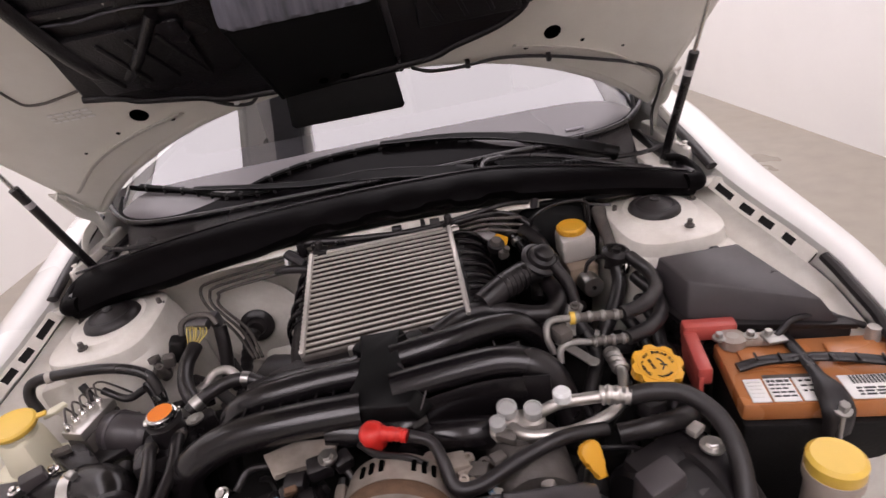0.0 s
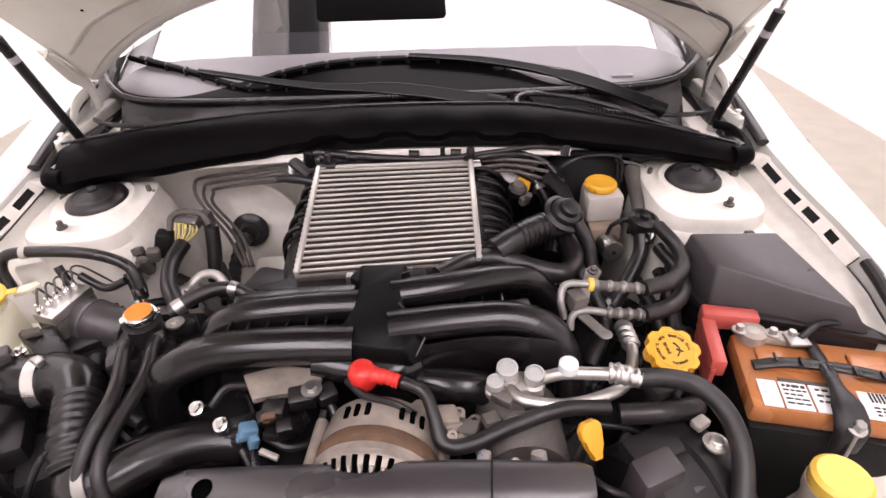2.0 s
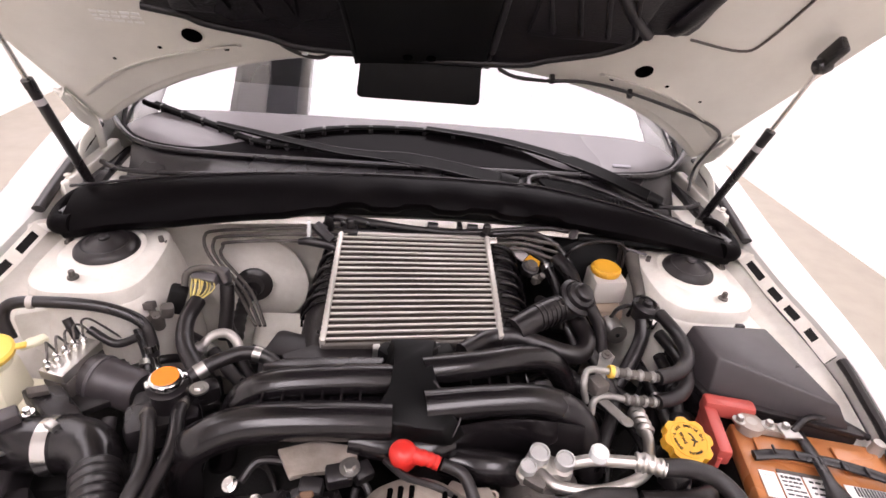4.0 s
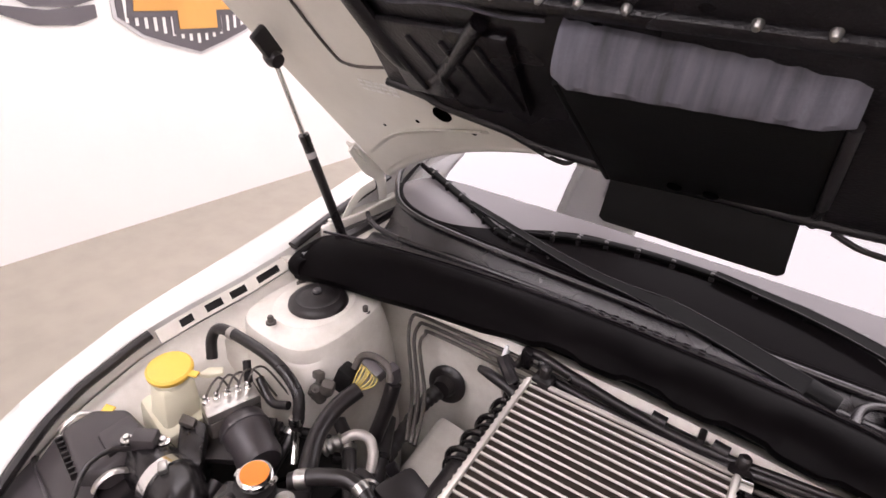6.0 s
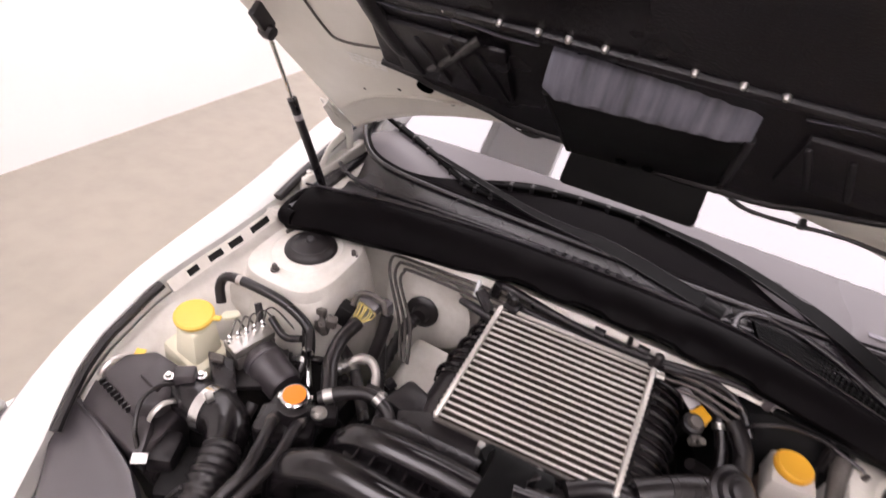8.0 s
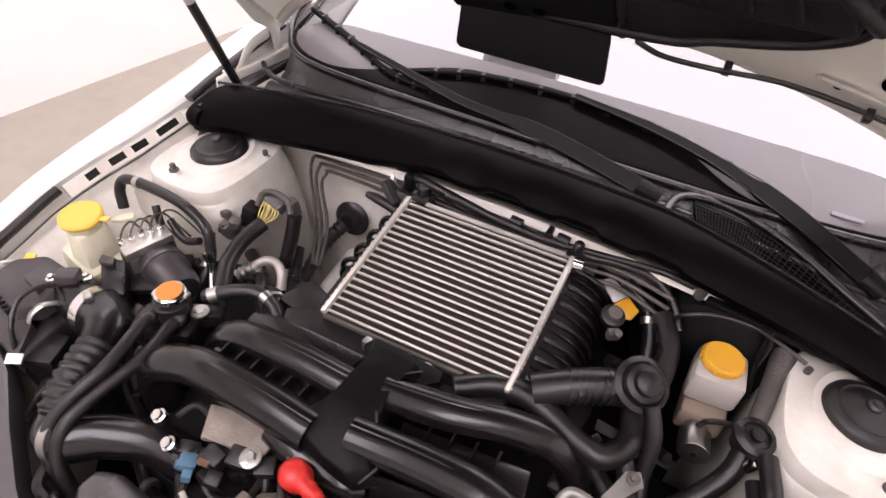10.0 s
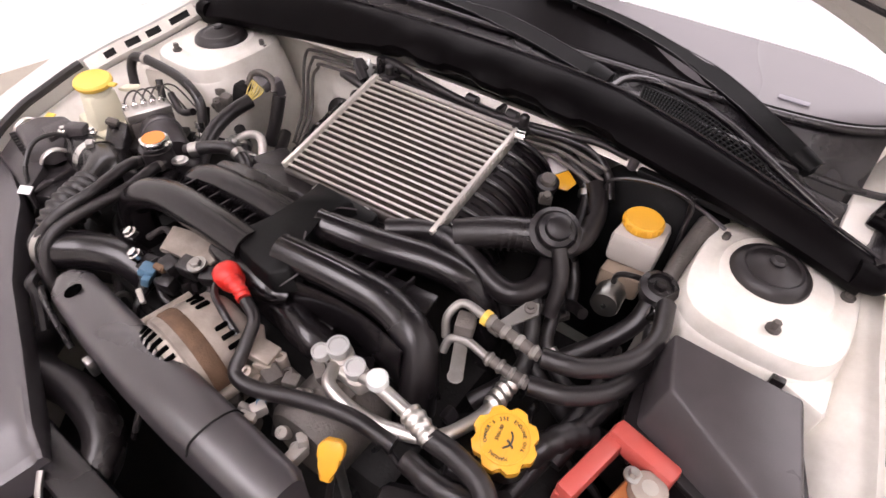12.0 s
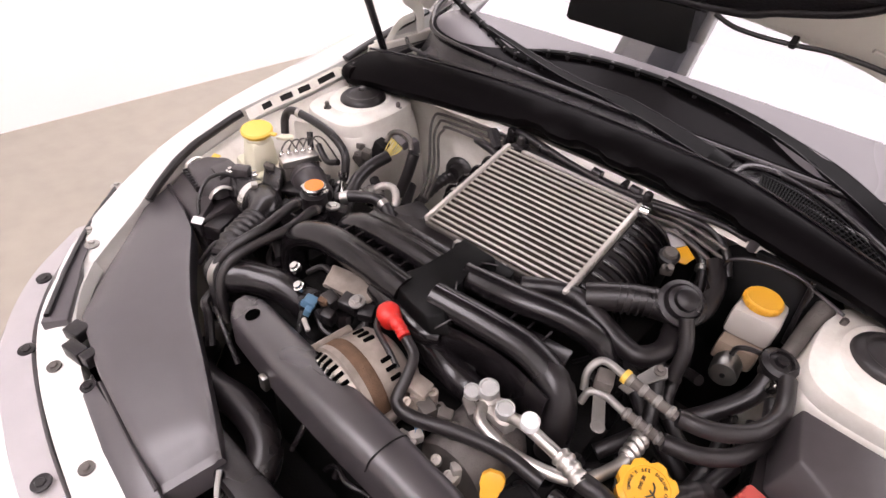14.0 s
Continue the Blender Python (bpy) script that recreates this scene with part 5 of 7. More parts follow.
def bbox(c, s, bev=0.003, rot=(0, 0, 0)):
    bm = box(c, s, bev, rot)
    bmesh.ops.transform(bm, matrix=BM, verts=bm.verts)
    return bm


part("case", bbox((0, 0, 0.655), (0.236, 0.146, 0.170), 0.006), DARK, bat)
top = part("top", bbox((0, 0.004, 0.757), (0.240, 0.142, 0.032), 0.007), BATORANGE, bat, "copper orange plastic top")
for x, w in ((-0.094, 0.024), (-0.062, 0.034), (-0.022, 0.040), (0.062, 0.092)):
    part("label", bbox((x, -0.041, 0.7745), (w, 0.046, 0.002), 0.0006), LABEL, bat, "white printed label")
bm = bmesh.new()
rnd = random.Random(3)
for r in range(3):
    x = -0.036
    while x < -0.010:
        w = rnd.uniform(0.004, 0.010)
        join(bm, bbox((x + w / 2, -0.026 - 0.010 * r, 0.7762), (w, 0.003, 0.001), 0))
        x += w + 0.003
part("label_print", bm, INK, bat, "dark bars of small print")
bm = bmesh.new()
for k in range(17):
    join(bm, bbox((0.030 + 0.0045 * k, -0.028, 0.7762), (0.0022, 0.016, 0.001), 0))
for r in range(3):
    x = 0.028
    while x < 0.098:
        w = rnd.uniform(0.004, 0.014)
        join(bm, bbox((x + w / 2, -0.045 - 0.006 * r, 0.7762), (w, 0.0026, 0.001), 0))
        x += w + 0.003
part("label_print", bm, INK, bat, "dark bars of small print")
for x0, x1 in ((-0.103, -0.085), (-0.076, -0.048)):
    bm = bmesh.new()
    for r in range(5):
        x = x0
        while x < x1 - 0.004:
            w = min(rnd.uniform(0.003, 0.009), x1 - x)
            join(bm, bbox((x + w / 2, -0.025 - 0.0075 * r, 0.7762), (w, 0.0022 if r else 0.004, 0.001), 0))
            x += w + 0.002
    part("label_print", bm, GREYINK if x0 < -0.1 else INK, bat, "bars of small print")
part("grey_field", bbox((-0.040, -0.0145, 0.7747), (0.075, 0.007, 0.002), 0.0005), CASTDIRTY, bat, "grey printed strip")
part("cell_cover", bbox((-0.045, 0.028, 0.776), (0.10, 0.045, 0.006), 0.003), BATORANGE, bat)
part("cell_cover", bbox((0.062, 0.03, 0.776), (0.07, 0.045, 0.006), 0.003), BATORANGE, bat)
for x in (-0.095, 0.100):
    part("post", lathe([(0, 0), (0.011, 0), (0.009, 0.022), (0, 0.023)], BM @ Vector((x, 0.062, 0.772)), (0, 0, 1), 16), CAST, bat)
strap = thing("battery_strap", (0.64, 0.56, 0.74), "black plastic battery hold-down strap with bolt", "battery strap")
pts = [BM @ Vector(p) for p in ((-0.105, 0.005, 0.778), (-0.06, 0.010, 0.786), (0.01, 0.008, 0.788), (0.08, -0.004, 0.786), (0.115, -0.02, 0.780))]
part("bar", tube(pts, 0.009, 10, 7, 0, 0, 0.6), PLASTIC, strap)
for k in range(6):
    part("bar_rib", bbox((-0.08 + 0.032 * k, 0.009 - 0.003 * k, 0.794), (0.003, 0.016, 0.004), 0.001), PLASTIC, strap)
pts = [BM @ Vector(p) for p in ((-0.020, 0.070, 0.782), (-0.018, 0.01, 0.790), (-0.014, -0.028, 0.788), (-0.010, -0.056, 0.784), (-0.008, -0.080, 0.770), (-0.008, -0.084, 0.735))]
part("arm", tube(pts, [0.010, 0.009, 0.010, 0.020, 0.022, 0.018], 12, 6, 0, 0, 0.45), PLASTIC, strap)
part("bolt", join(bolt(tuple(BM @ Vector((-0.006, -0.083, 0.776))), 0.007, (0, -0.3, 1), 0.012), tube([BM @ Vector((-0.006, -0.087, 0.78)), BM @ Vector((-0.020, -0.11, 0.64))], 0.004, 8, 3)), STEEL, strap)
clampt = thing("battery_clamp", BM @ Vector((-0.095, 0.06, 0.77)), "corroded lead battery clamp with bolts", "battery clamp", "battery clamps")
part("ring", join(lathe([(0.011, 0.0), (0.020, 0.0), (0.020, 0.016), (0.011, 0.018)], BM @ Vector((-0.095, 0.062, 0.776)), (0, 0, 1), 20), bbox((-0.060, 0.060, 0.785), (0.046, 0.022, 0.014), 0.004)), ALTCAST, clampt)
part("lug", bbox((-0.040, 0.052, 0.792), (0.030, 0.026, 0.006), 0.002, (0, 0, 12)), STEEL, clampt)
for x in (-0.07, -0.045, -0.115):
    part("bolt", bolt(tuple(BM @ Vector((x, 0.060, 0.792))), 0.006, (0, 0, 1), 0.010), STEEL, clampt)
part("cable", tube([BM @ Vector(p) for p in ((-0.035, 0.055, 0.792), (0.0, 0.085, 0.80), (0.05, 0.095, 0.795), (0.10, 0.085, 0.78))], 0.0055, 10, 7), RUBBER, clampt)
rcov = thing("battery_terminal_cover", RM @ Vector((-0.12, 0.08, 0.76)), "faded red plastic battery terminal cover", "terminal cover")
part("long_side", bbox((-0.122, 0.092, 0.786), (0.082, 0.026, 0.030), 0.006), REDCOVER, rcov)
part("short_side", bbox((-0.153, 0.042, 0.776), (0.022, 0.105, 0.030), 0.005), REDCOVER, rcov)
part("wall", bbox((-0.159, 0.039, 0.752), (0.008, 0.105, 0.05), 0.003), REDCOVER, rcov)

fil = thing("filler_bottle", (0.56, 0.475, 0.55), "cloudy filler bottle with a bright yellow cap", "filler bottle")
part("neck", lathe([(0, 0), (0.030, 0), (0.033, 0.02), (0.030, 0.16), (0.034, 0.175), (0.034, 0.19), (0, 0.19)], (0.532, 0.470, 0.54), (0, 0, 1), 28), BOTTLE, fil)
part("cap", lathe([(0, 0), (0.031, 0), (0.033, 0.004), (0.033, 0.022), (0.028, 0.027), (0, 0.027)], (0.532, 0.470, 0.725), (0, 0, 1), 32), LEMON, fil, "bright yellow cap")


# ---- oil cap with its raised text ----
def glyph(ch, size, m, depth=0.0008):
    cu = bpy.data.curves.new("t", "FONT")
    cu.body, cu.size, cu.align_x, cu.align_y, cu.extrude = ch, size, "CENTER", "CENTER", depth
    ob = bpy.data.objects.new("t", cu)
    scene.collection.objects.link(ob)
    me = bpy.data.meshes.new_from_object(ob.evaluated_get(bpy.context.evaluated_depsgraph_get()))
    bm = bmesh.new()
    bm.from_mesh(me)
    bmesh.ops.transform(bm, matrix=m, verts=bm.verts)
    bpy.data.objects.remove(ob)
    bpy.data.curves.remove(cu)
    bpy.data.meshes.remove(me)
    return bm


oc = thing("oil_filler_cap", (0.382, 0.637, 0.76), "yellow lobed engine oil filler cap with black lettering", "oil cap")
OM = Matrix.Translation((0.382, 0.633, 0.787)) @ Vector((0, 0, 1)).rotation_difference(Vector((0.03, -0.26, 1)).normalized()).to_matrix().to_4x4()
poly = []
for k in range(128):
    a = 2 * math.pi * k / 128
    lobe = 0.5 + 0.5 * max(-1.0, min(1.0, 3.4 * math.cos(8 * a) + 1.5))
    r = 0.0312 + 0.0048 * lobe
    poly.append((r * math.cos(a), r * math.sin(a)))
body = prism(poly, 0.0, 0.017, 0.0012, OM)
cap = part("cap", body, YELLOW, oc, "lobed yellow cap")
part("rim_ring", join(bmesh.new(), lathe([(0.0262, 0.0165), (0.0266, 0.0176), (0.0276, 0.0176), (0.028, 0.0165)], (0, 0, 0), (0, 0, 1), 40), OM), YELLOW, cap)
bm = bmesh.new()
for word, mid in (("ENGINE OIL", 44.0), ("SEE", 124.0), ("OWNER'S", 188.0), ("MANUAL", 278.0)):
    for i, ch in enumerate(word):
        if ch == " ":
            continue
        a = radians(mid - (i - (len(word) - 1) / 2) * 10.2)
        join(bm, glyph(ch, 0.0054, OM @ pose(0.0210 * math.cos(a), 0.0210 * math.sin(a), 0.0176, 0, 0, math.degrees(a) - 90)))
join(bm, glyph("5W-30", 0.0062, OM @ pose(-0.008, 0.002, 0.0176, 0, 0, 100)))
part("lettering", bm, INK, cap, "black moulded lettering")
part("oil_can_mark", join(join(bmesh.new(), tube([(0.003, -0.010, 0.0178), (0.008, -0.002, 0.0178), (0.006, 0.006, 0.0178), (0.002, 0.010, 0.0178)], 0.0011, 6, 5), OM), tube([OM @ Vector(p) for p in ((0.012, -0.004, 0.0178), (0.008, -0.002, 0.0178), (0.003, 0.000, 0.0178))], 0.0011, 6, 4)), INK, cap)
part("filler_neck", lathe([(0, 0), (0.026, 0), (0.026, 0.06), (0, 0.06)], (0.384, 0.645, 0.728), (0.02, -0.16, 1), 24), PLASTIC, oc)
part("filler_pipe", tube([(0.384, 0.645, 0.735), (0.37, 0.66, 0.68), (0.33, 0.68, 0.60)], 0.024, 14, 5), DARK, oc)

dip = thing("dipstick", (0.247, 0.506, 0.74), "amber plastic engine oil dipstick handle", "dipstick")
part("handle", prism([(-0.010, -0.030), (0.008, -0.032), (0.010, -0.008), (0.019, 0.004), (0.020, 0.020), (0.012, 0.028), (-0.008, 0.028), (-0.018, 0.018), (-0.018, 0.002), (-0.009, -0.008)], -0.008, 0.008, 0.004, pose(0.245, 0.506, 0.786, 52, 0, 24) @ Matrix.Scale(0.78, 4)), AMBER, dip)
part("tube", tube([(0.245, 0.514, 0.775), (0.24, 0.52, 0.72), (0.235, 0.53, 0.60)], 0.006, 10, 4), STEEL, dip)

# ---- compressor pipes ----
cp = thing("compressor_pipes", (0.22, 0.6, 0.76), "silver aluminium compressor pipes with service ports", "pipes")
for c, r, h in (((0.158, 0.614, 0.772), 0.0145, 0.030), ((0.193, 0.606, 0.768), 0.0135, 0.030), ((0.141, 0.600, 0.764), 0.0115, 0.028)):
    part("port", lathe([(0, 0), (r * 1.1, 0), (r * 1.1, 0.008), (r * 0.8, 0.011), (r * 0.82, h - 0.012), (r * 0.95, h - 0.010), (r * 0.95, h - 0.006), (0, h - 0.006)], c, (0, -0.15, 1), 24), CAST, cp, "silver port with a frosted cap")
    part("port_cap", lathe([(r * 0.97, -0.010), (r, -0.009), (r * 0.98, 0.003), (r * 0.80, 0.004), (r * 0.72, 0.001), (0, 0.001)], (c[0], c[1] - 0.0045, c[2] + h - 0.003), (0, -0.15, 1), 26), CLEARCAP, cp)
part("port_block", prism([(0.132, 0.590), (0.205, 0.592), (0.212, 0.612), (0.180, 0.628), (0.140, 0.622)], 0.752, 0.776, 0.005), CAST, cp, "cast silver port block")
part("upper_pipe", tube([(0.193, 0.604, 0.780), (0.228, 0.598, 0.798), (0.262, 0.592, 0.803), (0.298, 0.586, 0.806)], 0.0085, 14, 7), ALU, cp)
part("white_cap", join(lathe([(0, 0.004), (0.0085, 0.004), (0.0125, 0.008), (0.0125, 0.020), (0.009, 0.024), (0, 0.024)], (0.234, 0.596, 0.800), (0, -0.05, 1), 20), disc_cyl((0.234, 0.596, 0.793), 0.006, 0.012)), WHITECAP, cp, "white service port cap")
part("joint", tube([(0.285, 0.589, 0.806), (0.296, 0.586, 0.807), (0.310, 0.582, 0.806), (0.322, 0.578, 0.804)], [0.0125, 0.0135, 0.012, 0.0125], 16, 8, 0.001, 4), ALU, cp)
part("lower_pipe", tube([(0.160, 0.598, 0.772), (0.178, 0.572, 0.778), (0.225, 0.567, 0.774), (0.275, 0.578, 0.772), (0.315, 0.600, 0.772), (0.338, 0.645, 0.772), (0.345, 0.680, 0.772)], 0.0085, 14, 8), ALU, cp)
for k in range(4):
    q = Vector((0.3425, 0.668 + 0.012 * k, 0.772))
    part("ribbed_end", tube([q, q + Vector((0.0012, 0.005, 0)), q + Vector((0.0024, 0.010, 0))], [0.0112, 0.0138, 0.0112], 16, 3), ALU, cp, "ribbed silver end")
part("loop_hose", tube([(0.318, 0.580, 0.804), (0.355, 0.580, 0.803), (0.395, 0.570, 0.796), (0.418, 0.535, 0.785), (0.420, 0.490, 0.765), (0.405, 0.440, 0.73), (0.39, 0.40, 0.66)], 0.0125, 14, 8), RUBBER, cp, "black rubber hose")
cmp = thing("compressor", (0.19, 0.56, 0.62), "grey cast air conditioning compressor", "compressor")
part("body", lathe([(0, 0), (0.052, 0), (0.058, 0.008), (0.058, 0.10), (0.05, 0.11), (0, 0.11)], (0.175, 0.52, 0.705), (0, 1, 0), 28), CASTDIRTY, cmp)
casting((0.135, 0.550, 0.757), 9, (0.034, 0.030, 0.012), 0.028, 11, CASTDIRTY, cmp)
casting((0.180, 0.596, 0.762), 9, (0.036, 0.020, 0.010), 0.030, 14, CASTDIRTY, cmp)
casting((0.150, 0.505, 0.745), 7, (0.045, 0.012, 0.014), 0.026, 21, CAST, cmp)
part("plug", box((0.118, 0.515, 0.752), (0.012, 0.014, 0.010), 0.002, (0, 10, 30)), BLUE, cmp, "small blue plug")
cov = thing("pulley_cover", (0.35, 0.52, 0.62), "black ribbed plastic cover above the belt", "cover")
part("dome", lathe([(0, -0.06), (0.080, -0.06), (0.088, -0.052), (0.090, -0.020), (0.084, -0.017), (0.084, 0.012), (0.091, 0.016), (0.091, 0.052), (0.085, 0.060), (0, 0.062)], (0.362, 0.500, 0.660), (0.9, 0.35, 0), 40), PLASTIC, cov, "rounded dark belt guard")
part("step_block", prism([(0.296, 0.452, 0.70), (0.352, 0.472, 0.70), (0.338, 0.512, 0.70), (0.284, 0.492, 0.70)], 0, 0, 0.006, None, [(0.298, 0.454, 0.764), (0.350, 0.473, 0.768), (0.338, 0.508, 0.772), (0.287, 0.489, 0.768)]), SHELLPL, cov)
part("side_block", prism([(0.358, 0.436, 0.66), (0.408, 0.452, 0.66), (0.402, 0.486, 0.66), (0.356, 0.472, 0.66)], 0, 0, 0.005, None, [(0.360, 0.438, 0.722), (0.404, 0.452, 0.720), (0.400, 0.484, 0.738), (0.358, 0.470, 0.742)]), SHELLPL, cov)
part("housing", box((0.345, 0.530, 0.708), (0.10, 0.05, 0.075), 0.010, (0, 0, 21)), PLASTIC, cov)
part("grey_tab", box((0.395, 0.545, 0.757), (0.022, 0.016, 0.012), 0.003, (0, 0, 30)), CAST, cov)
part("bolt", bolt((0.402, 0.515, 0.757), 0.009, (0, 0, 1), 0.008), ALU, cov)
part("hose", tube([(0.30, 0.565, 0.755), (0.35, 0.56, 0.762), (0.40, 0.575, 0.752), (0.41, 0.60, 0.735)], 0.014, 12, 7, 0.001, 10), RUBBER, cov)
part("connector", box((0.355, 0.592, 0.765), (0.035, 0.03, 0.026), 0.004, (0, 10, 25)), PLASTIC, cov)

# ---- alternator ----
al = thing("alternator", (-0.01, 0.54, 0.66), "grey cast alternator with a rusty laminated core", "alternator")
AX = Vector((0.10, 1.0, 0.0)).normalized()
AC = Vector((-0.012, 0.514, 0.724))
house = part("rear_housing", lathe([(0, 0.0739), (0.0336, 0.0739), (0.0600, 0.0690), (0.0745, 0.0550), (0.0785, 0.0200), (0.0785, 0.0110), (0, 0.0110)], AC, AX, 48), ALTCAST, al)
part("laminated_core", lathe([(0, -0.0120), (0.0775, -0.0120), (0.0800, -0.0085), (0.0800, 0.0065), (0.0775, 0.0110), (0, 0.0110)], AC, AX, 48), RUST, al, "rusty brown laminated core")
front = part("front_housing", lathe([(0, -0.0520), (0.0300, -0.0560), (0.0360, -0.0530), (0.0560, -0.0470), (0.0705, -0.0370), (0.0745, -0.0240), (0.0790, -0.0215), (0.0790, -0.0120), (0, -0.0120)], AC, AX, 48), ALTCAST, al)
side = AX.cross(Vector((0, 0, 1))).normalized()
for k in range(19):
    a = radians(-99 + 11.0 * k)
    d = side * math.sin(a) + Vector((0, 0, 1)) * math.cos(a)
    part("cooling_slot", tube([AC + d * 0.0440 - AX * 0.0504, AC + d * 0.0565 - AX * 0.0466, AC + d * 0.0690 - AX * 0.0382, AC + d * 0.0738 - AX * 0.0270], [0.0018, 0.0028, 0.0036, 0.0034], 8, 3), HOLE, front)
    e = side * math.cos(a) - Vector((0, 0, 1)) * math.sin(a)
    part("cooling_fin", tube([AC + d * 0.0440 - AX * 0.0512 + e * 0.0042, AC + d * 0.0567 - AX * 0.0478 + e * 0.0054, AC + d * 0.0705 - AX * 0.0384 + e * 0.0066], 0.0020, 8, 3), ALU, front)
for k in (-2, -1, 0, 3, 4, 5):
    a = radians(10.5 * k - 8)
    d = side * math.sin(a) + Vector((0, 0, 1)) * math.cos(a)
    m = Matrix.Translation(AC + d * 0.0772 + AX * 0.036) @ Matrix((side * math.cos(a) - Vector((0, 0, 1)) * math.sin(a), AX, d)).transposed().to_4x4()
    slot = box((0, -0.002, 0), (0.0065, 0.018, 0.006), 0.0015)
    bmesh.ops.transform(slot, matrix=m, verts=slot.verts)
    part("rear_slot", slot, HOLE, house)
for a in (-66, 78):
    d = side * math.sin(radians(a)) + Vector((0, 0, 1)) * math.cos(radians(a))
    part("lug", tube([AC + d * 0.0829 - AX * 0.0336, AC + d * 0.0840 + AX * 0.0448], 0.008, 10, 2), ALTCAST, al)
casting((0.066, 0.548, 0.760), 9, (0.030, 0.026, 0.012), 0.030, 5, ALTCAST, al)
casting((0.082, 0.495, 0.730), 8, (0.030, 0.018, 0.012), 0.030, 8, CASTDIRTY, al)
rc = thing("terminal_cap", (-0.03, 0.604, 0.775), "red rubber alternator terminal cap with its cable", "terminal cap")
part("boot", lathe([(0, -0.022), (0.0155, -0.022), (0.0180, -0.015), (0.0185, 0.004), (0.0155, 0.011), (0.009, 0.0145), (0, 0.015)], (-0.033, 0.606, 0.803), (-0.1, -0.25, 1), 28), REDCAP, rc, "red rubber boot")
part("sleeve", tube([(-0.02, 0.603, 0.803), (0.000, 0.599, 0.801), (0.014, 0.594, 0.798)], [0.0115, 0.0095, 0.0095], 14, 8, 0.0008, 4), REDCAP, rc)
part("cable", tube([(0.018, 0.593, 0.799), (0.045, 0.582, 0.792), (0.058, 0.555, 0.778), (0.068, 0.528, 0.760), (0.10, 0.528, 0.756), (0.16, 0.548, 0.766), (0.22, 0.565, 0.770), (0.28, 0.572, 0.762)], [0.008, 0.008, 0.0085, 0.0095, 0.010, 0.010, 0.010, 0.010], 14, 7), RUBBER, rc, "thick black sleeved cable")
part("clip_wire", tube([(-0.055, 0.61, 0.785), (-0.03, 0.58, 0.792), (0.01, 0.565, 0.79), (0.035, 0.56, 0.775)], 0.005, 8, 6), RUBBER, rc)
rc.matrix_basis = Matrix.Translation((0.003, -0.008, 0.008)) @ rc.matrix_basis

# ---- coil and sensor cluster behind the belt cover ----
sc = thing("sensor_cluster", (-0.2, 0.61, 0.70), "dark bracket with valves, plugs and a blue connector", "sensor bracket")
part("plate", prism([(-0.030, 0.016), (0.005, 0.022), (0.044, 0.012), (0.040, -0.012), (0.004, -0.008), (-0.018, -0.014)], -0.003, 0.003, 0.002, pose(-0.150, 0.606, 0.782, 10, 0, 6) @ Matrix.Scale(1.45, 4)), ALTCAST, sc, "grey steel plate")
casting((-0.165, 0.578, 0.742), 14, (0.045, 0.018, 0.014), 0.032, 31, PLASTIC, sc)
for c, d, r in (((-0.112, 0.592, 0.776), (0.034, 0.026, 0.026), 12), ((-0.146, 0.580, 0.768), (0.030, 0.022, 0.024), -8), ((-0.082, 0.600, 0.772), (0.026, 0.024, 0.022), 30), ((-0.132, 0.562, 0.752), (0.022, 0.020, 0.028), 15)):
    part("plug", box(c, d, 0.004, (12, 0, r)), PLASTIC, sc, "black moulded plug")
part("hex_nut", bolt((-0.098, 0.594, 0.790), 0.008, (0, -0.2, 1), 0.008), STEEL, sc)
part("brown_clip", box((-0.150, 0.566, 0.772), (0.018, 0.010, 0.012), 0.003, (20, 0, 10)), RUST, sc)
part("blue_connector", boxes(((-0.180, 0.561, 0.752), (0.022, 0.020, 0.018), 0.003, (0, 20, 30)), ((-0.172, 0.550, 0.745), (0.012, 0.014, 0.016), 0.002, (0, 20, 30)), ((-0.190, 0.554, 0.748), (0.008, 0.010, 0.010), 0.002, (0, 20, 30))), BLUE, sc, "faded blue connector")
part("rust_bolt", bolt((-0.155, 0.573, 0.764), 0.0055, (0, -0.2, 1), 0.006), RUST, sc)
for p in ((-0.246, 0.584, 0.768), (-0.212, 0.566, 0.757)):
    part("banjo_bolt", lathe([(0, 0), (0.010, 0), (0.010, 0.008), (0.007, 0.009), (0.007, 0.014), (0, 0.015)], p, (-0.2, -0.4, 1), 12), CHROME, sc)
for pts in ([(-0.16, 0.56, 0.74), (-0.13, 0.55, 0.73), (-0.10, 0.57, 0.72), (-0.09, 0.60, 0.74)], [(-0.10, 0.61, 0.76), (-0.075, 0.59, 0.755), (-0.07, 0.57, 0.735)], [(-0.24, 0.60, 0.755), (-0.22, 0.62, 0.77), (-0.18, 0.615, 0.775)], [(-0.19, 0.55, 0.73), (-0.17, 0.53, 0.71), (-0.13, 0.53, 0.70)]):
    part("wire_loom", tube(pts, 0.0055, 8, 7), RUBBER, sc)
part("small_plug", boxes(((-0.145, 0.526, 0.750), (0.026, 0.008, 0.007), 0.002, (0, 10, -20)),), CAST, sc)

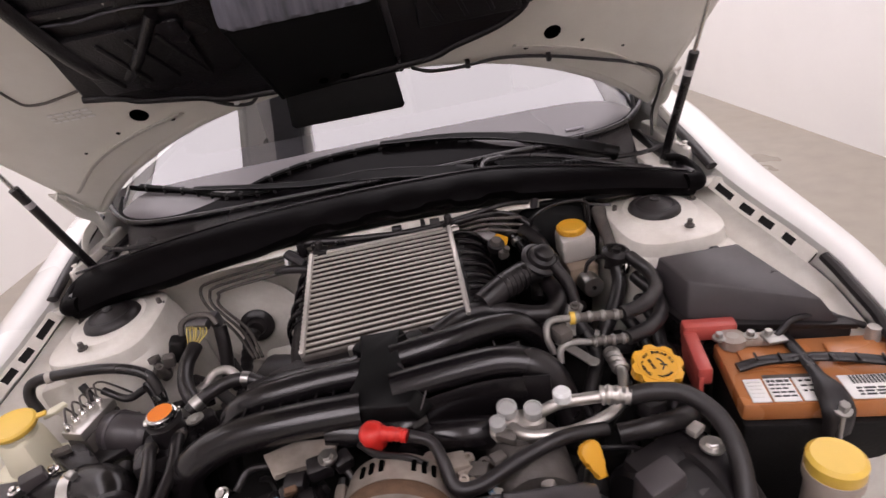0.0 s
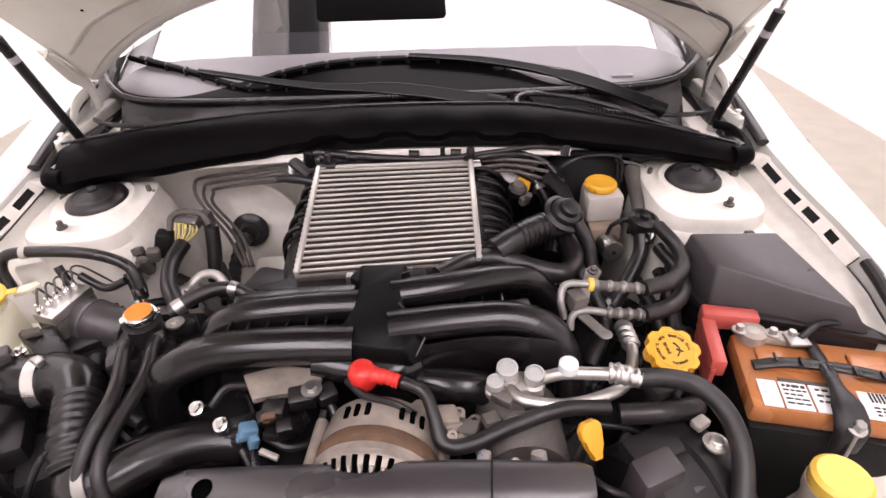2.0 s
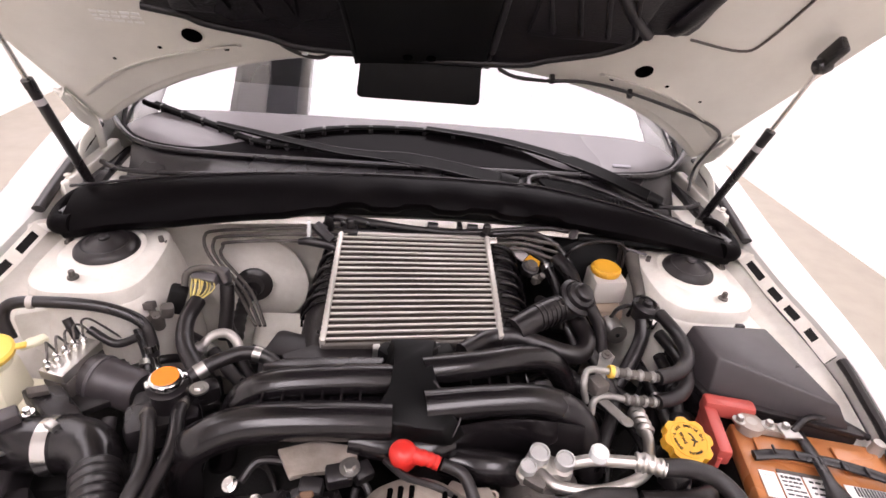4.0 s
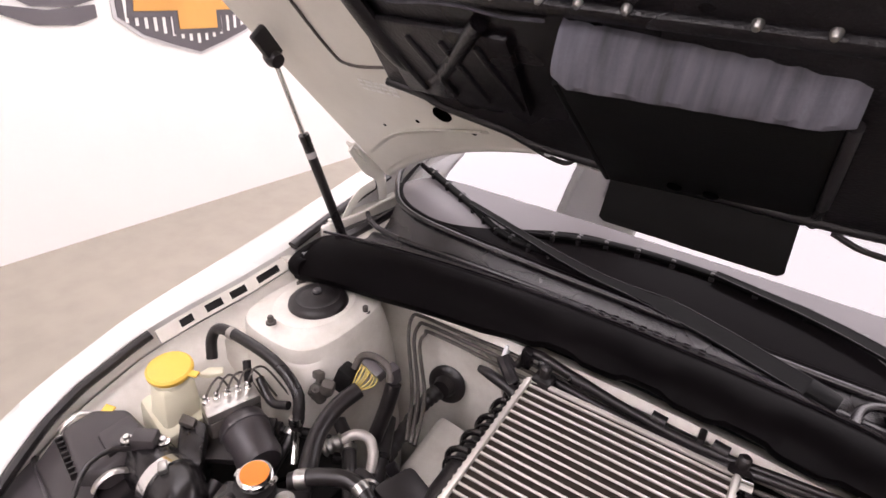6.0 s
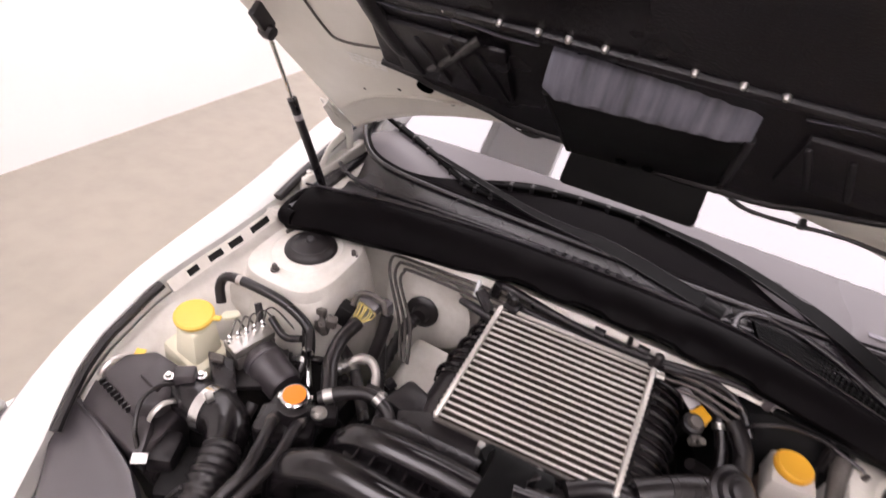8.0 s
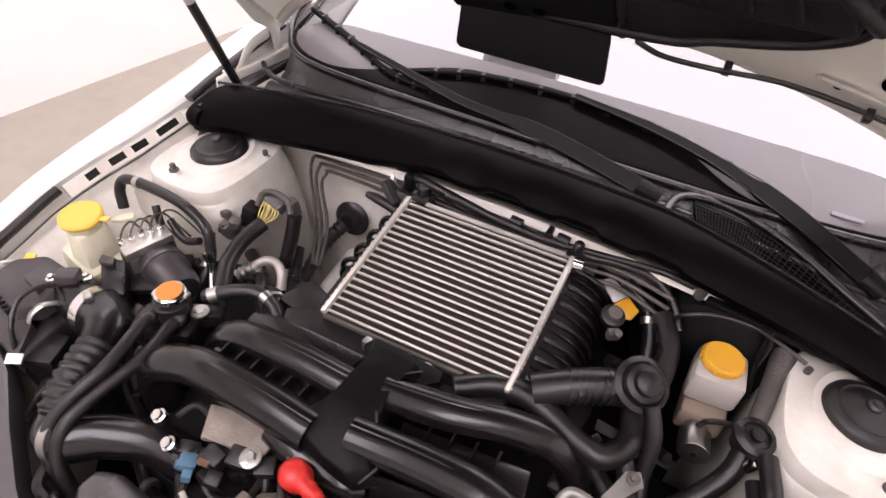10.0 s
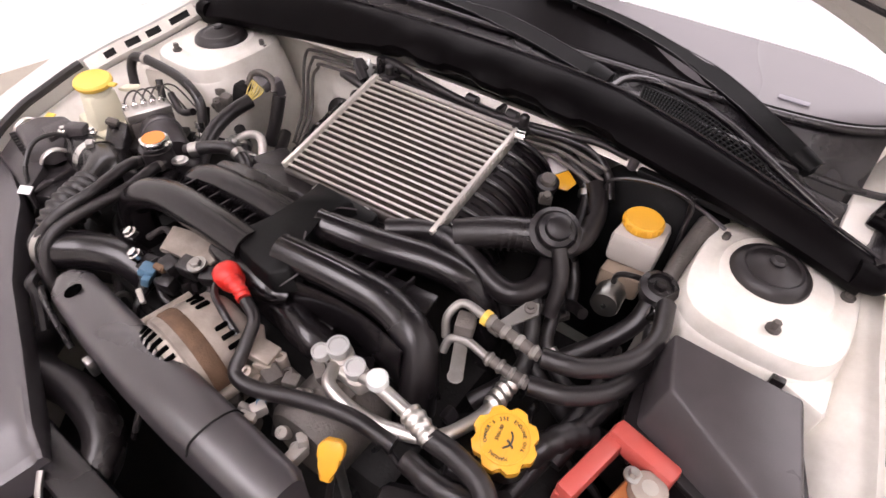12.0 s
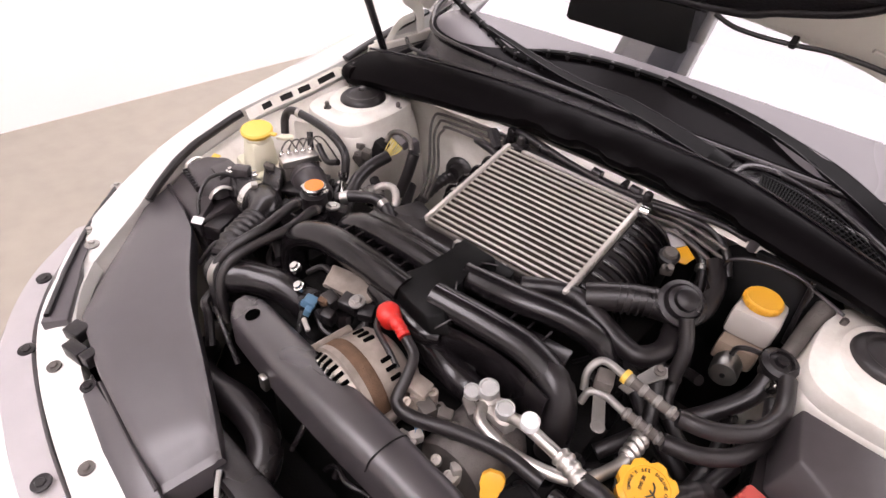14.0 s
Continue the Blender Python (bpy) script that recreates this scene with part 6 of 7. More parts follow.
# ---- belt cover ----
bc = thing("belt_cover", (0.0, 0.46, 0.70), "dark grey curved plastic belt cover", "belt cover")
rows = []
path, _ = spline([(-0.262, 0.484, 0.756), (-0.20, 0.476, 0.768), (-0.08, 0.464, 0.784), (0.04, 0.457, 0.794), (0.13, 0.454, 0.797), (0.235, 0.452, 0.792)], 8)
for i, p in enumerate(path):
    k = i / (len(path) - 1)
    w = (0.030 + 0.004 * math.sin(math.pi * k)) * min(1.0, 0.66 + k * 5) * min(1.0, 0.8 + (1 - k) * 8)
    rows.append([(p.x - 0.1 * w * math.cos(t), p.y - w * math.copysign(abs(math.cos(t)) ** 0.72, math.cos(t)), p.z - 0.034 + 0.034 * math.sin(t) ** 0.55 if 0 < j < 18 else p.z - 0.075) for j, t in enumerate([math.pi * j / 18 for j in range(19)])])
shell = loft(rows, 0.003)
for e in (0, -1):
    q = rows[e]
    join(shell, loft([q, [(x + (-0.004 if e == 0 else 0.004), y, 0.66) for x, y, z in q]], 0.002))
part("shell", shell, BELTPL, bc, "smooth dark grey shell")
part("seam", tube([(0.120, 0.419, 0.775), (0.121, 0.428, 0.793), (0.123, 0.454, 0.7985), (0.126, 0.479, 0.793), (0.127, 0.488, 0.775)], 0.0013, 6, 5), DARK, bc)
part("fixing_hole", lathe([(0, 0.0015), (0.0105, 0.0015), (0.0125, 0.0)], (-0.204, 0.470, 0.7685), (-0.15, -0.2, 1), 20), HOLE, bc, "dark fixing hole")
part("tab", box((-0.12, 0.428, 0.715), (0.016, 0.01, 0.03), 0.003), STEEL, bc)

# ---- radiator panel, lock carrier and front edge ----
rp = thing("radiator_duct_panel", (-0.4, 0.4, 0.60), "dark grey grained plastic panel above the radiator", "duct panel")
# one smooth sheet: outer edge, crown, then a rolled rim along the engine side
EDGE_OUT = [(0.0, -0.758, 0.556, 0.700), (0.16, -0.690, 0.500, 0.694), (0.40, -0.560, 0.370, 0.688), (0.55, -0.475, 0.296, 0.686), (0.72, -0.345, 0.268, 0.682), (0.9, -0.195, 0.253, 0.680), (1.0, -0.112, 0.248, 0.676)]
EDGE_IN = [(0.0, -0.742, 0.582, 0.708), (0.16, -0.636, 0.560, 0.710), (0.27, -0.545, 0.532, 0.712), (0.40, -0.452, 0.478, 0.710), (0.55, -0.365, 0.432, 0.705), (0.72, -0.235, 0.384, 0.702), (0.9, -0.135, 0.345, 0.698), (1.0, -0.094, 0.326, 0.690)]
rows = []
for k in range(41):
    t = k / 40
    a, b = Vector(lerp_table(EDGE_OUT, t)), Vector(lerp_table(EDGE_IN, t))
    n = (b - a).normalized() if (b - a).length > 0.004 else Vector((0.3, 0.95, 0))
    c = 0.010 * math.sin(math.pi * min(1.0, t * 1.15)) * min(1.0, (b - a).length / 0.12)
    end = -0.018 * max(0.0, (t - 0.93) / 0.07) ** 2
    row = [tuple(a + Vector((0, 0, -0.030 + end))), tuple(a + Vector((0, 0, -0.004 + end)))]
    for u in (0.04, 0.2, 0.4, 0.6, 0.8, 0.93):
        q = a.lerp(b, u)
        row.append((q.x, q.y, q.z + c * math.sin(math.pi * u) ** 0.7 + end))
    row += [tuple(b + Vector((0, 0, 0.004 + end))), tuple(b + n * 0.006 + Vector((0, 0, 0.002 + end))), tuple(b + n * 0.010 + Vector((0, 0, -0.008 + end))), tuple(b + n * 0.011 + Vector((0, 0, -0.045 + end)))]
    rows.append(row)
bm = loft(rows, 0.003)
q = rows[-1]
join(bm, loft([q, [(x + 0.010, y - 0.004, z - 0.006) for x, y, z in q], [(x + 0.014, y - 0.006, z - 0.05) for x, y, z in q]], 0.003))
part("panel", bm, PANELGREY, rp, "large smooth dark grey top panel")
low = [(-0.365, 0.262, 0.664), (-0.335, 0.235, 0.658), (-0.22, 0.218, 0.654), (-0.10, 0.208, 0.652), (-0.085, 0.246, 0.664), (-0.20, 0.253, 0.666)]
part("step", prism([(x, y, z - 0.04) for x, y, z in low], 0, 0, 0.004, None, low), PANELGREY, rp, "lower dark grey panel strip")
part("crease", tube([(-0.330, 0.263, 0.668), (-0.20, 0.250, 0.668), (-0.105, 0.243, 0.664)], 0.003, 6, 6), BELTPL, rp)
part("latch_block", boxes(((-0.452, 0.280, 0.676), (0.034, 0.030, 0.024), 0.004, (0, 0, 20)), ((-0.415, 0.262, 0.668), (0.040, 0.022, 0.032), 0.003, (0, 0, 12)), ((-0.385, 0.272, 0.672), (0.020, 0.024, 0.026), 0.003, (0, 0, 12))), PLASTIC, rp)
part("clip", bolt((-0.342, 0.248, 0.661), 0.007, (0, -0.1, 1), 0.005), PLASTIC, rp)
hose = thing("lower_radiator_hose", (-0.1, 0.39, 0.56), "fat black radiator hose behind the panel", "hose", "engine bay hoses")
part("hose", tube([(-0.36, 0.44, 0.58), (-0.30, 0.400, 0.61), (-0.235, 0.392, 0.632), (-0.167, 0.403, 0.637), (-0.10, 0.398, 0.635), (-0.057, 0.372, 0.625), (-0.045, 0.325, 0.605), (-0.055, 0.28, 0.56)], 0.0265, 18, 8), RUBBER, hose)
part("clamp", tube([(-0.046, 0.322, 0.603), (-0.047, 0.310, 0.594)], 0.029, 18, 2), CHROME, hose)
part("clamp_ear", box((-0.030, 0.322, 0.634), (0.012, 0.020, 0.010), 0.002), CHROME, hose)
part("bright_rod", tube([(-0.075, 0.318, 0.66), (-0.055, 0.300, 0.648), (-0.02, 0.280, 0.63)], 0.0045, 8, 4), STEEL, hose)
radt = thing("radiator", (-0.1, 0.34, 0.36), "black radiator with aluminium core behind the bumper", "radiator")
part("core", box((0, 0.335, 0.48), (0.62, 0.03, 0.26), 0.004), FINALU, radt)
part("top_tank", box((0.08, 0.335, 0.63), (0.5, 0.05, 0.05), 0.012), PLASTIC, radt)
lc = thing("bumper_support", (-0.4, 0.2, 0.60), "white painted bumper support strip with dark bolts", "support strip")
strip = [(-0.86, 0.545, 0.655), (-0.72, 0.41, 0.660), (-0.57, 0.292, 0.662), (-0.42, 0.232, 0.658), (-0.22, 0.195, 0.650), (0.0, 0.180, 0.648), (0.3, 0.20, 0.65), (0.6, 0.31, 0.655)]
ctr, _ = spline(strip, 6)
part("strip", loft([[(p.x - 0.012, p.y - 0.028, p.z - 0.006), (p.x, p.y, p.z), (p.x + 0.010, p.y + 0.028, p.z + 0.001), (p.x + 0.010, p.y + 0.034, p.z - 0.03)] for p in ctr], 0.002), PAINT, lc)
for x, y in ((-0.419, 0.226), (-0.211, 0.192), (-0.62, 0.33), (0.0, 0.18)):
    part("bolt", bolt((x, y, 0.660 if x < -0.3 else 0.652), 0.0065, (0, -0.1, 1), 0.005), CASTDIRTY, lc)
gt = thing("grille_trim", (-0.4, 0.15, 0.58), "grey plastic trim strip along the bumper edge", "trim strip")
outer = [(-0.80, 0.42, 0.640), (-0.68, 0.295, 0.648), (-0.53, 0.205, 0.652), (-0.36, 0.158, 0.648), (-0.20, 0.135, 0.644), (0.0, 0.125, 0.642), (0.3, 0.14, 0.642)]
ctr, _ = spline(outer, 6)
part("strip", loft([[(p.x - 0.010, p.y - 0.034, p.z - 0.022), (p.x - 0.006, p.y - 0.024, p.z - 0.004), (p.x, p.y, p.z), (p.x + 0.006, p.y + 0.022, p.z + 0.002), (p.x + 0.006, p.y + 0.026, p.z - 0.012)] for p in ctr], 0.002), TRIMGREY, gt)
for x, y in ((-0.493, 0.208), (-0.23, 0.142), (-0.66, 0.29)):
    part("push_clip", bolt((x, y, 0.653), 0.008, (0, -0.1, 1), 0.004), PLASTIC, gt)
hlb = thing("headlight_bracket", (-0.72, 0.45, 0.62), "dark plastic headlight bracket with metal tabs", "bracket")
part("arm", prism([(-0.862, 0.510), (-0.735, 0.398), (-0.63, 0.318), (-0.515, 0.242), (-0.492, 0.278), (-0.575, 0.325), (-0.600, 0.342), (-0.64, 0.356), (-0.69, 0.398), (-0.735, 0.425), (-0.80, 0.485), (-0.85, 0.530)], 0.645, 0.676, 0.004), PANELGREY, hlb, "dark grey moulded bracket arm")
part("rib", tube([(-0.85, 0.515, 0.678), (-0.735, 0.410, 0.680), (-0.63, 0.330, 0.680), (-0.52, 0.256, 0.680)], 0.005, 8, 6), PLASTIC, hlb)
for c in ((-0.668, 0.388, 0.677), (-0.845, 0.512, 0.677), (-0.715, 0.402, 0.677)):
    part("tab", join(disc_cyl(c, 0.014, 0.004, (0, 0, 1), 0.001), bolt((c[0], c[1], c[2] + 0.004), 0.006, (0, 0, 1), 0.006)), STEEL, hlb)

# ---- mural on the wall: plain shapes ----
mu = thing("wall_emblem", (XL, 2.3, 1.2), "large wall emblem of plain gold, silver and dark shapes", "wall emblem")


def on_wall(poly, d0, d1, bev=0.0):
    m = Matrix(((0, 0, 1, XL), (1, 0, 0, -0.06), (0, 1, 0, -0.045), (0, 0, 0, 1)))
    return prism(poly, d0, d1, bev, m)


def shield(k):
    cy, cz = 2.31, 1.22
    return [(cy + (y - cy) * k, cz + (z - cz) * k) for y, z in ((1.88, 1.10), (2.0, 1.01), (2.15, 0.955), (2.31, 0.905), (2.47, 0.955), (2.62, 1.01), (2.74, 1.10), (2.74, 1.45), (1.88, 1.45))]


part("outline", on_wall(shield(1.0), 0.002, 0.008), MURALGREY, mu)
part("field", on_wall(shield(0.955), 0.008, 0.012), MURALDARK, mu)
for k in range(17):
    y = 1.94 + 0.046 * k
    z0 = 0.965 + 0.30 * abs(y - 2.31)
    part("stripe", on_wall([(y - 0.008, z0), (y + 0.008, z0), (y + 0.008, 1.40), (y - 0.008, 1.40)], 0.012, 0.015), WALLP, mu)
part("bar_outline", on_wall([(1.94, 1.10), (2.17, 1.10), (2.17, 1.015), (2.45, 1.015), (2.45, 1.10), (2.68, 1.10), (2.72, 1.40), (1.98, 1.40)], 0.015, 0.019), MURALDARK, mu)
part("gold_bar", on_wall([(1.975, 1.13), (2.20, 1.13), (2.20, 1.04), (2.42, 1.04), (2.42, 1.13), (2.645, 1.13), (2.69, 1.38), (2.01, 1.38)], 0.019, 0.024), GOLD, mu, "flat gold shape")
for s in (-1, 1):
    for k in range(4):
        y0, z0 = 2.31 + s * 0.50, 1.075 + 0.075 * k
        part("wing_stripe", on_wall([(y0, z0 + 0.03), (y0 + s * 0.10, z0), (y0 + s * 0.26, z0 + 0.005), (y0 + s * 0.40, z0 + 0.06 + 0.02 * k), (y0 + s * 0.40, z0 + 0.09 + 0.02 * k), (y0 + s * 0.20, z0 + 0.065), (y0, z0 + 0.085)], 0.002, 0.008), MURALDARK, mu)

# ---- left-hand side: washer tank, brake unit, airbox ----
wt = thing("washer_tank", (-0.63, 0.76, 0.64), "cloudy cream washer tank with a yellow cap", "washer tank")
cap = part("cap", lathe([(0, 0), (0.032, 0), (0.0345, 0.003), (0.0345, 0.009), (0.031, 0.012), (0.028, 0.0105), (0, 0.012)], (-0.625, 0.762, 0.824), (0.10, -0.12, 1), 32), LEMON, wt, "bright yellow cap")
part("cap_tab", box((-0.590, 0.778, 0.829), (0.018, 0.012, 0.005), 0.002, (0, 0, 25)), LEMON, cap)
part("tank", prism([(-0.665, 0.725, 0.66), (-0.585, 0.715, 0.66), (-0.580, 0.790, 0.66), (-0.660, 0.800, 0.66)], 0, 0, 0.010, None, [(-0.650, 0.738, 0.816), (-0.602, 0.733, 0.812), (-0.598, 0.786, 0.816), (-0.646, 0.790, 0.820)]), TANK, wt, "cloudy cream tank")
part("neck", disc_cyl((-0.625, 0.762, 0.808), 0.028, 0.014, (0.10, -0.12, 1), 0.003), TANK, wt)
part("shoulder", prism([(-0.690, 0.728, 0.66), (-0.578, 0.708, 0.66), (-0.572, 0.800, 0.66), (-0.684, 0.806, 0.66)], 0, 0, 0.010, None, [(-0.688, 0.732, 0.752), (-0.580, 0.712, 0.744), (-0.574, 0.796, 0.752), (-0.682, 0.802, 0.758)]), TANK, wt)
part("flange", prism([(-0.602, 0.790), (-0.586, 0.800), (-0.574, 0.818), (-0.586, 0.828), (-0.604, 0.812)], 0.806, 0.814, 0.003), TANK, wt)
wt.matrix_basis = Matrix.Translation((0.008, -0.008, 0.003)) @ wt.matrix_basis
part("warning_label", box((-0.672, 0.675, 0.770), (0.018, 0.018, 0.003), 0.0008, (20, 0, 20)), LEMON, car, "small yellow warning label")
ab = thing("brake_control_unit", (-0.5, 0.79, 0.70), "aluminium brake control block with pipes and a dark motor", "brake unit")
part("lower_body", prism([(-0.562, 0.762), (-0.522, 0.752), (-0.504, 0.832), (-0.546, 0.842)], 0.70, 0.776, 0.004), CASTDIRTY, ab)
part("valve_block", prism([(-0.564, 0.763), (-0.524, 0.750), (-0.505, 0.832), (-0.546, 0.845)], 0.776, 0.792, 0.002), ALU, ab, "bright machined aluminium block")
part("motor", lathe([(0, 0), (0.034, 0), (0.037, 0.005), (0.037, 0.046), (0.034, 0.050), (0.034, 0.084), (0.028, 0.092), (0, 0.092)], (-0.520, 0.800, 0.748), (0.94, -0.28, -0.10), 32), SHELLPL, ab, "dark round motor")
part("connector", prism([(-0.582, 0.738, 0.690), (-0.528, 0.748, 0.690), (-0.478, 0.702, 0.690), (-0.512, 0.682, 0.690)], 0, 0, 0.005, None, [(-0.582, 0.742, 0.776), (-0.530, 0.752, 0.778), (-0.480, 0.706, 0.764), (-0.512, 0.686, 0.762)]), PLASTIC, ab, "black control box")
part("connector_lid", prism([(-0.570, 0.738), (-0.545, 0.745), (-0.535, 0.732), (-0.560, 0.724)], 0.774, 0.783, 0.002), CASTDIRTY, ab)
part("bolt", bolt((-0.508, 0.800, 0.772), 0.006, (0.95, -0.25, 0.1), 0.008), CHROME, ab)
part("motor_ring", lathe([(0.0375, 0.020), (0.0388, 0.021), (0.0388, 0.026), (0.0375, 0.027)], (-0.520, 0.800, 0.748), (0.94, -0.28, -0.10), 32), PANELGREY, ab)
for k in range(5):
    a = Vector((-0.550 + 0.0052 * k, 0.766 + 0.0152 * k, 0.792))
    part("union", lathe([(0, 0), (0.006, 0), (0.006, 0.008), (0.004, 0.010), (0.0035, 0.016), (0, 0.016)], a, (0, 0, 1), 8), CHROME, ab)
    part("brake_pipe", tube([a + Vector((0, 0, 0.012)), a + Vector((0.000, 0.006, 0.022)), a + Vector((-0.008, 0.022, 0.026)), a + Vector((-0.020 + 0.004 * k, 0.042, 0.012)), a + Vector((-0.014 + 0.010 * k, 0.060, -0.04))], 0.0018, 8, 6), CASTDIRTY, ab)
part("bracket", boxes(((-0.50, 0.78, 0.74), (0.10, 0.09, 0.012), 0.003, (0, 0, 35)), ((-0.47, 0.80, 0.70), (0.02, 0.02, 0.10), 0.004)), PLASTIC, ab)
vh = thing("vacuum_hose", (-0.55, 0.86, 0.80), "thick black hose looping in front of the strut tower", "hose", "engine bay hoses")
part("hose", tube([(-0.645, 0.840, 0.785), (-0.654, 0.850, 0.818), (-0.640, 0.859, 0.840), (-0.590, 0.866, 0.840), (-0.513, 0.870, 0.830), (-0.455, 0.862, 0.810), (-0.438, 0.850, 0.778), (-0.436, 0.842, 0.755)], 0.0095, 14, 8), RUBBER, vh)
part("clip", tube([(-0.618, 0.8625, 0.8412), (-0.609, 0.8638, 0.8412)], 0.0108, 14, 2), CAST, vh)
part("end_clamp", tube([(-0.439, 0.845, 0.775), (-0.437, 0.843, 0.764)], 0.0112, 14, 2), CHROME, vh)
part("steel_pipe", tube([(-0.437, 0.842, 0.757), (-0.430, 0.832, 0.735), (-0.415, 0.815, 0.715)], 0.007, 10, 5), CHROME, vh)
for pts in ([(-0.56, 0.85, 0.82), (-0.545, 0.84, 0.79), (-0.52, 0.83, 0.74)], [(-0.53, 0.85, 0.80), (-0.49, 0.84, 0.78), (-0.455, 0.845, 0.79)]):
    part("branch", tube(pts, 0.007, 10, 6), RUBBER, vh)

hc = thing("harness_connector", (-0.385, 0.945, 0.78), "dark harness connector with bundled yellow wires", "connector")
part("shell", boxes(((-0.378, 0.958, 0.834), (0.046, 0.018, 0.020), 0.004, (25, 0, -15)), ((-0.350, 0.972, 0.830), (0.022, 0.020, 0.034), 0.005, (10, 0, -15))), PANELGREY, hc)
for k in range(10):
    x = -0.397 + 0.0038 * k
    part("wire", tube([(x, 0.950, 0.837), (x + 0.004 * math.sin(2.3 * k), 0.937, 0.825 - 0.003 * (k % 3)), (-0.390 + (x + 0.38) * 0.4, 0.926, 0.806)], 0.00125, 6, 6), TANWIRE, hc)
part("loom", tube([(-0.385, 0.928, 0.806), (-0.392, 0.885, 0.795), (-0.380, 0.835, 0.785), (-0.352, 0.79, 0.775), (-0.335, 0.76, 0.755)], 0.0138, 14, 8), RUBBER, hc, "fat black loom sleeve")
part("second_loom", tube([(-0.345, 0.968, 0.815), (-0.345, 0.95, 0.77), (-0.35, 0.93, 0.72)], 0.013, 12, 6), RUBBER, hc)
part("bracket", box((-0.425, 0.94, 0.80), (0.03, 0.03, 0.05), 0.006, (0, 20, 10)), DARK, hc)
part("relay", boxes(((-0.430, 0.905, 0.800), (0.022, 0.020, 0.026), 0.006, (10, 10, 25)), ((-0.448, 0.897, 0.786), (0.016, 0.016, 0.03), 0.004)), CASTDIRTY, hc)
casting((-0.462, 0.905, 0.786), 7, (0.022, 0.016, 0.018), 0.024, 17, CASTDIRTY, hc)
part("shell_ring", tube([(-0.412, 0.948, 0.822), (-0.408, 0.960, 0.842), (-0.385, 0.966, 0.850), (-0.355, 0.964, 0.846), (-0.342, 0.955, 0.828)], 0.006, 10, 6), CASTDIRTY, hc)

bl = thing("brake_lines", (-0.4, 1.1, 0.70), "three dusty grey-brown brake lines bent along the firewall", "brake lines")
for k in range(3):
    o = 0.0135 * k
    part("line", tube([(-0.295 + o * 0.6, 0.945, 0.74), (-0.345 + o, 1.02, 0.765), (-0.415 + o, 1.095, 0.80 - o * 0.3), (-0.425 + o * 1.2, 1.118, 0.830 - o * 0.9), (-0.395 + o * 0.5, 1.112, 0.846 - o), (-0.30, 1.098, 0.862 - o), (-0.20, 1.092 - o * 0.3, 0.874 - o), (-0.05, 1.082 - o * 0.5, 0.878 - o * 0.6), (0.08, 1.080 - o * 0.8, 0.880 - o * 0.5), (0.15, 1.074 - o * 1.0, 0.878 - o * 0.5), (0.21, 1.074 - o * 0.8, 0.880 - o * 0.5), (0.29, 1.066 - o * 0.6, 0.872 - o)], 0.0034, 8, 6), CASTDIRTY, bl)
part("clip", box((-0.212, 1.088, 0.872), (0.008, 0.022, 0.036), 0.002, (-20, 0, 0)), WHITECAP, bl, "white plastic line clip")
part("clip", box((0.085, 1.083, 0.888), (0.010, 0.026, 0.026), 0.003), PLASTIC, bl)
lm = thing("firewall_loom", (0, 1.08, 0.86), "taped black wiring loom above the intercooler", "wiring loom")
part("loom", tube([(-0.185, 1.075, 0.872), (-0.165, 1.082, 0.902), (-0.10, 1.078, 0.898), (-0.02, 1.072, 0.892), (0.06, 1.070, 0.888), (0.12, 1.072, 0.890), (0.19, 1.078, 0.895), (0.26, 1.080, 0.902), (0.31, 1.082, 0.896)], [0.007, 0.008, 0.008, 0.007, 0.0065, 0.006, 0.0055, 0.005, 0.005], 12, 6), RUBBER, lm)
for x in (-0.15, -0.10, 0.02, 0.10):
    part("tape", tube([(x, 1.077, 0.896), (x + 0.02, 1.076, 0.895)], 0.0088, 12, 2), PLASTIC, lm)
part("end_plug", box((-0.172, 1.078, 0.893), (0.018, 0.018, 0.034), 0.004), PLASTIC, lm)
part("stub", join(disc_cyl((0.320, 1.080, 0.882), 0.008, 0.036, (0.1, -0.2, 1)), box((0.312, 1.084, 0.902), (0.034, 0.014, 0.012), 0.003)), PANELGREY, lm)
part("branch", tube([(-0.12, 1.066, 0.884), (-0.02, 1.058, 0.884), (0.09, 1.062, 0.882), (0.17, 1.070, 0.890), (0.245, 1.085, 0.884), (0.29, 1.070, 0.866), (0.315, 1.04, 0.842)], 0.0065, 10, 6), RUBBER, lm)
part("stay_rod", tube([(0.325, 1.096, 0.878), (0.39, 1.085, 0.872), (0.43, 1.070, 0.870), (0.475, 1.050, 0.866)], 0.0030, 8, 4), PANELGREY, lm, "thin grey rod")
gr = thing("cable_grommet", (-0.355, 1.12, 0.70), "black rubber grommet with a thick cable through the firewall", "grommet")
part("disc", lathe([(0, 0), (0.037, 0), (0.039, 0.005), (0.035, 0.010), (0.022, 0.013), (0.017, 0.030), (0, 0.030)], (-0.340, 1.130, 0.708), (0.12, -1, 0.18), 30), RUBBER, gr)
part("cable", tube([(-0.343, 1.10, 0.708), (-0.350, 1.06, 0.694), (-0.348, 1.0, 0.672), (-0.340, 0.95, 0.65), (-0.32, 0.90, 0.62)], [0.016, 0.013, 0.013, 0.012, 0.012], 14, 12, 0.0012, 14), RUBBER, gr)
part("pressing", prism([(-0.335 + 0.108 * math.cos(math.pi * k / 18), 0.705 + 0.112 * math.sin(math.pi * k / 18)) for k in range(36)], 0, 0.008, 0.003, Matrix(((1, 0, 0, 0), (0, 0, -1, 1.150), (0, 1, 0, 0), (0, 0, 0, 1)))), BAYPAINT, car)
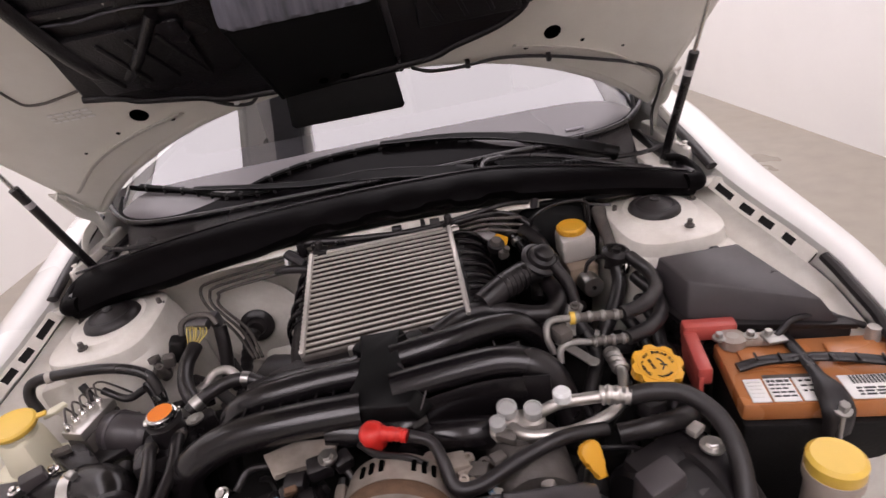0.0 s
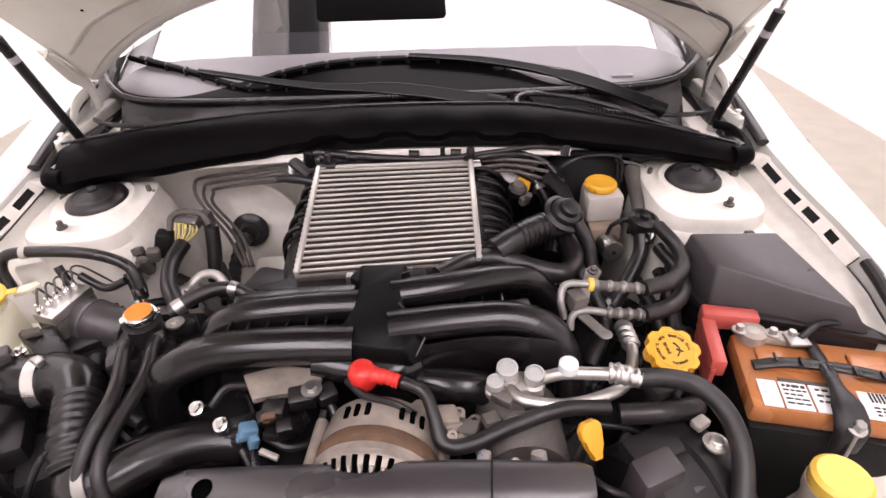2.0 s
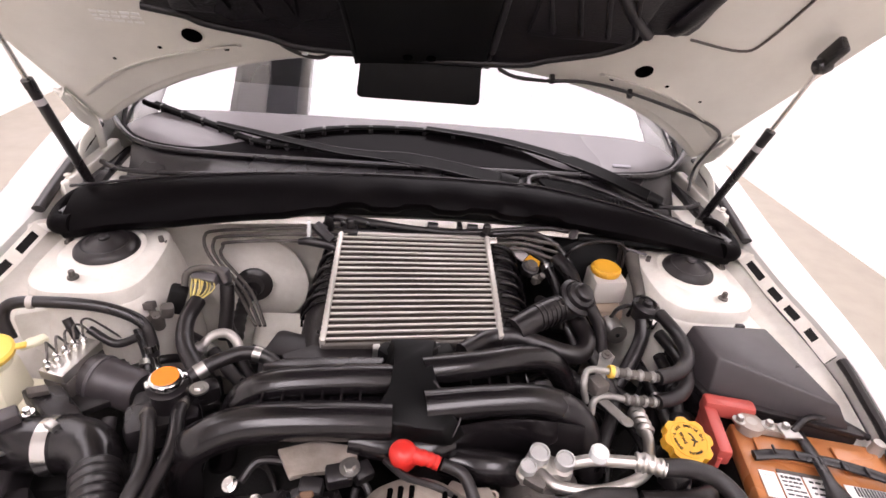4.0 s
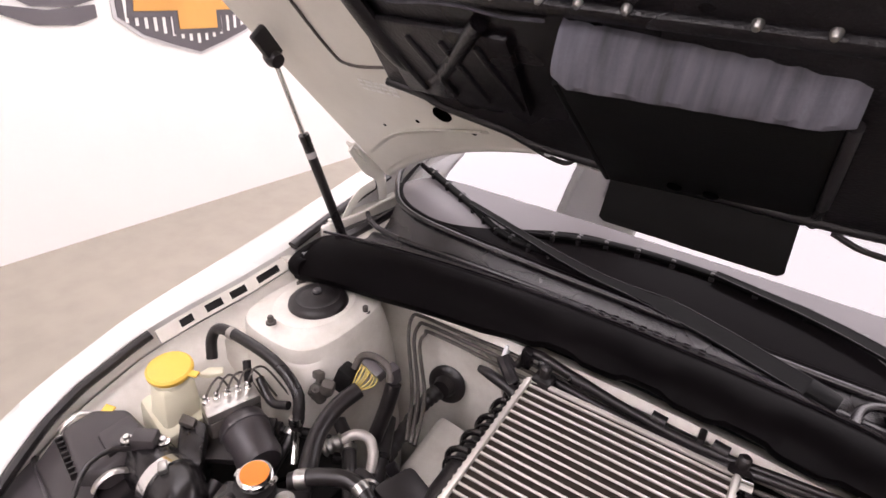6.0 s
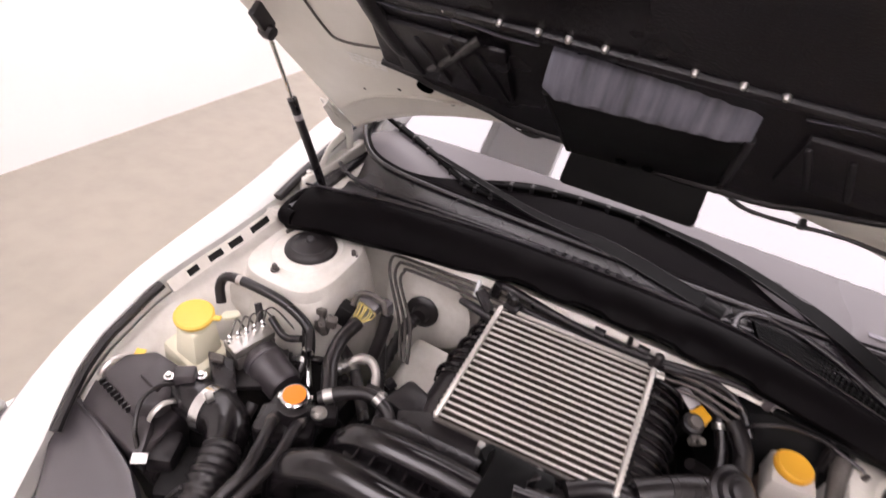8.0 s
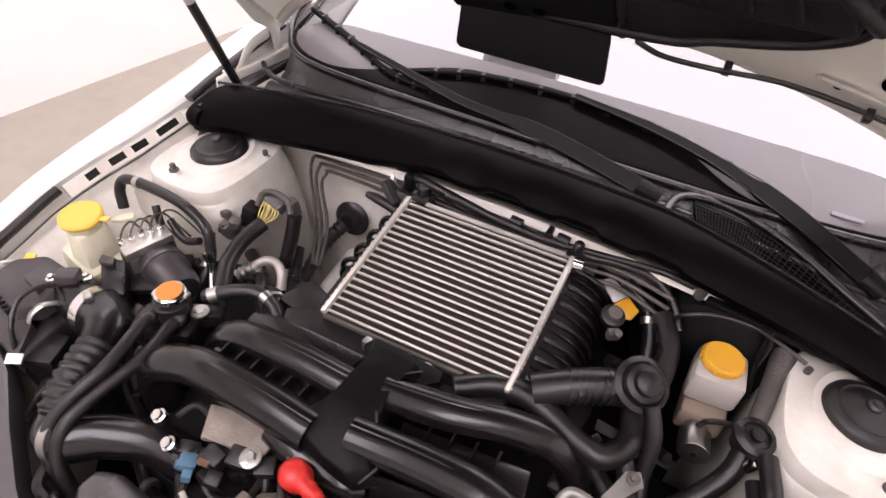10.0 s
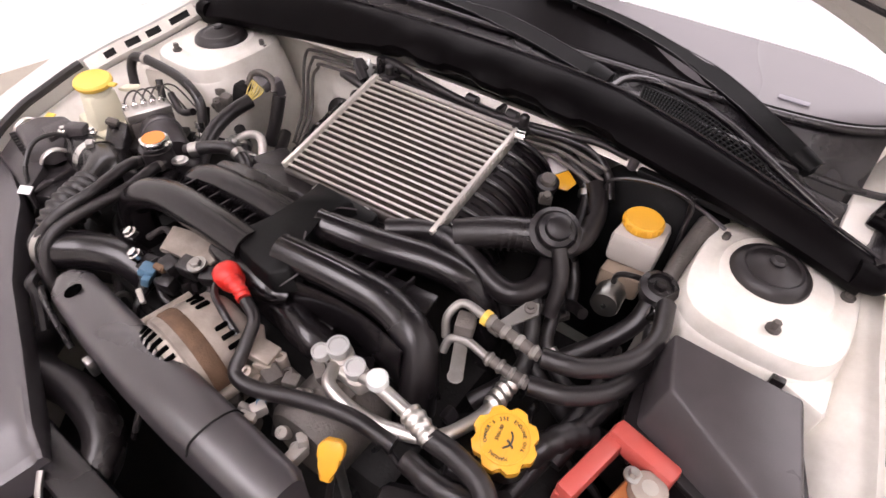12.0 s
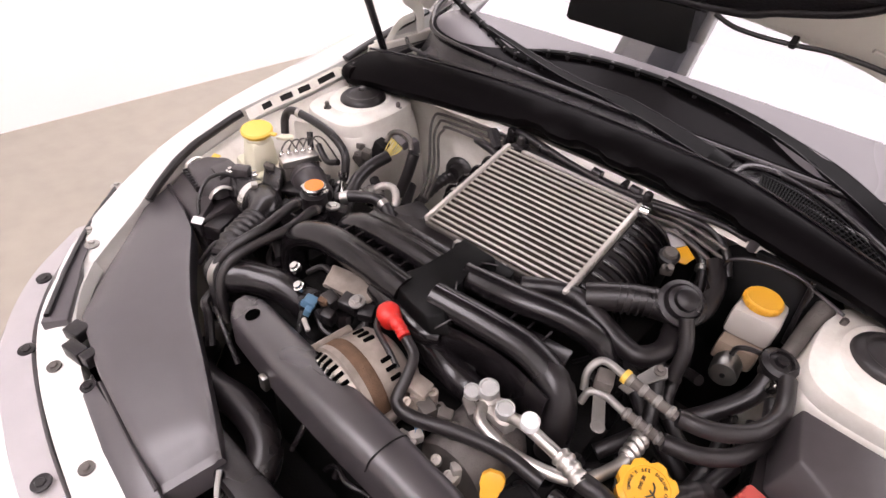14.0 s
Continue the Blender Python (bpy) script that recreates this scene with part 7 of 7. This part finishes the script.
part("lower_bracket", prism([(-0.33, 0.94, 0.60), (-0.19, 0.94, 0.60), (-0.18, 1.10, 0.60), (-0.34, 1.12, 0.60)], 0, 0, 0.014, None, [(-0.32, 0.97, 0.640), (-0.20, 0.96, 0.650), (-0.19, 1.08, 0.676), (-0.33, 1.10, 0.660)]), BAYPAINT, car, "dusty white sloping tunnel panel")
bp = thing("bypass_pipe", (-0.31, 0.91, 0.72), "bright aluminium bypass pipe with a ribbed end", "pipe")
part("pipe", tube([(-0.372, 0.866, 0.748), (-0.354, 0.888, 0.761), (-0.332, 0.895, 0.761), (-0.314, 0.886, 0.750), (-0.304, 0.870, 0.73)], 0.0085, 14, 8), CAST, bp)
part("ribbed_end", tube([(-0.385, 0.850, 0.738), (-0.378, 0.860, 0.744), (-0.368, 0.874, 0.752)], 0.0115, 14, 12, 0.0012, 3), STEEL, bp)
ho = thing("heater_hose", (-0.29, 0.79, 0.76), "black heater hose with a bright clamp", "hose", "engine bay hoses")
part("hose", tube([(-0.345, 0.752, 0.792), (-0.315, 0.775, 0.802), (-0.275, 0.795, 0.805), (-0.235, 0.790, 0.795), (-0.215, 0.765, 0.77), (-0.22, 0.74, 0.74)], 0.0115, 14, 8), RUBBER, ho)
part("clamp", tube([(-0.338, 0.758, 0.795), (-0.326, 0.767, 0.799)], 0.0128, 14, 2), STEEL, ho)
part("clamp", tube([(-0.262, 0.797, 0.804), (-0.250, 0.795, 0.801)], 0.0126, 14, 2), STEEL, ho)
part("end_tank_foot", prism([(-0.26, 0.815), (-0.17, 0.80), (-0.165, 0.86), (-0.24, 0.885)], 0.735, 0.79, 0.014), PLASTIC, ic)

# radiator filler
rad = thing("radiator_filler", (-0.36, 0.71, 0.72), "orange capped radiator filler neck with black hoses", "radiator filler")
cap = part("cap", lathe([(0, 0.0), (0.018, 0.0), (0.022, 0.003), (0.0235, 0.008), (0.0225, 0.014), (0.020, 0.016), (0, 0.016)], (-0.362, 0.714, 0.815), (0.02, -0.05, 1), 32), CHROME, rad, "bright steel pressure cap")
part("ear", box((-0.362, 0.714, 0.8225), (0.056, 0.014, 0.007), 0.003, (0, 0, 25)), CHROME, cap)
part("label", disc_cyl((-0.362, 0.7132, 0.8305), 0.0186, 0.002, (0.02, -0.05, 1), 0.0006), ORANGE, cap, "round orange label")
part("neck", lathe([(0, 0), (0.030, 0), (0.032, 0.01), (0.026, 0.02), (0.024, 0.06), (0.027, 0.062), (0, 0.062)], (-0.362, 0.714, 0.753), (0.02, -0.05, 1), 26), PLASTIC, rad)
part("body", boxes(((-0.37, 0.70, 0.755), (0.10, 0.06, 0.05), 0.012, (0, 0, 20)), ((-0.33, 0.735, 0.775), (0.06, 0.03, 0.03), 0.008, (0, 0, 30)), ((-0.40, 0.72, 0.735), (0.05, 0.08, 0.06), 0.012, (0, 0, 10))), PLASTIC, rad)
for pts in ([(-0.384, 0.690, 0.788), (-0.368, 0.655, 0.800), (-0.352, 0.592, 0.796), (-0.360, 0.538, 0.780), (-0.366, 0.500, 0.752), (-0.356, 0.482, 0.715), (-0.33, 0.47, 0.66)], [(-0.342, 0.708, 0.792), (-0.340, 0.682, 0.792), (-0.332, 0.628, 0.786), (-0.340, 0.560, 0.778), (-0.343, 0.512, 0.764), (-0.334, 0.484, 0.73), (-0.31, 0.47, 0.67)]):
    part("hose", tube(pts, 0.0094, 14, 8), RUBBER, rad, "black coolant hose")
    part("spring_clamp", tube([Vector(pts[0]).lerp(Vector(pts[1]), 0.25), Vector(pts[0]).lerp(Vector(pts[1]), 0.5)], 0.0108, 14, 2), CASTDIRTY, rad)
part("screw", bolt((-0.325, 0.727, 0.795), 0.008, (0, 0, 1), 0.006), STEEL, rad)

# airbox and intake hose
ax = thing("airbox", (-0.62, 0.64, 0.64), "black plastic airbox with ribs and steel clips", "airbox")
part("lid", prism([(-0.700, 0.612, 0.738), (-0.700, 0.668, 0.738), (-0.655, 0.702, 0.738), (-0.560, 0.698, 0.738), (-0.556, 0.612, 0.738), (-0.592, 0.588, 0.738)], 0, 0, 0.008, None, [(-0.690, 0.618, 0.768), (-0.690, 0.662, 0.772), (-0.652, 0.694, 0.774), (-0.568, 0.690, 0.774), (-0.564, 0.618, 0.770), (-0.594, 0.596, 0.768)]), SHELLPL, ax)
part("base", prism([(-0.712, 0.606), (-0.704, 0.700), (-0.562, 0.700), (-0.540, 0.600), (-0.530, 0.556), (-0.690, 0.580)], 0.56, 0.728, 0.010), SHELLPL, ax)
part("front_shelf", prism([(-0.712, 0.612, 0.70), (-0.556, 0.600, 0.70), (-0.528, 0.548, 0.69), (-0.700, 0.572, 0.68)], 0, 0, 0.004, None, [(-0.708, 0.612, 0.744), (-0.560, 0.600, 0.748), (-0.530, 0.550, 0.732), (-0.700, 0.575, 0.722)]), SHELLPL, ax, "dull sloping front")
for k in range(8):
    part("rib", box((-0.682 + 0.0115 * k, 0.608 - 0.0022 * k, 0.756), (0.004, 0.010, 0.012), 0.0012, (0, 0, -14)), PLASTIC, ax)
part("lid_step", prism([(-0.628, 0.640), (-0.632, 0.688), (-0.590, 0.686), (-0.580, 0.632)], 0.768, 0.779, 0.003), SHELLPL, ax)
for x, y, r in ((-0.698, 0.642, 80), (-0.556, 0.622, 75)):
    q = Vector((math.cos(radians(r)), math.sin(radians(r)), 0))
    c = Vector((x, y, 0.762))
    part("clip", tube([c - q * 0.026 + Vector((0, 0, -0.012)), c - q * 0.018, c + Vector((0, 0, 0.008)), c + q * 0.018, c + q * 0.026 + Vector((0, 0, -0.012))], 0.0058, 8, 5, 0, 0, 0.5), ALU, ax, "bright steel clip")
part("sensor_box", box((-0.561, 0.675, 0.784), (0.034, 0.026, 0.024), 0.004, (0, 0, 35)), SHELLPL, ax)
for x, y in ((-0.583, 0.660), (-0.541, 0.690)):
    part("screw", bolt((x, y, 0.782), 0.005, (0, 0, 1), 0.008), CHROME, ax)
part("wire", tube([(-0.566, 0.655, 0.780), (-0.575, 0.635, 0.788), (-0.580, 0.605, 0.782), (-0.565, 0.575, 0.758), (-0.548, 0.560, 0.73)], 0.004, 8, 7), RUBBER, ax)
part("outlet", tube([(-0.585, 0.675, 0.744), (-0.535, 0.670, 0.744), (-0.492, 0.666, 0.744)], [0.034, 0.038, 0.037], 22, 6), GLOSSBLACK, ax)
part("side_block", box((-0.530, 0.590, 0.700), (0.050, 0.06, 0.04), 0.010, (0, 0, 25)), PLASTIC, ax)
ih = thing("intake_hose", (-0.42, 0.58, 0.66), "black corrugated intake hose with steel band clamps", "intake hose")
part("bend", tube([(-0.512, 0.667, 0.744), (-0.482, 0.667, 0.748), (-0.448, 0.650, 0.752), (-0.424, 0.614, 0.752)], [0.037, 0.039, 0.037, 0.031], 22, 7), GLOSSBLACK, ih, "smooth black bend")
part("bellows", tube([(-0.426, 0.618, 0.756), (-0.413, 0.585, 0.754), (-0.402, 0.555, 0.748), (-0.390, 0.525, 0.732)], 0.0295, 22, 16, 0.0022, 8), RUBBER, ih, "corrugated bellows")
part("band_clamp", tube([(-0.510, 0.667, 0.744), (-0.491, 0.667, 0.7465)], 0.0412, 26, 3), CHROME, ih, "bright steel band clamp")
part("elbow", tube([(-0.393, 0.533, 0.722), (-0.376, 0.514, 0.722), (-0.350, 0.514, 0.728), (-0.307, 0.540, 0.732), (-0.255, 0.562, 0.730), (-0.20, 0.572, 0.715)], [0.032, 0.036, 0.034, 0.030, 0.029, 0.029], 22, 8), GLOSSBLACK, ih, "smooth black elbow")
part("band_clamp", tube([(-0.368, 0.510, 0.725), (-0.354, 0.513, 0.728)], 0.0368, 24, 3), STEEL, ih, "steel band clamp")
part("clamp_screw", box((-0.494, 0.662, 0.789), (0.018, 0.012, 0.010), 0.002, (0, 0, -30)), STEEL, ih)
rs = thing("resonator", (-0.47, 0.56, 0.60), "dark plastic resonator box below the intake hose", "resonator")
part("box", box((-0.46, 0.60, 0.62), (0.14, 0.10, 0.14), 0.02, (0, 0, 25)), DARK, rs)
part("label", box((-0.528, 0.548, 0.737), (0.024, 0.016, 0.003), 0.001, (25, 0, 30)), LABEL, rs)
for k, pts in enumerate((
    [(-0.47, 0.88, 0.78), (-0.45, 0.85, 0.74), (-0.44, 0.80, 0.71), (-0.42, 0.74, 0.69)],
    [(-0.53, 0.83, 0.74), (-0.49, 0.84, 0.72), (-0.44, 0.87, 0.72), (-0.40, 0.90, 0.70)],
    [(-0.40, 0.90, 0.75), (-0.36, 0.88, 0.74), (-0.32, 0.84, 0.73), (-0.28, 0.80, 0.72)],
    [(-0.45, 0.71, 0.75), (-0.44, 0.67, 0.73), (-0.40, 0.64, 0.71), (-0.36, 0.62, 0.70)],
    [(-0.30, 0.84, 0.76), (-0.27, 0.83, 0.77), (-0.25, 0.80, 0.77), (-0.25, 0.76, 0.75)],
    [(-0.36, 0.98, 0.72), (-0.33, 0.93, 0.70), (-0.30, 0.88, 0.68), (-0.26, 0.84, 0.66)],
    [(-0.31, 0.56, 0.66), (-0.25, 0.53, 0.67), (-0.18, 0.52, 0.69), (-0.12, 0.53, 0.68)],
)):
    w = thing("rubber_hose", pts[0], "thin black hose low in the engine bay", "hose", "engine bay hoses")
    part("hose", tube(pts, (0.009, 0.008, 0.011, 0.010, 0.009, 0.012, 0.008)[k], 12, 7), RUBBER, w)
    part("clamp", tube([Vector(pts[1]).lerp(Vector(pts[2]), 0.05), Vector(pts[1]).lerp(Vector(pts[2]), 0.2)], 0.0135, 12, 2), (STEEL, PLASTIC)[k % 2], w)
# plain dark blocks added so that the low gaps read as shade
tray = thing("bay_filler", (-0.5, 0.8, 0.5), "near-black blocks added to fill the shaded gaps low in the bay", "bracket")
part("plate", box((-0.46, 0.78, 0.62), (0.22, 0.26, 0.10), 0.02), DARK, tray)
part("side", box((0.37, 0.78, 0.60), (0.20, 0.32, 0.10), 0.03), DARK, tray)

# ---- thin wires and pipes low in the bay ----
low = thing("low_wiring", (0, 0.6, 0.50), "tangle of thin black wires and pipes low in the engine bay", "wiring")
rnd = random.Random(12)
for k in range(34):
    x, y = (rnd.uniform(-0.46, -0.22), rnd.uniform(0.44, 0.95)) if k % 3 == 0 else (rnd.uniform(0.18, 0.46), rnd.uniform(0.48, 0.96)) if k % 3 == 1 else (rnd.uniform(-0.25, 0.35), rnd.uniform(0.44, 0.60))
    z = rnd.uniform(0.64, 0.73)
    a = rnd.uniform(0, math.pi)
    q = Vector((math.cos(a), math.sin(a) * 0.7, 0)) * rnd.uniform(0.04, 0.08)
    c = Vector((x, y, z))
    part("wire", tube([c - q + Vector((0, 0, -0.04)), c - q * 0.5 + Vector((rnd.uniform(-0.01, 0.01), 0, 0.0)), c + Vector((0, rnd.uniform(-0.015, 0.015), 0.012)), c + q * 0.6, c + q + Vector((0, 0, -0.05))], rnd.choice((0.0035, 0.0045, 0.006, 0.0085)), 8, 6), rnd.choice((RUBBER, RUBBER, PLASTIC, GLOSSBLACK)), low)
for k in range(22):
    x, y = (rnd.uniform(-0.44, -0.24), rnd.uniform(0.70, 0.95)) if k % 2 else (rnd.uniform(0.22, 0.45), rnd.uniform(0.56, 0.95))
    part("plug", box((x, y, rnd.uniform(0.66, 0.73)), (rnd.uniform(0.014, 0.03), rnd.uniform(0.012, 0.022), rnd.uniform(0.012, 0.024)), 0.003, (rnd.uniform(-30, 30), rnd.uniform(-30, 30), rnd.uniform(0, 90))), rnd.choice((PLASTIC, PLASTIC, COWLPL, CASTDIRTY)), low)
